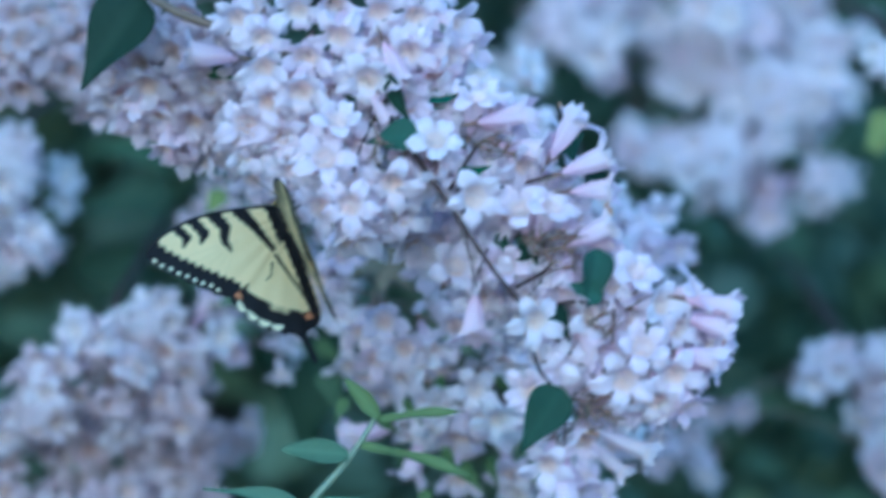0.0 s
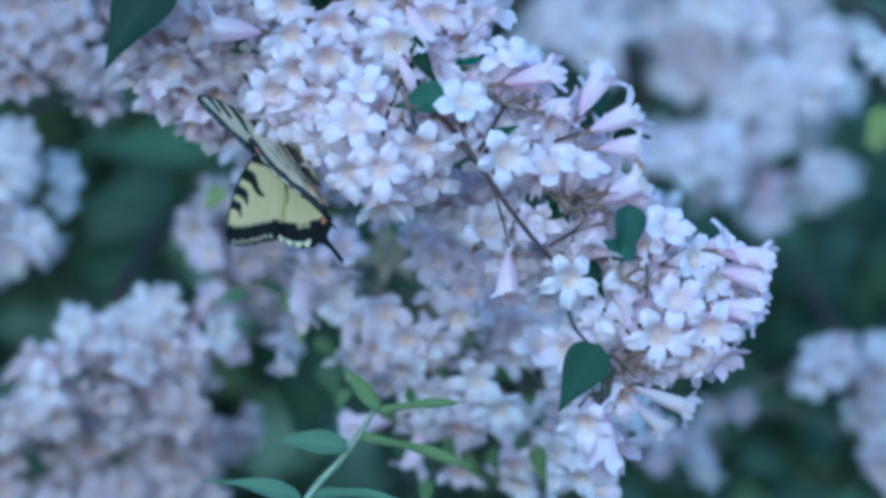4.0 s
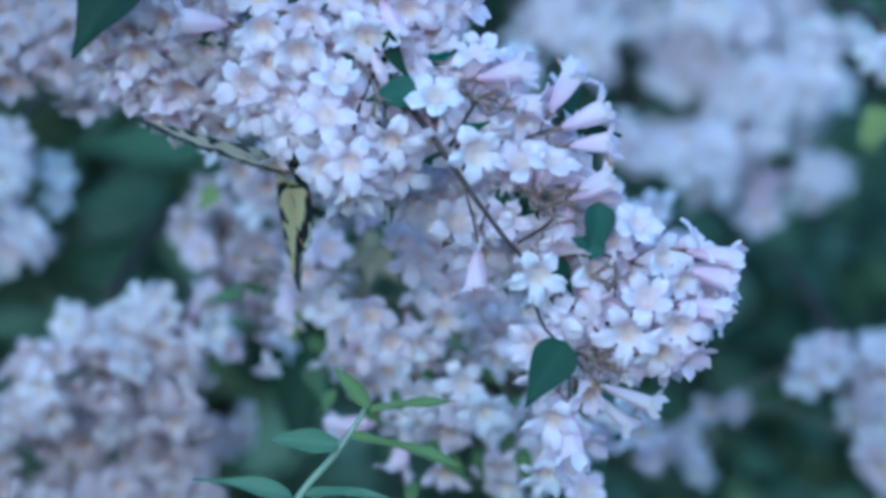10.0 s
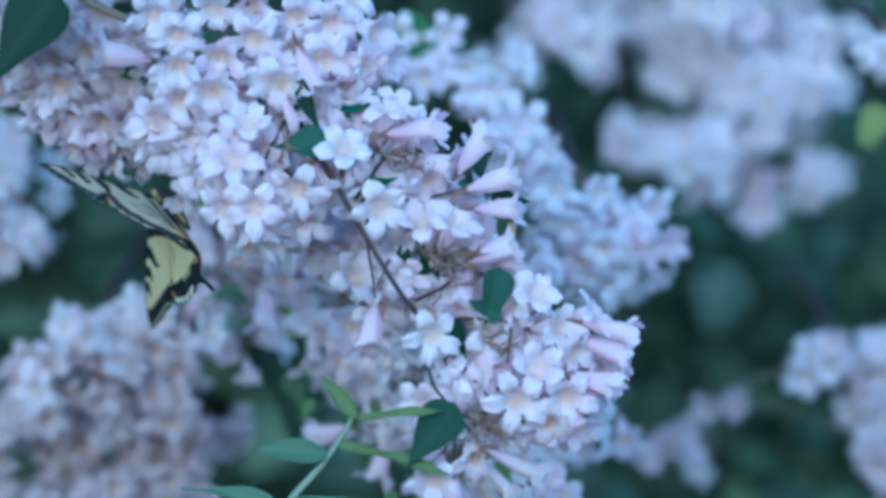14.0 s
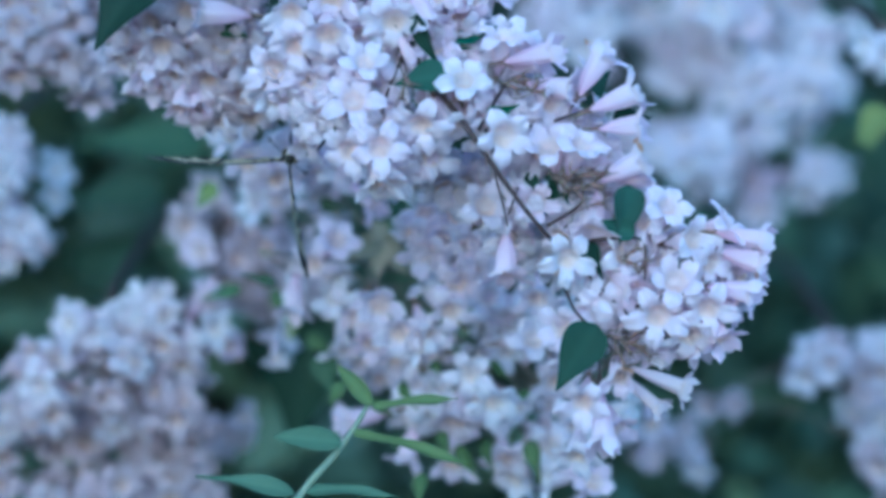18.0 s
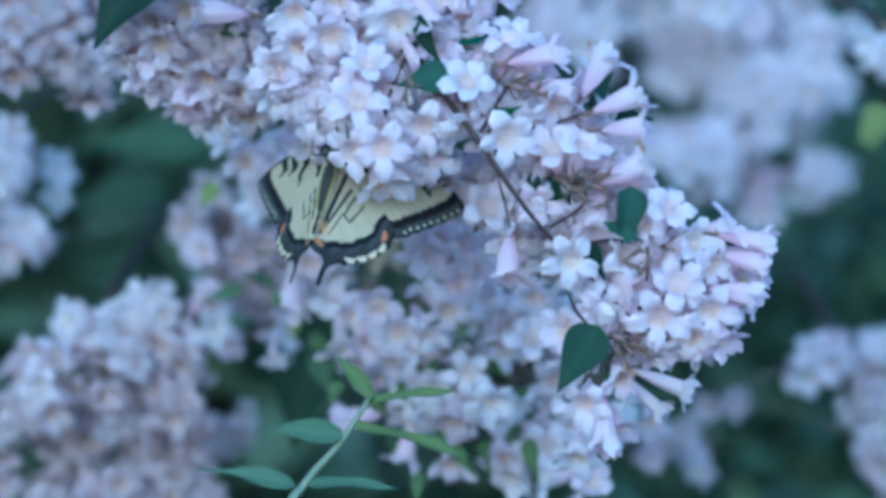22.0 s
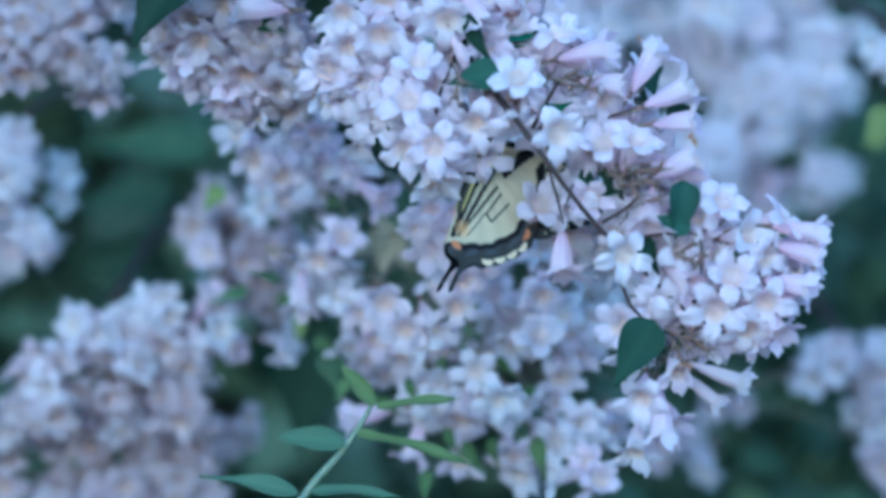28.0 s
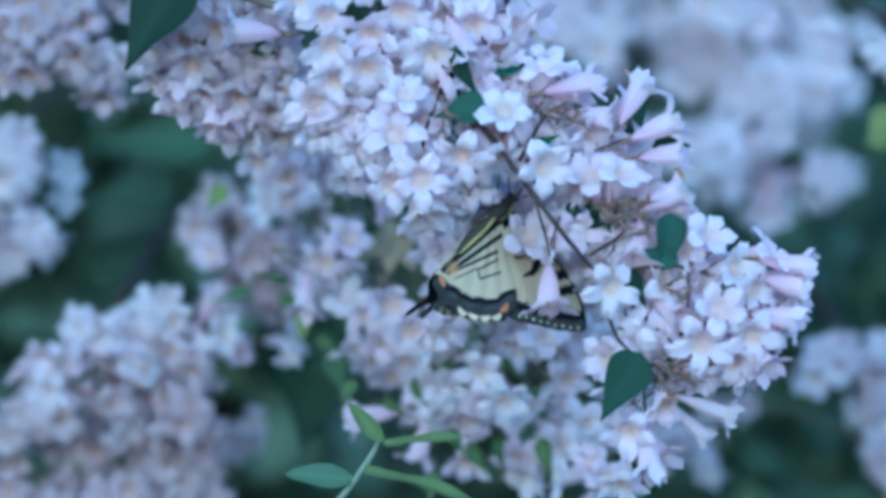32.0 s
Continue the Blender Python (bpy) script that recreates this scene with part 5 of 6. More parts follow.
    walk(middle_spray.ob, [
        (0, pose(-0.01390, 1.6300, 1.26995)), (0.5, pose(-0.01361, 1.6300, 1.27192)), (1, pose(-0.01277, 1.6300, 1.27217)),
        (1.5, pose(-0.01250, 1.6300, 1.27302)), (2, pose(-0.01250, 1.6300, 1.27357)), (2.5, pose(-0.01222, 1.6300, 1.27302)),
        (3, pose(-0.01111, 1.6300, 1.27330)), (3.5, pose(-0.01306, 1.6300, 1.27190)), (5.5, pose(-0.01332, 1.6300, 1.27273)),
        (6, pose(-0.01347, 1.6300, 1.27246)), (6.5, pose(-0.01361, 1.6300, 1.27260)), (7, pose(-0.01332, 1.6300, 1.27330)),
        (7.5, pose(-0.01347, 1.6300, 1.27246)), (8, pose(-0.01333, 1.6300, 1.27261)), (8.5, pose(-0.01417, 1.6300, 1.27192)),
        (9, pose(-0.01528, 1.6300, 1.27108)), (9.5, pose(-0.01501, 1.6300, 1.27108)), (10, pose(-0.01583, 1.6300, 1.27108)),
        (10.5, pose(-0.01598, 1.6300, 1.27108)), (11, pose(-0.01695, 1.6300, 1.27079)), (11.5, pose(-0.01695, 1.6300, 1.27038)),
        (12, pose(-0.01612, 1.6300, 1.26997)), (12.5, pose(-0.01835, 1.6300, 1.26830)), (13, pose(-0.02545, 1.6300, 1.26535)),
        (13.5, pose(-0.02740, 1.6300, 1.26370)), (14, pose(-0.02197, 1.6300, 1.26775)), (14.5, pose(-0.01835, 1.6300, 1.27079)),
        (16.5, pose(-0.01287, 1.6300, 1.27468)), (17, pose(-0.01260, 1.6300, 1.27404)), (17.5, pose(-0.01260, 1.6300, 1.27363)),
        (18, pose(-0.01260, 1.6300, 1.27279)), (18.5, pose(-0.01274, 1.6300, 1.27278)), (19, pose(-0.01162, 1.6300, 1.27384)),
        (19.5, pose(-0.01178, 1.6300, 1.27377)), (20, pose(-0.01261, 1.6300, 1.27404)), (20.5, pose(-0.01302, 1.6300, 1.27334)),
        (21, pose(-0.01371, 1.6300, 1.27307)), (21.5, pose(-0.01330, 1.6300, 1.27293)), (22, pose(-0.01385, 1.6300, 1.27307)),
        (22.5, pose(-0.01455, 1.6300, 1.27363)), (23, pose(-0.01427, 1.6300, 1.27334)), (23.5, pose(-0.01482, 1.6300, 1.27321)),
        (24, pose(-0.01482, 1.6300, 1.27308)), (24.5, pose(-0.01357, 1.6300, 1.27363)), (25, pose(-0.01371, 1.6300, 1.27363)),
        (25.5, pose(-0.01442, 1.6300, 1.27321)), (27.5, pose(-0.01441, 1.6300, 1.27377)), (28, pose(-0.01301, 1.6300, 1.27461)),
        (28.5, pose(-0.01260, 1.6300, 1.27667)), (29, pose(-0.01217, 1.6300, 1.27684)), (29.5, pose(-0.01205, 1.6300, 1.27725)),
        (30, pose(-0.01299, 1.6300, 1.27937)), (30.5, pose(-0.00954, 1.6300, 1.27872)), (31, pose(-0.01135, 1.6300, 1.27614)),
        (31.5, pose(-0.01079, 1.6300, 1.27556)), (32, pose(-0.01219, 1.6300, 1.27405)),
    ])
    walk(top_left_spray.ob, [
        (0, pose(-0.12936, 1.6600, 1.36601)), (0.5, pose(-0.12913, 1.6600, 1.36751)), (1, pose(-0.12849, 1.6600, 1.36771)),
        (1.5, pose(-0.12829, 1.6600, 1.36836)), (2, pose(-0.12829, 1.6600, 1.36878)), (2.5, pose(-0.12808, 1.6600, 1.36836)),
        (3, pose(-0.12723, 1.6600, 1.36857)), (3.5, pose(-0.12872, 1.6600, 1.36750)), (5.5, pose(-0.12892, 1.6600, 1.36814)),
        (6, pose(-0.12903, 1.6600, 1.36793)), (6.5, pose(-0.12913, 1.6600, 1.36803)), (7, pose(-0.12892, 1.6600, 1.36857)),
        (7.5, pose(-0.12903, 1.6600, 1.36793)), (8, pose(-0.12893, 1.6600, 1.36804)), (8.5, pose(-0.12956, 1.6600, 1.36751)),
        (9, pose(-0.13041, 1.6600, 1.36687)), (9.5, pose(-0.13020, 1.6600, 1.36687)), (10, pose(-0.13084, 1.6600, 1.36687)),
        (10.5, pose(-0.13095, 1.6600, 1.36687)), (11, pose(-0.13169, 1.6600, 1.36665)), (11.5, pose(-0.13169, 1.6600, 1.36634)),
        (12, pose(-0.13105, 1.6600, 1.36603)), (12.5, pose(-0.13276, 1.6600, 1.36475)), (13, pose(-0.13818, 1.6600, 1.36250)),
        (13.5, pose(-0.13967, 1.6600, 1.36124)), (14, pose(-0.13552, 1.6600, 1.36433)), (14.5, pose(-0.13276, 1.6600, 1.36665)),
        (16.5, pose(-0.12857, 1.6600, 1.36962)), (17, pose(-0.12836, 1.6600, 1.36914)), (17.5, pose(-0.12836, 1.6600, 1.36882)),
        (18, pose(-0.12836, 1.6600, 1.36818)), (18.5, pose(-0.12847, 1.6600, 1.36817)), (19, pose(-0.12762, 1.6600, 1.36898)),
        (19.5, pose(-0.12774, 1.6600, 1.36893)), (20, pose(-0.12838, 1.6600, 1.36914)), (20.5, pose(-0.12869, 1.6600, 1.36860)),
        (21, pose(-0.12921, 1.6600, 1.36839)), (21.5, pose(-0.12890, 1.6600, 1.36829)), (22, pose(-0.12932, 1.6600, 1.36839)),
        (22.5, pose(-0.12986, 1.6600, 1.36882)), (23, pose(-0.12964, 1.6600, 1.36860)), (23.5, pose(-0.13006, 1.6600, 1.36850)),
        (24, pose(-0.13006, 1.6600, 1.36840)), (24.5, pose(-0.12911, 1.6600, 1.36883)), (25, pose(-0.12922, 1.6600, 1.36883)),
        (25.5, pose(-0.12976, 1.6600, 1.36850)), (27.5, pose(-0.12974, 1.6600, 1.36893)), (28, pose(-0.12868, 1.6600, 1.36957)),
        (28.5, pose(-0.12836, 1.6600, 1.37115)), (29, pose(-0.12804, 1.6600, 1.37127)), (29.5, pose(-0.12795, 1.6600, 1.37159)),
        (30, pose(-0.12866, 1.6600, 1.37321)), (30.5, pose(-0.12603, 1.6600, 1.37271)), (31, pose(-0.12741, 1.6600, 1.37074)),
        (31.5, pose(-0.12698, 1.6600, 1.37030)), (32, pose(-0.12805, 1.6600, 1.36914)),
    ])
    walk(lower_left_spray.ob, [
        (0, pose(-0.10611, 1.7400, 1.24941)), (0.5, pose(-0.10607, 1.7400, 1.24979)), (1, pose(-0.10614, 1.7400, 1.24986)),
        (1.5, pose(-0.10614, 1.7400, 1.24971)), (2, pose(-0.10599, 1.7400, 1.24971)), (2.5, pose(-0.10592, 1.7400, 1.24949)),
        (3, pose(-0.10593, 1.7400, 1.24926)), (3.5, pose(-0.10593, 1.7400, 1.24930)), (5.5, pose(-0.10602, 1.7400, 1.24990)),
        (6, pose(-0.10614, 1.7400, 1.24986)), (6.5, pose(-0.10621, 1.7400, 1.24993)), (7, pose(-0.10621, 1.7400, 1.24993)),
        (7.5, pose(-0.10614, 1.7400, 1.24978)), (8, pose(-0.10599, 1.7400, 1.24971)), (8.5, pose(-0.10585, 1.7400, 1.24971)),
        (9, pose(-0.10562, 1.7400, 1.24971)), (9.5, pose(-0.10547, 1.7400, 1.24978)), (10, pose(-0.10547, 1.7400, 1.25001)),
        (10.5, pose(-0.10555, 1.7400, 1.25023)), (11, pose(-0.10570, 1.7400, 1.25024)), (11.5, pose(-0.10562, 1.7400, 1.25002)),
        (12, pose(-0.10540, 1.7400, 1.24980)), (12.5, pose(-0.10539, 1.7400, 1.24949)), (13, pose(-0.10577, 1.7400, 1.24904)),
        (13.5, pose(-0.10629, 1.7400, 1.24876)), (14, pose(-0.10637, 1.7400, 1.24861)), (14.5, pose(-0.10612, 1.7400, 1.24853)),
        (16.5, pose(-0.10522, 1.7400, 1.24971)), (17, pose(-0.10503, 1.7400, 1.24942)), (17.5, pose(-0.10481, 1.7400, 1.24935)),
        (18, pose(-0.10474, 1.7400, 1.24949)), (18.5, pose(-0.10466, 1.7400, 1.24978)), (19, pose(-0.10452, 1.7400, 1.25001)),
        (19.5, pose(-0.10460, 1.7400, 1.24993)), (20, pose(-0.10497, 1.7400, 1.24993)), (20.5, pose(-0.10534, 1.7400, 1.24993)),
        (21, pose(-0.10548, 1.7400, 1.24978)), (21.5, pose(-0.10540, 1.7400, 1.24971)), (22, pose(-0.10547, 1.7400, 1.24979)),
        (22.5, pose(-0.10577, 1.7400, 1.25001)), (23, pose(-0.10599, 1.7400, 1.25015)), (23.5, pose(-0.10607, 1.7400, 1.24993)),
        (24, pose(-0.10599, 1.7400, 1.24964)), (24.5, pose(-0.10592, 1.7400, 1.24965)), (25, pose(-0.10600, 1.7400, 1.24973)),
        (25.5, pose(-0.10613, 1.7400, 1.24973)), (27.5, pose(-0.10562, 1.7400, 1.24932)), (28, pose(-0.10561, 1.7400, 1.24971)),
        (28.5, pose(-0.10561, 1.7400, 1.25023)), (29, pose(-0.10561, 1.7400, 1.25061)), (29.5, pose(-0.10570, 1.7400, 1.25084)),
        (30, pose(-0.10577, 1.7400, 1.25076)), (30.5, pose(-0.10570, 1.7400, 1.25032)), (31, pose(-0.10555, 1.7400, 1.24979)),
        (31.5, pose(-0.10540, 1.7400, 1.24912)), (32, pose(-0.10533, 1.7400, 1.24843)),
    ])
    walk(young_shoot, [
        (0, pose(-0.02381, 1.4900, 1.24926)), (0.5, pose(-0.02394, 1.4900, 1.25092)), (1, pose(-0.02406, 1.4900, 1.25117)),
        (1.5, pose(-0.02432, 1.4900, 1.25054)), (2, pose(-0.02394, 1.4900, 1.25079)), (2.5, pose(-0.02369, 1.4900, 1.25029)),
        (3, pose(-0.02394, 1.4900, 1.25053)), (3.5, pose(-0.02369, 1.4900, 1.25079)), (5.5, pose(-0.02394, 1.4900, 1.25167)),
        (6, pose(-0.02381, 1.4900, 1.25168)), (6.5, pose(-0.02418, 1.4900, 1.25167)), (7, pose(-0.02432, 1.4900, 1.25193)),
        (7.5, pose(-0.02407, 1.4900, 1.25168)), (8, pose(-0.02408, 1.4900, 1.25181)), (8.5, pose(-0.02394, 1.4900, 1.25142)),
        (9, pose(-0.02394, 1.4900, 1.25028)), (9.5, pose(-0.02393, 1.4900, 1.25041)), (10, pose(-0.02444, 1.4900, 1.25117)),
        (10.5, pose(-0.02458, 1.4900, 1.25168)), (11, pose(-0.02559, 1.4900, 1.25131)), (11.5, pose(-0.02547, 1.4900, 1.25079)),
        (12, pose(-0.02496, 1.4900, 1.24991)), (12.5, pose(-0.02572, 1.4900, 1.24875)), (13, pose(-0.02839, 1.4900, 1.24608)),
        (13.5, pose(-0.02941, 1.4900, 1.24609)), (14, pose(-0.02777, 1.4900, 1.24775)), (14.5, pose(-0.02714, 1.4900, 1.24825)),
        (16.5, pose(-0.02343, 1.4900, 1.25295)), (17, pose(-0.02292, 1.4900, 1.25181)), (17.5, pose(-0.02343, 1.4900, 1.25104)),
        (18, pose(-0.02330, 1.4900, 1.25105)), (18.5, pose(-0.02305, 1.4900, 1.25192)), (19, pose(-0.02266, 1.4900, 1.25295)),
        (19.5, pose(-0.02293, 1.4900, 1.25296)), (20, pose(-0.02331, 1.4900, 1.25295)), (20.5, pose(-0.02356, 1.4900, 1.25295)),
        (21, pose(-0.02394, 1.4900, 1.25309)), (21.5, pose(-0.02368, 1.4900, 1.25283)), (22, pose(-0.02343, 1.4900, 1.25334)),
        (22.5, pose(-0.02471, 1.4900, 1.25423)), (23, pose(-0.02458, 1.4900, 1.25358)), (23.5, pose(-0.02458, 1.4900, 1.25257)),
        (24, pose(-0.02444, 1.4900, 1.25182)), (24.5, pose(-0.02457, 1.4900, 1.25232)), (25, pose(-0.02444, 1.4900, 1.25270)),
        (25.5, pose(-0.02496, 1.4900, 1.25195)), (27.5, pose(-0.02660, 1.4900, 1.24875)), (28, pose(-0.02431, 1.4900, 1.25181)),
        (28.5, pose(-0.02305, 1.4900, 1.25461)), (29, pose(-0.02279, 1.4900, 1.25653)), (29.5, pose(-0.02293, 1.4900, 1.25895)),
        (30, pose(-0.02356, 1.4900, 1.25817)), (30.5, pose(-0.02357, 1.4900, 1.25423)), (31, pose(-0.02433, 1.4900, 1.25169)),
        (31.5, pose(-0.02333, 1.4900, 1.25119)), (32, pose(-0.02316, 1.4900, 1.24072)),
    ])
    walk(butterfly, [
        (0, pose(-0.04710, 1.51600, 1.30857, 110.8, -12.9, -45.0)), (0.5, pose(-0.02781, 1.51600, 1.32061, 115.8, -13.2, -44.3)),
        (1, pose(-0.03951, 1.51600, 1.31616, 107.9, -6.1, -42.6)), (1.5, pose(-0.02732, 1.51600, 1.31609, 115.0, -13.1, -43.9)),
        (2, pose(-0.03651, 1.51600, 1.31807, 122.8, -15.0, -42.8)), (2.5, pose(-0.05109, 1.51600, 1.32739, 128.3, -24.7, -50.3)),
        (3, pose(-0.03883, 1.51600, 1.33131, 125.9, -23.3, -50.8)), (3.5, pose(-0.04760, 1.51600, 1.33238, 114.2, -28.7, -82.6)),
        (5.5, pose(-0.04284, 1.53500, 1.33027, 144.1, -29.2, -113.3)), (6, pose(-0.04079, 1.53500, 1.32552, 151.7, -15.3, -116.0)),
        (6.5, pose(-0.04368, 1.53500, 1.33222, 141.8, -24.4, -117.0)), (7, pose(-0.04929, 1.53500, 1.33706, 144.5, -15.1, -108.1)),
        (7.5, pose(-0.05370, 1.53500, 1.33584, 137.6, 3.0, -94.5)), (8, pose(-0.04787, 1.53500, 1.33983, 120.5, 7.4, -107.0)),
        (8.5, pose(-0.05122, 1.53500, 1.34138, 122.1, -25.5, -120.8)), (9, pose(-0.05061, 1.53500, 1.32952, 144.5, -31.8, -110.9)),
        (9.5, pose(-0.04585, 1.53500, 1.32585, 128.1, -29.8, -107.2)), (10, pose(-0.04764, 1.53500, 1.32838, 159.5, -48.5, -149.1)),
        (10.5, pose(-0.04251, 1.53500, 1.33011, 155.6, -40.2, -124.5)), (11, pose(-0.04408, 1.53500, 1.33288, 149.3, -37.6, -119.9)),
        (11.5, pose(-0.05072, 1.53500, 1.32752, 154.3, -37.5, -121.6)), (12, pose(-0.04848, 1.53500, 1.32898, 140.1, -39.0, -117.6)),
        (12.5, pose(-0.04683, 1.53500, 1.32340, 149.6, -53.8, -148.1)), (13, pose(-0.07550, 1.53500, 1.32569, 150.6, -44.3, -126.6)),
        (13.5, pose(-0.06785, 1.53500, 1.32003, 159.1, -51.4, -163.6)), (14, pose(-0.08256, 1.53500, 1.31316, 143.3, -44.9, -127.9)),
        (14.5, pose(-0.06321, 1.53500, 1.33544, 112.1, -1.3, -100.8)), (16.5, pose(-0.03651, 1.53500, 1.33436, 161.8, -25.7, -154.5)),
        (17, pose(-0.03871, 1.53500, 1.32859, 167.4, 10.4, 177.8)), (17.5, pose(-0.04588, 1.53500, 1.32685, 167.9, -30.0, 163.5)),
        (18, pose(-0.04488, 1.53500, 1.32738, 173.3, -42.8, -175.2)), (18.5, pose(-0.04504, 1.53500, 1.32563, 159.0, -12.5, -178.5)),
        (19, pose(-0.03656, 1.53500, 1.32833, 146.1, 6.1, -178.3)), (19.5, pose(-0.03499, 1.53500, 1.32823, 165.1, -8.8, -177.5)),
        (20, pose(-0.04142, 1.53500, 1.32309, 154.0, -2.5, 163.4)), (20.5, pose(-0.03121, 1.53500, 1.32379, 157.3, -7.6, 169.0)),
        (21, pose(-0.03540, 1.51000, 1.32131, 150.1, -2.0, 167.7)), (21.5, pose(-0.02972, 1.51000, 1.32195, 133.1, -2.2, 167.8)),
        (22, pose(-0.03212, 1.51000, 1.32518, 123.1, -6.4, 168.0)), (22.5, pose(-0.02789, 1.51000, 1.32457, 123.8, 3.3, 172.0)),
        (23, pose(-0.02665, 1.51000, 1.32553, 116.7, -8.7, 166.5)), (23.5, pose(-0.03019, 1.51000, 1.32186, 133.3, -10.3, 163.9)),
        (24, pose(-0.02672, 1.51000, 1.32521, 117.3, -9.4, 165.1)), (24.5, pose(-0.02263, 1.51000, 1.32564, 117.6, -8.2, 164.5)),
        (25, pose(-0.03128, 1.51000, 1.31841, 144.0, -14.0, 154.1)), (25.5, pose(-0.02418, 1.51000, 1.31837, 137.4, -15.4, 155.1)),
        (27.5, pose(-0.01253, 1.51200, 1.32422, 135.0, -5.7, 161.2)), (28, pose(0.00983, 1.51200, 1.32689, 115.7, -4.3, 141.1)),
        (28.5, pose(0.00916, 1.51200, 1.32837, 132.6, -12.4, 148.4)), (29, pose(0.01270, 1.51200, 1.33062, 122.1, 0.7, 146.6)),
        (29.5, pose(0.01172, 1.51200, 1.32589, 140.0, -14.9, 141.4)), (30, pose(0.01030, 1.51200, 1.32547, 146.2, -17.6, 134.8)),
        (30.5, pose(0.01962, 1.51200, 1.32314, 143.0, -18.5, 138.5)), (31, pose(0.01765, 1.51200, 1.32153, 136.6, -24.2, 130.0)),
        (31.5, pose(0.02177, 1.51200, 1.31485, 146.5, -18.1, 137.9)), (32, pose(0.01300, 1.51200, 1.30908, 140.1, -16.6, 144.1)),
    ])
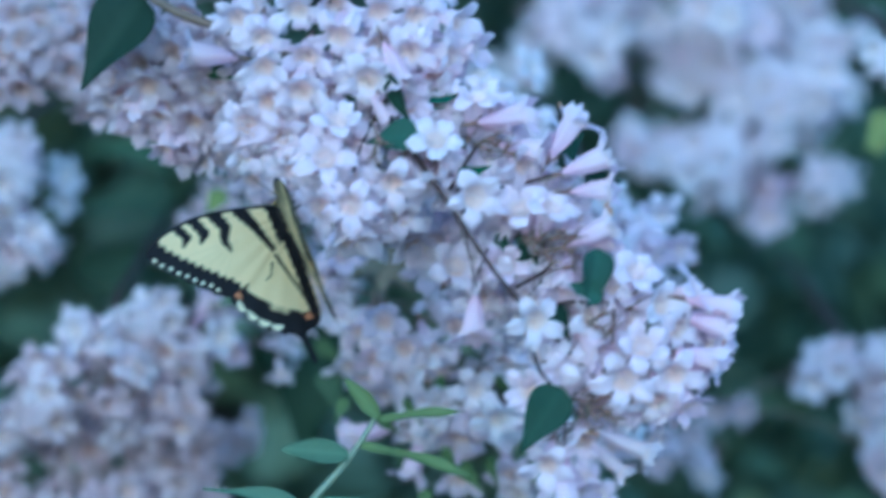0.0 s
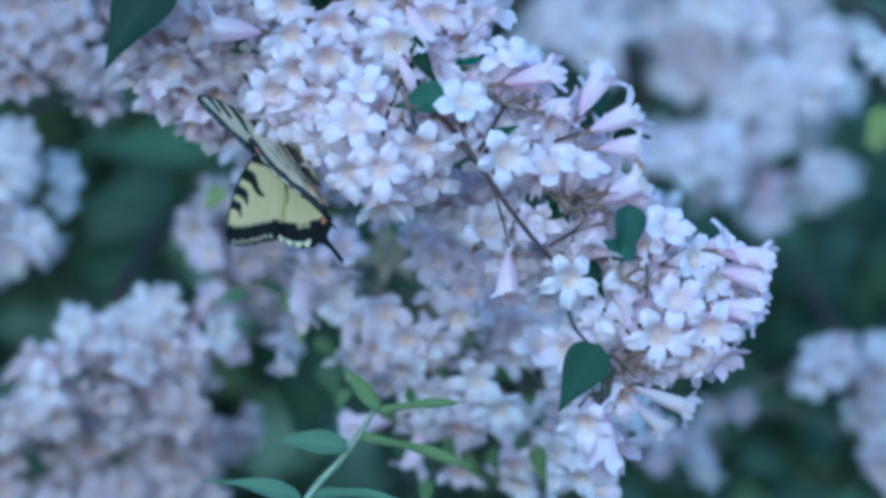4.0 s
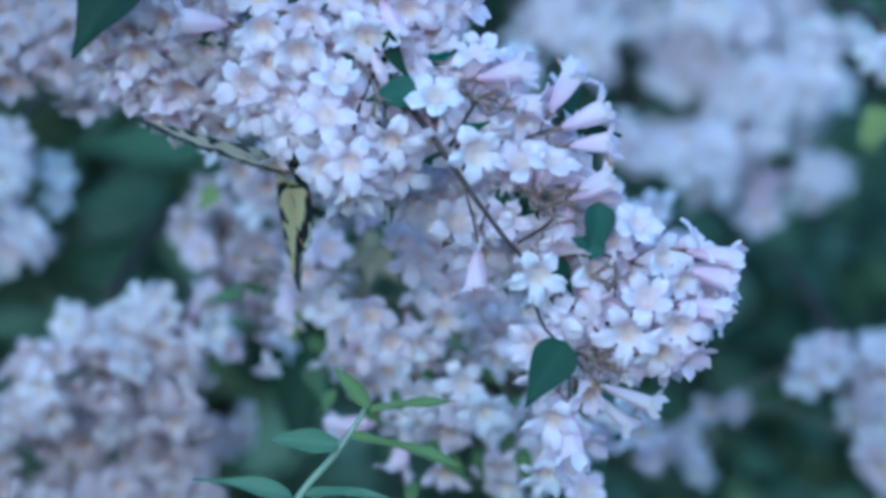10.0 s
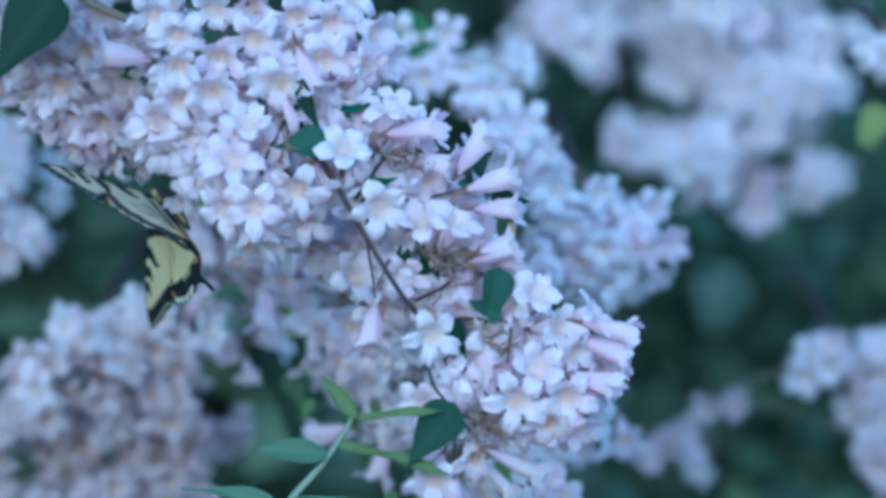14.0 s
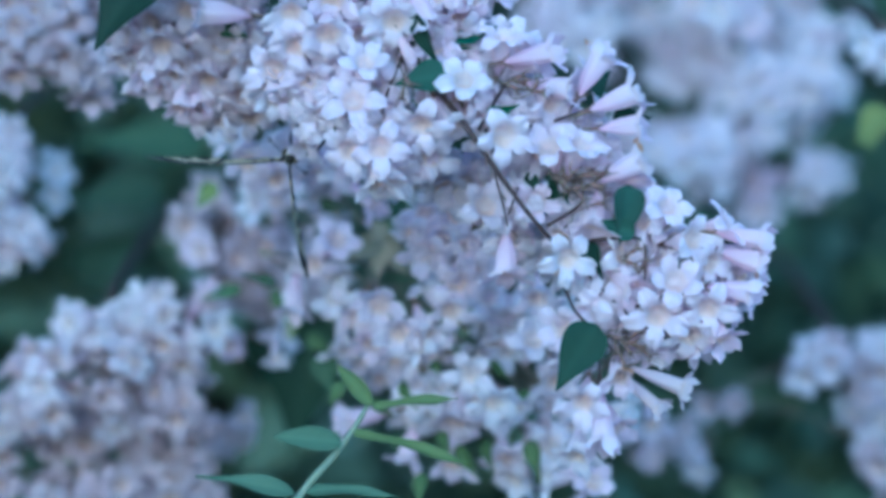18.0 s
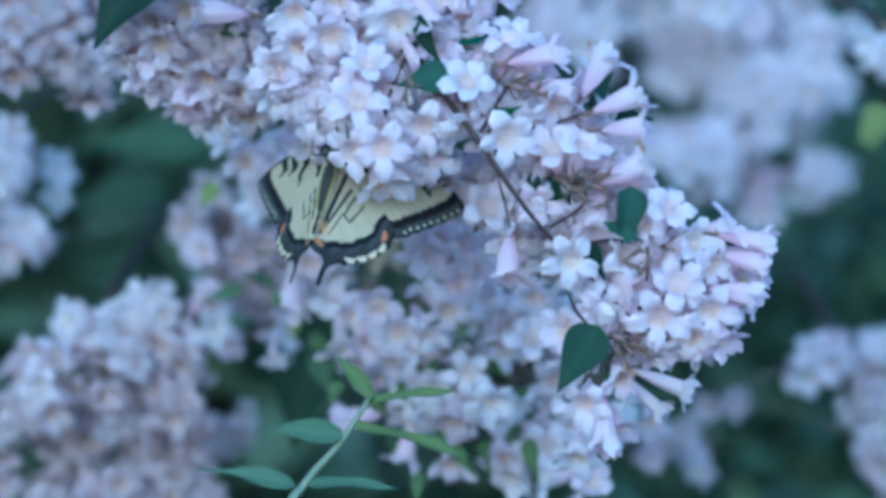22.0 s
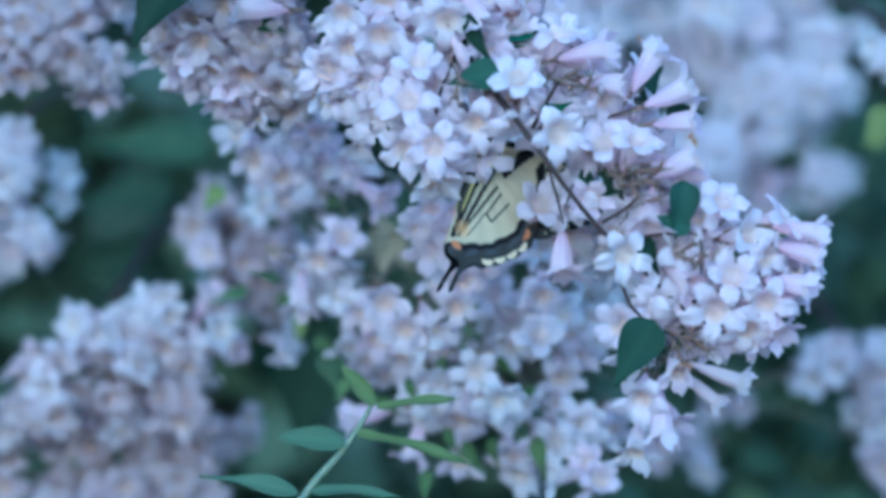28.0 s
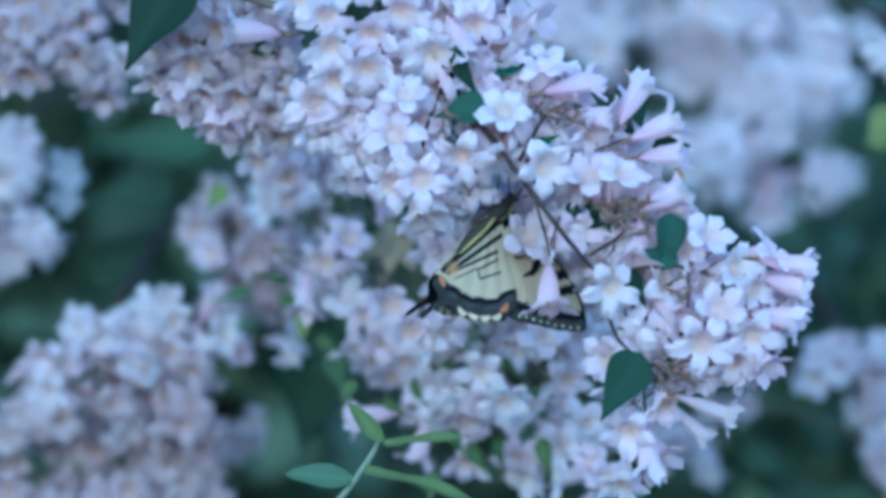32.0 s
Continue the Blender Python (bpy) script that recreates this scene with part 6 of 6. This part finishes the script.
    walk(fore_left, [
        (0, pose(0.00009, 0.00001, 0.00080, 9.3, 65.5, 10.3)), (0.5, pose(0.00008, 0.00001, 0.00077, 13.4, 70.8, 14.2)),
        (1, pose(0.00006, 0.00002, 0.00066, 32.9, 77.9, 33.5)), (1.5, pose(0.00002, 0.00000, 0.00084, 19.7, 80.8, 19.9)),
        (2, pose(0.00003, 0.00000, 0.00092, 4.1, 67.3, 4.5)), (2.5, pose(0.00000, 0.00001, 0.00075, 81.1, 85.2, 81.1)),
        (3, pose(0.00001, 0.00001, 0.00080, 50.5, 85.2, 50.6)), (3.5, pose(0.00058, 0.00007, 0.00068, 7.0, 28.3, 14.6)),
        (5.5, pose(0.00052, 0.00006, 0.00072, 6.2, 27.9, 13.0)), (6, pose(0.00000, 0.00000, 0.00100, 0.0, 2.0, 0.0)),
        (6.5, pose(-0.00001, 0.00000, 0.00100, -0.0, 2.0, -0.1)), (7, pose(0.00001, 0.00000, 0.00100, 0.0, 2.0, 0.2)),
        (7.5, pose(0.00001, 0.00000, 0.00100, 0.0, 2.0, 0.2)), (8, pose(-0.00001, 0.00000, 0.00102, -0.5, 50.4, -0.6)),
        (8.5, pose(0.00005, 0.00001, 0.00075, 21.8, 77.0, 22.3)), (9, pose(0.00043, 0.00003, 0.00094, 1.1, 7.3, 8.3)),
        (9.5, pose(0.00090, 0.00014, 0.00103, -0.5, -1.7, 17.5)), (10, pose(0.00027, 0.00002, 0.00086, 2.9, 26.5, 6.5)),
        (10.5, pose(0.00069, 0.00008, 0.00087, 2.5, 10.3, 13.7)), (11, pose(0.00054, 0.00006, 0.00071, 6.3, 27.8, 13.4)),
        (11.5, pose(0.00028, 0.00002, 0.00089, 2.2, 20.6, 6.2)), (12, pose(0.00044, 0.00005, 0.00064, 8.7, 38.4, 13.8)),
        (12.5, pose(0.00007, 0.00001, 0.00074, 19.6, 74.8, 20.2)), (13, pose(0.00061, 0.00010, 0.00052, 11.4, 36.5, 18.8)),
        (13.5, pose(0.00000, 0.00000, 0.00100, 0.1, 39.8, 0.1)), (14, pose(0.00029, 0.00002, 0.00082, 3.9, 31.2, 7.5)),
        (14.5, pose(0.00001, 0.00000, 0.00100, 0.1, 26.5, 0.1)), (16.5, pose(0.00000, 0.00000, 0.00098, 1.3, 75.7, 1.3)),
        (16.9, pose(-0.00014, 0.00002, 0.00128, -12.3, 85.7, -13.6)), (17, pose(-0.00014, 0.00002, 0.00128, -12.3, 63.7, -13.6)), (17.1, pose(-0.00014, 0.00002, 0.00128, -12.3, 41.7, -13.6)), (17.5, pose(-0.00014, 0.00001, 0.00114, -3.8, 45.6, -5.3)),
        (18, pose(-0.00075, 0.00016, 0.00160, -14.5, 36.5, -23.5)), (18.5, pose(0.00011, 0.00001, 0.00081, 6.9, 58.5, 8.0)),
        (19, pose(0.00015, 0.00001, 0.00081, 5.8, 51.3, 7.5)), (19.5, pose(0.00002, 0.00000, 0.00097, 1.1, 54.8, 1.4)),
        (19.9, pose(-0.00002, 0.00000, 0.00103, -1.2, 82.3, -1.3)), (20, pose(-0.00002, 0.00000, 0.00103, -1.2, 60.3, -1.3)), (20.1, pose(-0.00002, 0.00000, 0.00103, -1.2, 38.3, -1.3)), (20.5, pose(-0.00082, 0.00016, 0.00151, -11.4, 30.3, -21.8)),
        (21, pose(-0.00036, 0.00003, 0.00125, -5.8, 34.1, -10.2)), (21.5, pose(0.00010, 0.00000, 0.00096, 0.9, 24.0, 2.2)),
        (22, pose(0.00028, 0.00002, 0.00077, 5.6, 38.4, 8.9)), (22.5, pose(0.00028, 0.00002, 0.00083, 3.7, 30.6, 7.2)),
        (23, pose(0.00036, 0.00004, 0.00065, 9.1, 43.4, 13.2)), (23.5, pose(0.00040, 0.00004, 0.00074, 5.9, 32.4, 10.9)),
        (24, pose(0.00031, 0.00003, 0.00068, 8.8, 45.4, 12.3)), (24.5, pose(0.00019, 0.00001, 0.00086, 3.2, 36.1, 5.5)),
        (25, pose(-0.00002, 0.00000, 0.00102, -0.4, 40.9, -0.6)), (25.5, pose(0.00022, 0.00002, 0.00078, 5.9, 44.3, 8.4)),
        (27.5, pose(-0.00020, 0.00003, 0.00136, -13.4, 59.4, -15.5)), (28, pose(0.00025, 0.00005, 0.00053, 18.2, 60.0, 20.8)),
        (28.5, pose(0.00012, 0.00001, 0.00084, 5.1, 53.3, 6.3)), (29, pose(0.00018, 0.00003, 0.00060, 17.5, 64.0, 19.3)),
        (29.5, pose(0.00027, 0.00003, 0.00068, 9.4, 49.1, 12.3)), (30, pose(0.00023, 0.00003, 0.00065, 12.0, 56.1, 14.4)),
        (30.5, pose(0.00017, 0.00002, 0.00072, 10.1, 58.2, 11.8)), (31, pose(0.00027, 0.00005, 0.00054, 16.8, 57.8, 19.7)),
        (31.5, pose(0.00026, 0.00005, 0.00054, 17.2, 59.0, 19.9)), (32, pose(0.00028, 0.00006, 0.00050, 18.7, 58.8, 21.6)),
    ])
    walk(hind_left, [
        (0, pose(0.00000, 0.00000, 0.00100, 6.7, 65.7, 7.3)), (0.5, pose(0.00000, 0.00000, 0.00100, 8.8, 71.1, 9.3)),
        (1, pose(0.00000, 0.00000, 0.00100, 16.4, 79.5, 16.6)), (1.5, pose(0.00000, 0.00000, 0.00100, 18.9, 80.8, 19.1)),
        (2, pose(0.00000, 0.00000, 0.00100, 7.1, 67.2, 7.7)), (2.5, pose(0.00000, 0.00000, 0.00100, 76.1, 86.9, 76.1)),
        (3, pose(0.00000, 0.00000, 0.00100, 44.2, 85.7, 44.3)), (3.5, pose(0.00000, 0.00000, 0.00100, 1.7, 29.1, 3.4)),
        (5.5, pose(0.00000, 0.00000, 0.00100, 1.6, 28.5, 3.4)), (6, pose(0.00000, 0.00000, 0.00100, 0.1, 2.0, 3.0)),
        (6.5, pose(0.00000, 0.00000, 0.00100, 0.1, 2.0, 3.0)), (7, pose(0.00000, 0.00000, 0.00100, 0.1, 2.0, 3.0)),
        (7.5, pose(0.00000, 0.00000, 0.00100, 0.1, 2.0, 3.0)), (8, pose(0.00000, 0.00000, 0.00100, 3.6, 50.3, 4.7)),
        (8.5, pose(0.00000, 0.00000, 0.00100, 13.8, 77.6, 14.1)), (9, pose(0.00000, 0.00000, 0.00100, 0.4, 7.4, 3.0)),
        (9.5, pose(0.00000, 0.00000, 0.00100, -0.1, -1.8, 3.0)), (10, pose(0.00000, 0.00000, 0.00100, 1.5, 26.6, 3.4)),
        (10.5, pose(0.00000, 0.00000, 0.00100, 0.6, 10.6, 3.1)), (11, pose(0.00000, 0.00000, 0.00100, 1.6, 28.4, 3.4)),
        (11.5, pose(0.00000, 0.00000, 0.00100, 1.1, 20.7, 3.2)), (12, pose(0.00000, 0.00000, 0.00100, 2.4, 39.1, 3.9)),
        (12.5, pose(0.00000, 0.00000, 0.00100, 11.6, 75.4, 12.0)), (13, pose(0.00000, 0.00000, 0.00100, 2.3, 37.9, 3.8)),
        (13.5, pose(0.00000, 0.00000, 0.00100, 2.5, 39.7, 3.9)), (14, pose(0.00000, 0.00000, 0.00100, 1.8, 31.4, 3.5)),
        (14.5, pose(0.00000, 0.00000, 0.00100, 1.5, 26.5, 3.4)), (16.5, pose(0.00000, 0.00000, 0.00100, 11.6, 75.4, 12.0)),
        (16.9, pose(0.00000, 0.00000, 0.00100, 6.2, 84.1, 6.9)), (17, pose(0.00000, 0.00000, 0.00100, 6.2, 64.1, 6.9)), (17.1, pose(0.00000, 0.00000, 0.00100, 6.2, 44.1, 6.9)), (17.5, pose(0.00000, 0.00000, 0.00100, 3.1, 45.6, 4.3)),
        (18, pose(0.00000, 0.00000, 0.00100, 2.4, 38.8, 3.9)), (18.5, pose(0.00000, 0.00000, 0.00100, 4.9, 58.6, 5.8)),
        (19, pose(0.00000, 0.00000, 0.00100, 3.8, 51.5, 4.8)), (19.5, pose(0.00000, 0.00000, 0.00100, 13.8, 53.6, 17.0)),
        (19.9, pose(0.00000, 0.00000, 0.00100, 16.9, 76.8, 19.6)), (20, pose(0.00000, 0.00000, 0.00100, 16.9, 58.8, 19.6)), (20.1, pose(0.00000, 0.00000, 0.00100, 16.9, 40.8, 19.6)), (20.5, pose(0.00000, 0.00000, 0.00100, 6.2, 31.6, 11.8)),
        (21, pose(0.00000, 0.00000, 0.00100, 6.8, 33.9, 12.1)), (21.5, pose(0.00000, 0.00000, 0.00100, 4.4, 23.6, 10.9)),
        (22, pose(0.00000, 0.00000, 0.00100, 7.9, 38.0, 12.7)), (22.5, pose(0.00000, 0.00000, 0.00100, 5.9, 30.3, 11.6)),
        (23, pose(0.00000, 0.00000, 0.00100, 9.6, 43.3, 13.8)), (23.5, pose(0.00000, 0.00000, 0.00100, 6.4, 32.3, 11.9)),
        (24, pose(0.00000, 0.00000, 0.00100, 10.2, 45.2, 14.3)), (24.5, pose(0.00000, 0.00000, 0.00100, 7.3, 35.6, 12.3)),
        (25, pose(0.00000, 0.00000, 0.00100, 8.5, 40.1, 13.1)), (25.5, pose(0.00000, 0.00000, 0.00100, 9.7, 43.7, 13.9)),
        (27.5, pose(0.00000, 0.00000, 0.00100, 16.9, 58.8, 19.6)), (28, pose(0.00000, 0.00000, 0.00100, 17.9, 60.1, 20.4)),
        (28.5, pose(0.00000, 0.00000, 0.00100, 13.2, 52.4, 16.5)), (29, pose(0.00000, 0.00000, 0.00100, 20.7, 63.4, 22.9)),
        (29.5, pose(0.00000, 0.00000, 0.00100, 11.6, 48.8, 15.3)), (30, pose(0.00000, 0.00000, 0.00100, 14.9, 55.6, 17.9)),
        (30.5, pose(0.00000, 0.00000, 0.00100, 16.0, 57.4, 18.8)), (31, pose(0.00000, 0.00000, 0.00100, 16.3, 57.9, 19.1)),
        (31.5, pose(0.00000, 0.00000, 0.00100, 17.1, 59.0, 19.7)), (32, pose(0.00000, 0.00000, 0.00100, 17.1, 59.1, 19.7)),
    ])
    walk(fore_right, [
        (0, pose(0.00000, 0.00000, 0.00100, -0.0, -39.2, 0.0)), (0.5, pose(0.00003, 0.00000, 0.00102, -0.6, -40.3, 1.0)),
        (1, pose(0.00011, 0.00000, 0.00110, -2.7, -43.4, 4.0)), (1.5, pose(0.00002, 0.00000, 0.00102, -0.5, -38.8, 0.8)),
        (2, pose(-0.00042, 0.00004, 0.00070, 7.0, -35.1, -12.0)), (2.5, pose(-0.00024, 0.00001, 0.00086, 3.0, -29.5, -6.1)),
        (3, pose(-0.00039, 0.00003, 0.00080, 4.2, -26.5, -9.4)), (3.5, pose(-0.00069, 0.00011, 0.00057, 9.6, -30.7, -18.3)),
        (5.5, pose(-0.00045, 0.00005, 0.00069, 7.1, -33.6, -12.7)), (6, pose(0.00000, 0.00000, 0.00100, 0.0, -3.0, 0.0)),
        (6.5, pose(-0.00019, 0.00002, 0.00070, 10.5, -56.9, -12.5)), (7, pose(-0.00022, 0.00001, 0.00090, 2.0, -23.9, -5.0)),
        (7.5, pose(-0.00010, 0.00000, 0.00096, 0.8, -21.6, -2.2)), (8, pose(-0.00019, 0.00001, 0.00090, 2.2, -27.3, -4.7)),
        (8.5, pose(0.00007, 0.00005, 0.00154, -56.2, -77.5, 56.9)), (9, pose(-0.00083, 0.00016, 0.00050, 10.9, -29.0, -21.7)),
        (9.5, pose(-0.00095, 0.00018, 0.00064, 7.3, -19.6, -21.0)), (10, pose(0.00009, 0.00000, 0.00107, -1.7, -38.8, 2.8)),
        (10.5, pose(-0.00090, 0.00017, 0.00056, 9.2, -24.4, -21.4)), (11, pose(-0.00080, 0.00013, 0.00066, 6.9, -21.8, -18.1)),
        (11.5, pose(-0.00086, 0.00015, 0.00064, 7.4, -21.5, -19.5)), (12, pose(-0.00090, 0.00015, 0.00072, 5.6, -16.5, -19.1)),
        (12.5, pose(0.00063, 0.00014, 0.00165, -17.4, -43.4, 24.5)), (13, pose(-0.00096, 0.00016, 0.00081, 3.8, -10.8, -19.4)),
        (13.5, pose(0.00058, 0.00016, 0.00178, -23.5, -49.5, 29.7)), (14, pose(-0.00086, 0.00018, 0.00045, 12.3, -30.6, -23.2)),
        (14.5, pose(-0.00073, 0.00011, 0.00063, 7.8, -25.5, -17.6)), (16.5, pose(0.00005, 0.00000, 0.00112, -5.3, -64.9, 5.8)),
        (16.9, pose(0.00020, 0.00003, 0.00137, -14.6, -82.9, 16.6)), (17, pose(0.00020, 0.00003, 0.00137, -14.6, -60.9, 16.6)), (17.1, pose(0.00020, 0.00003, 0.00137, -14.6, -38.9, 16.6)), (17.5, pose(-0.00009, 0.00000, 0.00094, 1.5, -35.4, -2.6)),
        (18, pose(-0.00002, 0.00000, 0.00098, 0.5, -43.4, -0.7)), (18.5, pose(-0.00003, 0.00000, 0.00099, 0.2, -17.9, -0.7)),
        (19, pose(-0.00002, 0.00000, 0.00100, 0.0, -6.1, -0.3)), (19.5, pose(0.00026, 0.00001, 0.00107, -1.5, -15.9, 5.3)),
        (20, pose(0.00000, 0.00000, 0.00100, 108.1, -90.0, -108.1)), (20.5, pose(0.00030, 0.00003, 0.00129, -7.8, -43.9, 11.1)),
        (21, pose(0.00065, 0.00011, 0.00146, -10.8, -34.0, 18.8)), (21.5, pose(-0.00001, 0.00000, 0.00098, 0.5, -47.7, -0.6)),
        (22, pose(-0.00009, 0.00000, 0.00091, 2.6, -46.7, -3.5)), (22.5, pose(0.00001, 0.00000, 0.00101, -0.4, -57.2, 0.5)),
        (23, pose(-0.00005, 0.00000, 0.00095, 1.5, -47.6, -2.1)), (23.5, pose(-0.00006, 0.00000, 0.00096, 1.0, -35.4, -1.8)),
        (24, pose(-0.00012, 0.00001, 0.00085, 4.4, -50.2, -5.7)), (24.5, pose(-0.00006, 0.00000, 0.00091, 3.2, -57.4, -3.8)),
        (25, pose(-0.00013, 0.00000, 0.00092, 1.7, -29.4, -3.4)), (25.5, pose(0.00025, 0.00002, 0.00120, -4.8, -38.1, 7.8)),
        (27.5, pose(-0.00001, 0.00000, 0.00096, 5.5, -82.1, -5.5)), (28, pose(0.00000, 0.00000, 0.00101, -2.4, -84.4, 2.4)),
        (28.5, pose(-0.00000, 0.00000, 0.00098, 2.2, -82.4, -2.3)), (29, pose(0.00000, 0.00000, 0.00100, -0.0, -84.1, 0.0)),
        (29.5, pose(0.00000, 0.00000, 0.00101, -0.9, -83.1, 0.9)), (30, pose(0.00000, 0.00000, 0.00102, -3.2, -83.8, 3.2)),
        (30.5, pose(0.00000, 0.00000, 0.00101, -2.3, -83.4, 2.3)), (31, pose(-0.00000, 0.00000, 0.00100, 0.2, -84.1, -0.2)),
        (31.5, pose(0.00000, 0.00000, 0.00103, -4.6, -83.5, 4.7)), (32, pose(0.00001, 0.00000, 0.00107, -10.8, -82.8, 10.9)),
    ])
    walk(hind_right, [
        (0, pose(0.00000, 0.00000, 0.00100, 2.4, -39.1, -3.9)), (0.5, pose(0.00000, 0.00000, 0.00100, 2.5, -40.2, -3.9)),
        (1, pose(0.00000, 0.00000, 0.00100, 2.8, -43.4, -4.1)), (1.5, pose(0.00000, 0.00000, 0.00100, 2.4, -38.8, -3.8)),
        (2, pose(0.00000, 0.00000, 0.00100, 2.2, -35.7, -3.7)), (2.5, pose(0.00000, 0.00000, 0.00100, 1.7, -29.6, -3.5)),
        (3, pose(0.00000, 0.00000, 0.00100, 1.5, -26.8, -3.4)), (3.5, pose(0.00000, 0.00000, 0.00100, 1.9, -31.9, -3.5)),
        (5.5, pose(0.00000, 0.00000, 0.00100, 2.0, -34.2, -3.6)), (6, pose(0.00000, 0.00000, 0.00100, 0.2, -3.0, -3.0)),
        (6.5, pose(0.00000, 0.00000, 0.00100, 4.7, -57.4, -5.6)), (7, pose(0.00000, 0.00000, 0.00100, 1.3, -24.0, -3.3)),
        (7.5, pose(0.00000, 0.00000, 0.00100, 1.2, -21.6, -3.2)), (8, pose(0.00000, 0.00000, 0.00100, 1.6, -27.4, -3.4)),
        (8.5, pose(0.00000, 0.00000, 0.00100, 23.4, -82.5, -23.6)), (9, pose(0.00000, 0.00000, 0.00100, 1.8, -30.8, -3.5)),
        (9.5, pose(0.00000, 0.00000, 0.00100, 1.1, -20.8, -3.2)), (10, pose(0.00000, 0.00000, 0.00100, 2.4, -38.8, -3.8)),
        (10.5, pose(0.00000, 0.00000, 0.00100, 1.5, -26.0, -3.3)), (11, pose(0.00000, 0.00000, 0.00100, 1.3, -22.8, -3.3)),
        (11.5, pose(0.00000, 0.00000, 0.00100, 1.3, -22.6, -3.3)), (12, pose(0.00000, 0.00000, 0.00100, 0.9, -17.4, -3.1)),
        (12.5, pose(0.00000, 0.00000, 0.00100, 3.1, -46.0, -4.3)), (13, pose(0.00000, 0.00000, 0.00100, 0.6, -11.4, -3.1)),
        (13.5, pose(0.00000, 0.00000, 0.00100, 4.0, -53.3, -5.0)), (14, pose(0.00000, 0.00000, 0.00100, 1.9, -32.7, -3.6)),
        (14.5, pose(0.00000, 0.00000, 0.00100, 1.5, -26.6, -3.4)), (16.5, pose(0.00000, 0.00000, 0.00100, 6.4, -64.9, -7.1)),
        (16.9, pose(0.00000, 0.00000, 0.00100, 5.6, -81.8, -6.3)), (17, pose(0.00000, 0.00000, 0.00100, 5.6, -61.8, -6.3)), (17.1, pose(0.00000, 0.00000, 0.00100, 5.6, -41.8, -6.3)), (17.5, pose(0.00000, 0.00000, 0.00100, 2.1, -35.3, -3.7)),
        (18, pose(0.00000, 0.00000, 0.00100, 2.8, -43.3, -4.1)), (18.5, pose(0.00000, 0.00000, 0.00100, 1.0, -17.9, -3.2)),
        (19, pose(0.00000, 0.00000, 0.00100, 0.3, -6.0, -3.0)), (19.5, pose(0.00000, 0.00000, 0.00100, 2.9, -15.8, -10.4)),
        (20, pose(0.00000, 0.00000, 0.00100, 90.1, -80.0, -90.1)), (20.5, pose(0.00000, 0.00000, 0.00100, 9.7, -43.6, -13.9)),
        (21, pose(0.00000, 0.00000, 0.00100, 7.1, -34.9, -12.2)), (21.5, pose(0.00000, 0.00000, 0.00100, 10.8, -46.7, -14.7)),
        (22, pose(0.00000, 0.00000, 0.00100, 10.5, -45.8, -14.4)), (22.5, pose(0.00000, 0.00000, 0.00100, 15.1, -55.9, -18.0)),
        (23, pose(0.00000, 0.00000, 0.00100, 10.8, -46.7, -14.7)), (23.5, pose(0.00000, 0.00000, 0.00100, 7.0, -34.8, -12.2)),
        (24, pose(0.00000, 0.00000, 0.00100, 11.8, -49.3, -15.5)), (24.5, pose(0.00000, 0.00000, 0.00100, 15.2, -56.1, -18.1)),
        (25, pose(0.00000, 0.00000, 0.00100, 5.6, -28.9, -11.4)), (25.5, pose(0.00000, 0.00000, 0.00100, 7.8, -37.6, -12.7)),
        (27.5, pose(0.00000, 0.00000, 0.00100, 51.4, -77.3, -52.1)), (28, pose(0.00000, 0.00000, 0.00100, 60.7, -78.6, -61.2)),
        (28.5, pose(0.00000, 0.00000, 0.00100, 52.5, -77.5, -53.2)), (29, pose(0.00000, 0.00000, 0.00100, 59.1, -78.4, -59.7)),
        (29.5, pose(0.00000, 0.00000, 0.00100, 55.2, -77.9, -55.8)), (30, pose(0.00000, 0.00000, 0.00100, 58.0, -78.3, -58.6)),
        (30.5, pose(0.00000, 0.00000, 0.00100, 56.3, -78.0, -56.9)), (31, pose(0.00000, 0.00000, 0.00100, 59.2, -78.4, -59.7)),
        (31.5, pose(0.00000, 0.00000, 0.00100, 57.0, -78.1, -57.5)), (32, pose(0.00000, 0.00000, 0.00100, 54.5, -77.8, -55.2)),
    ])


motions()
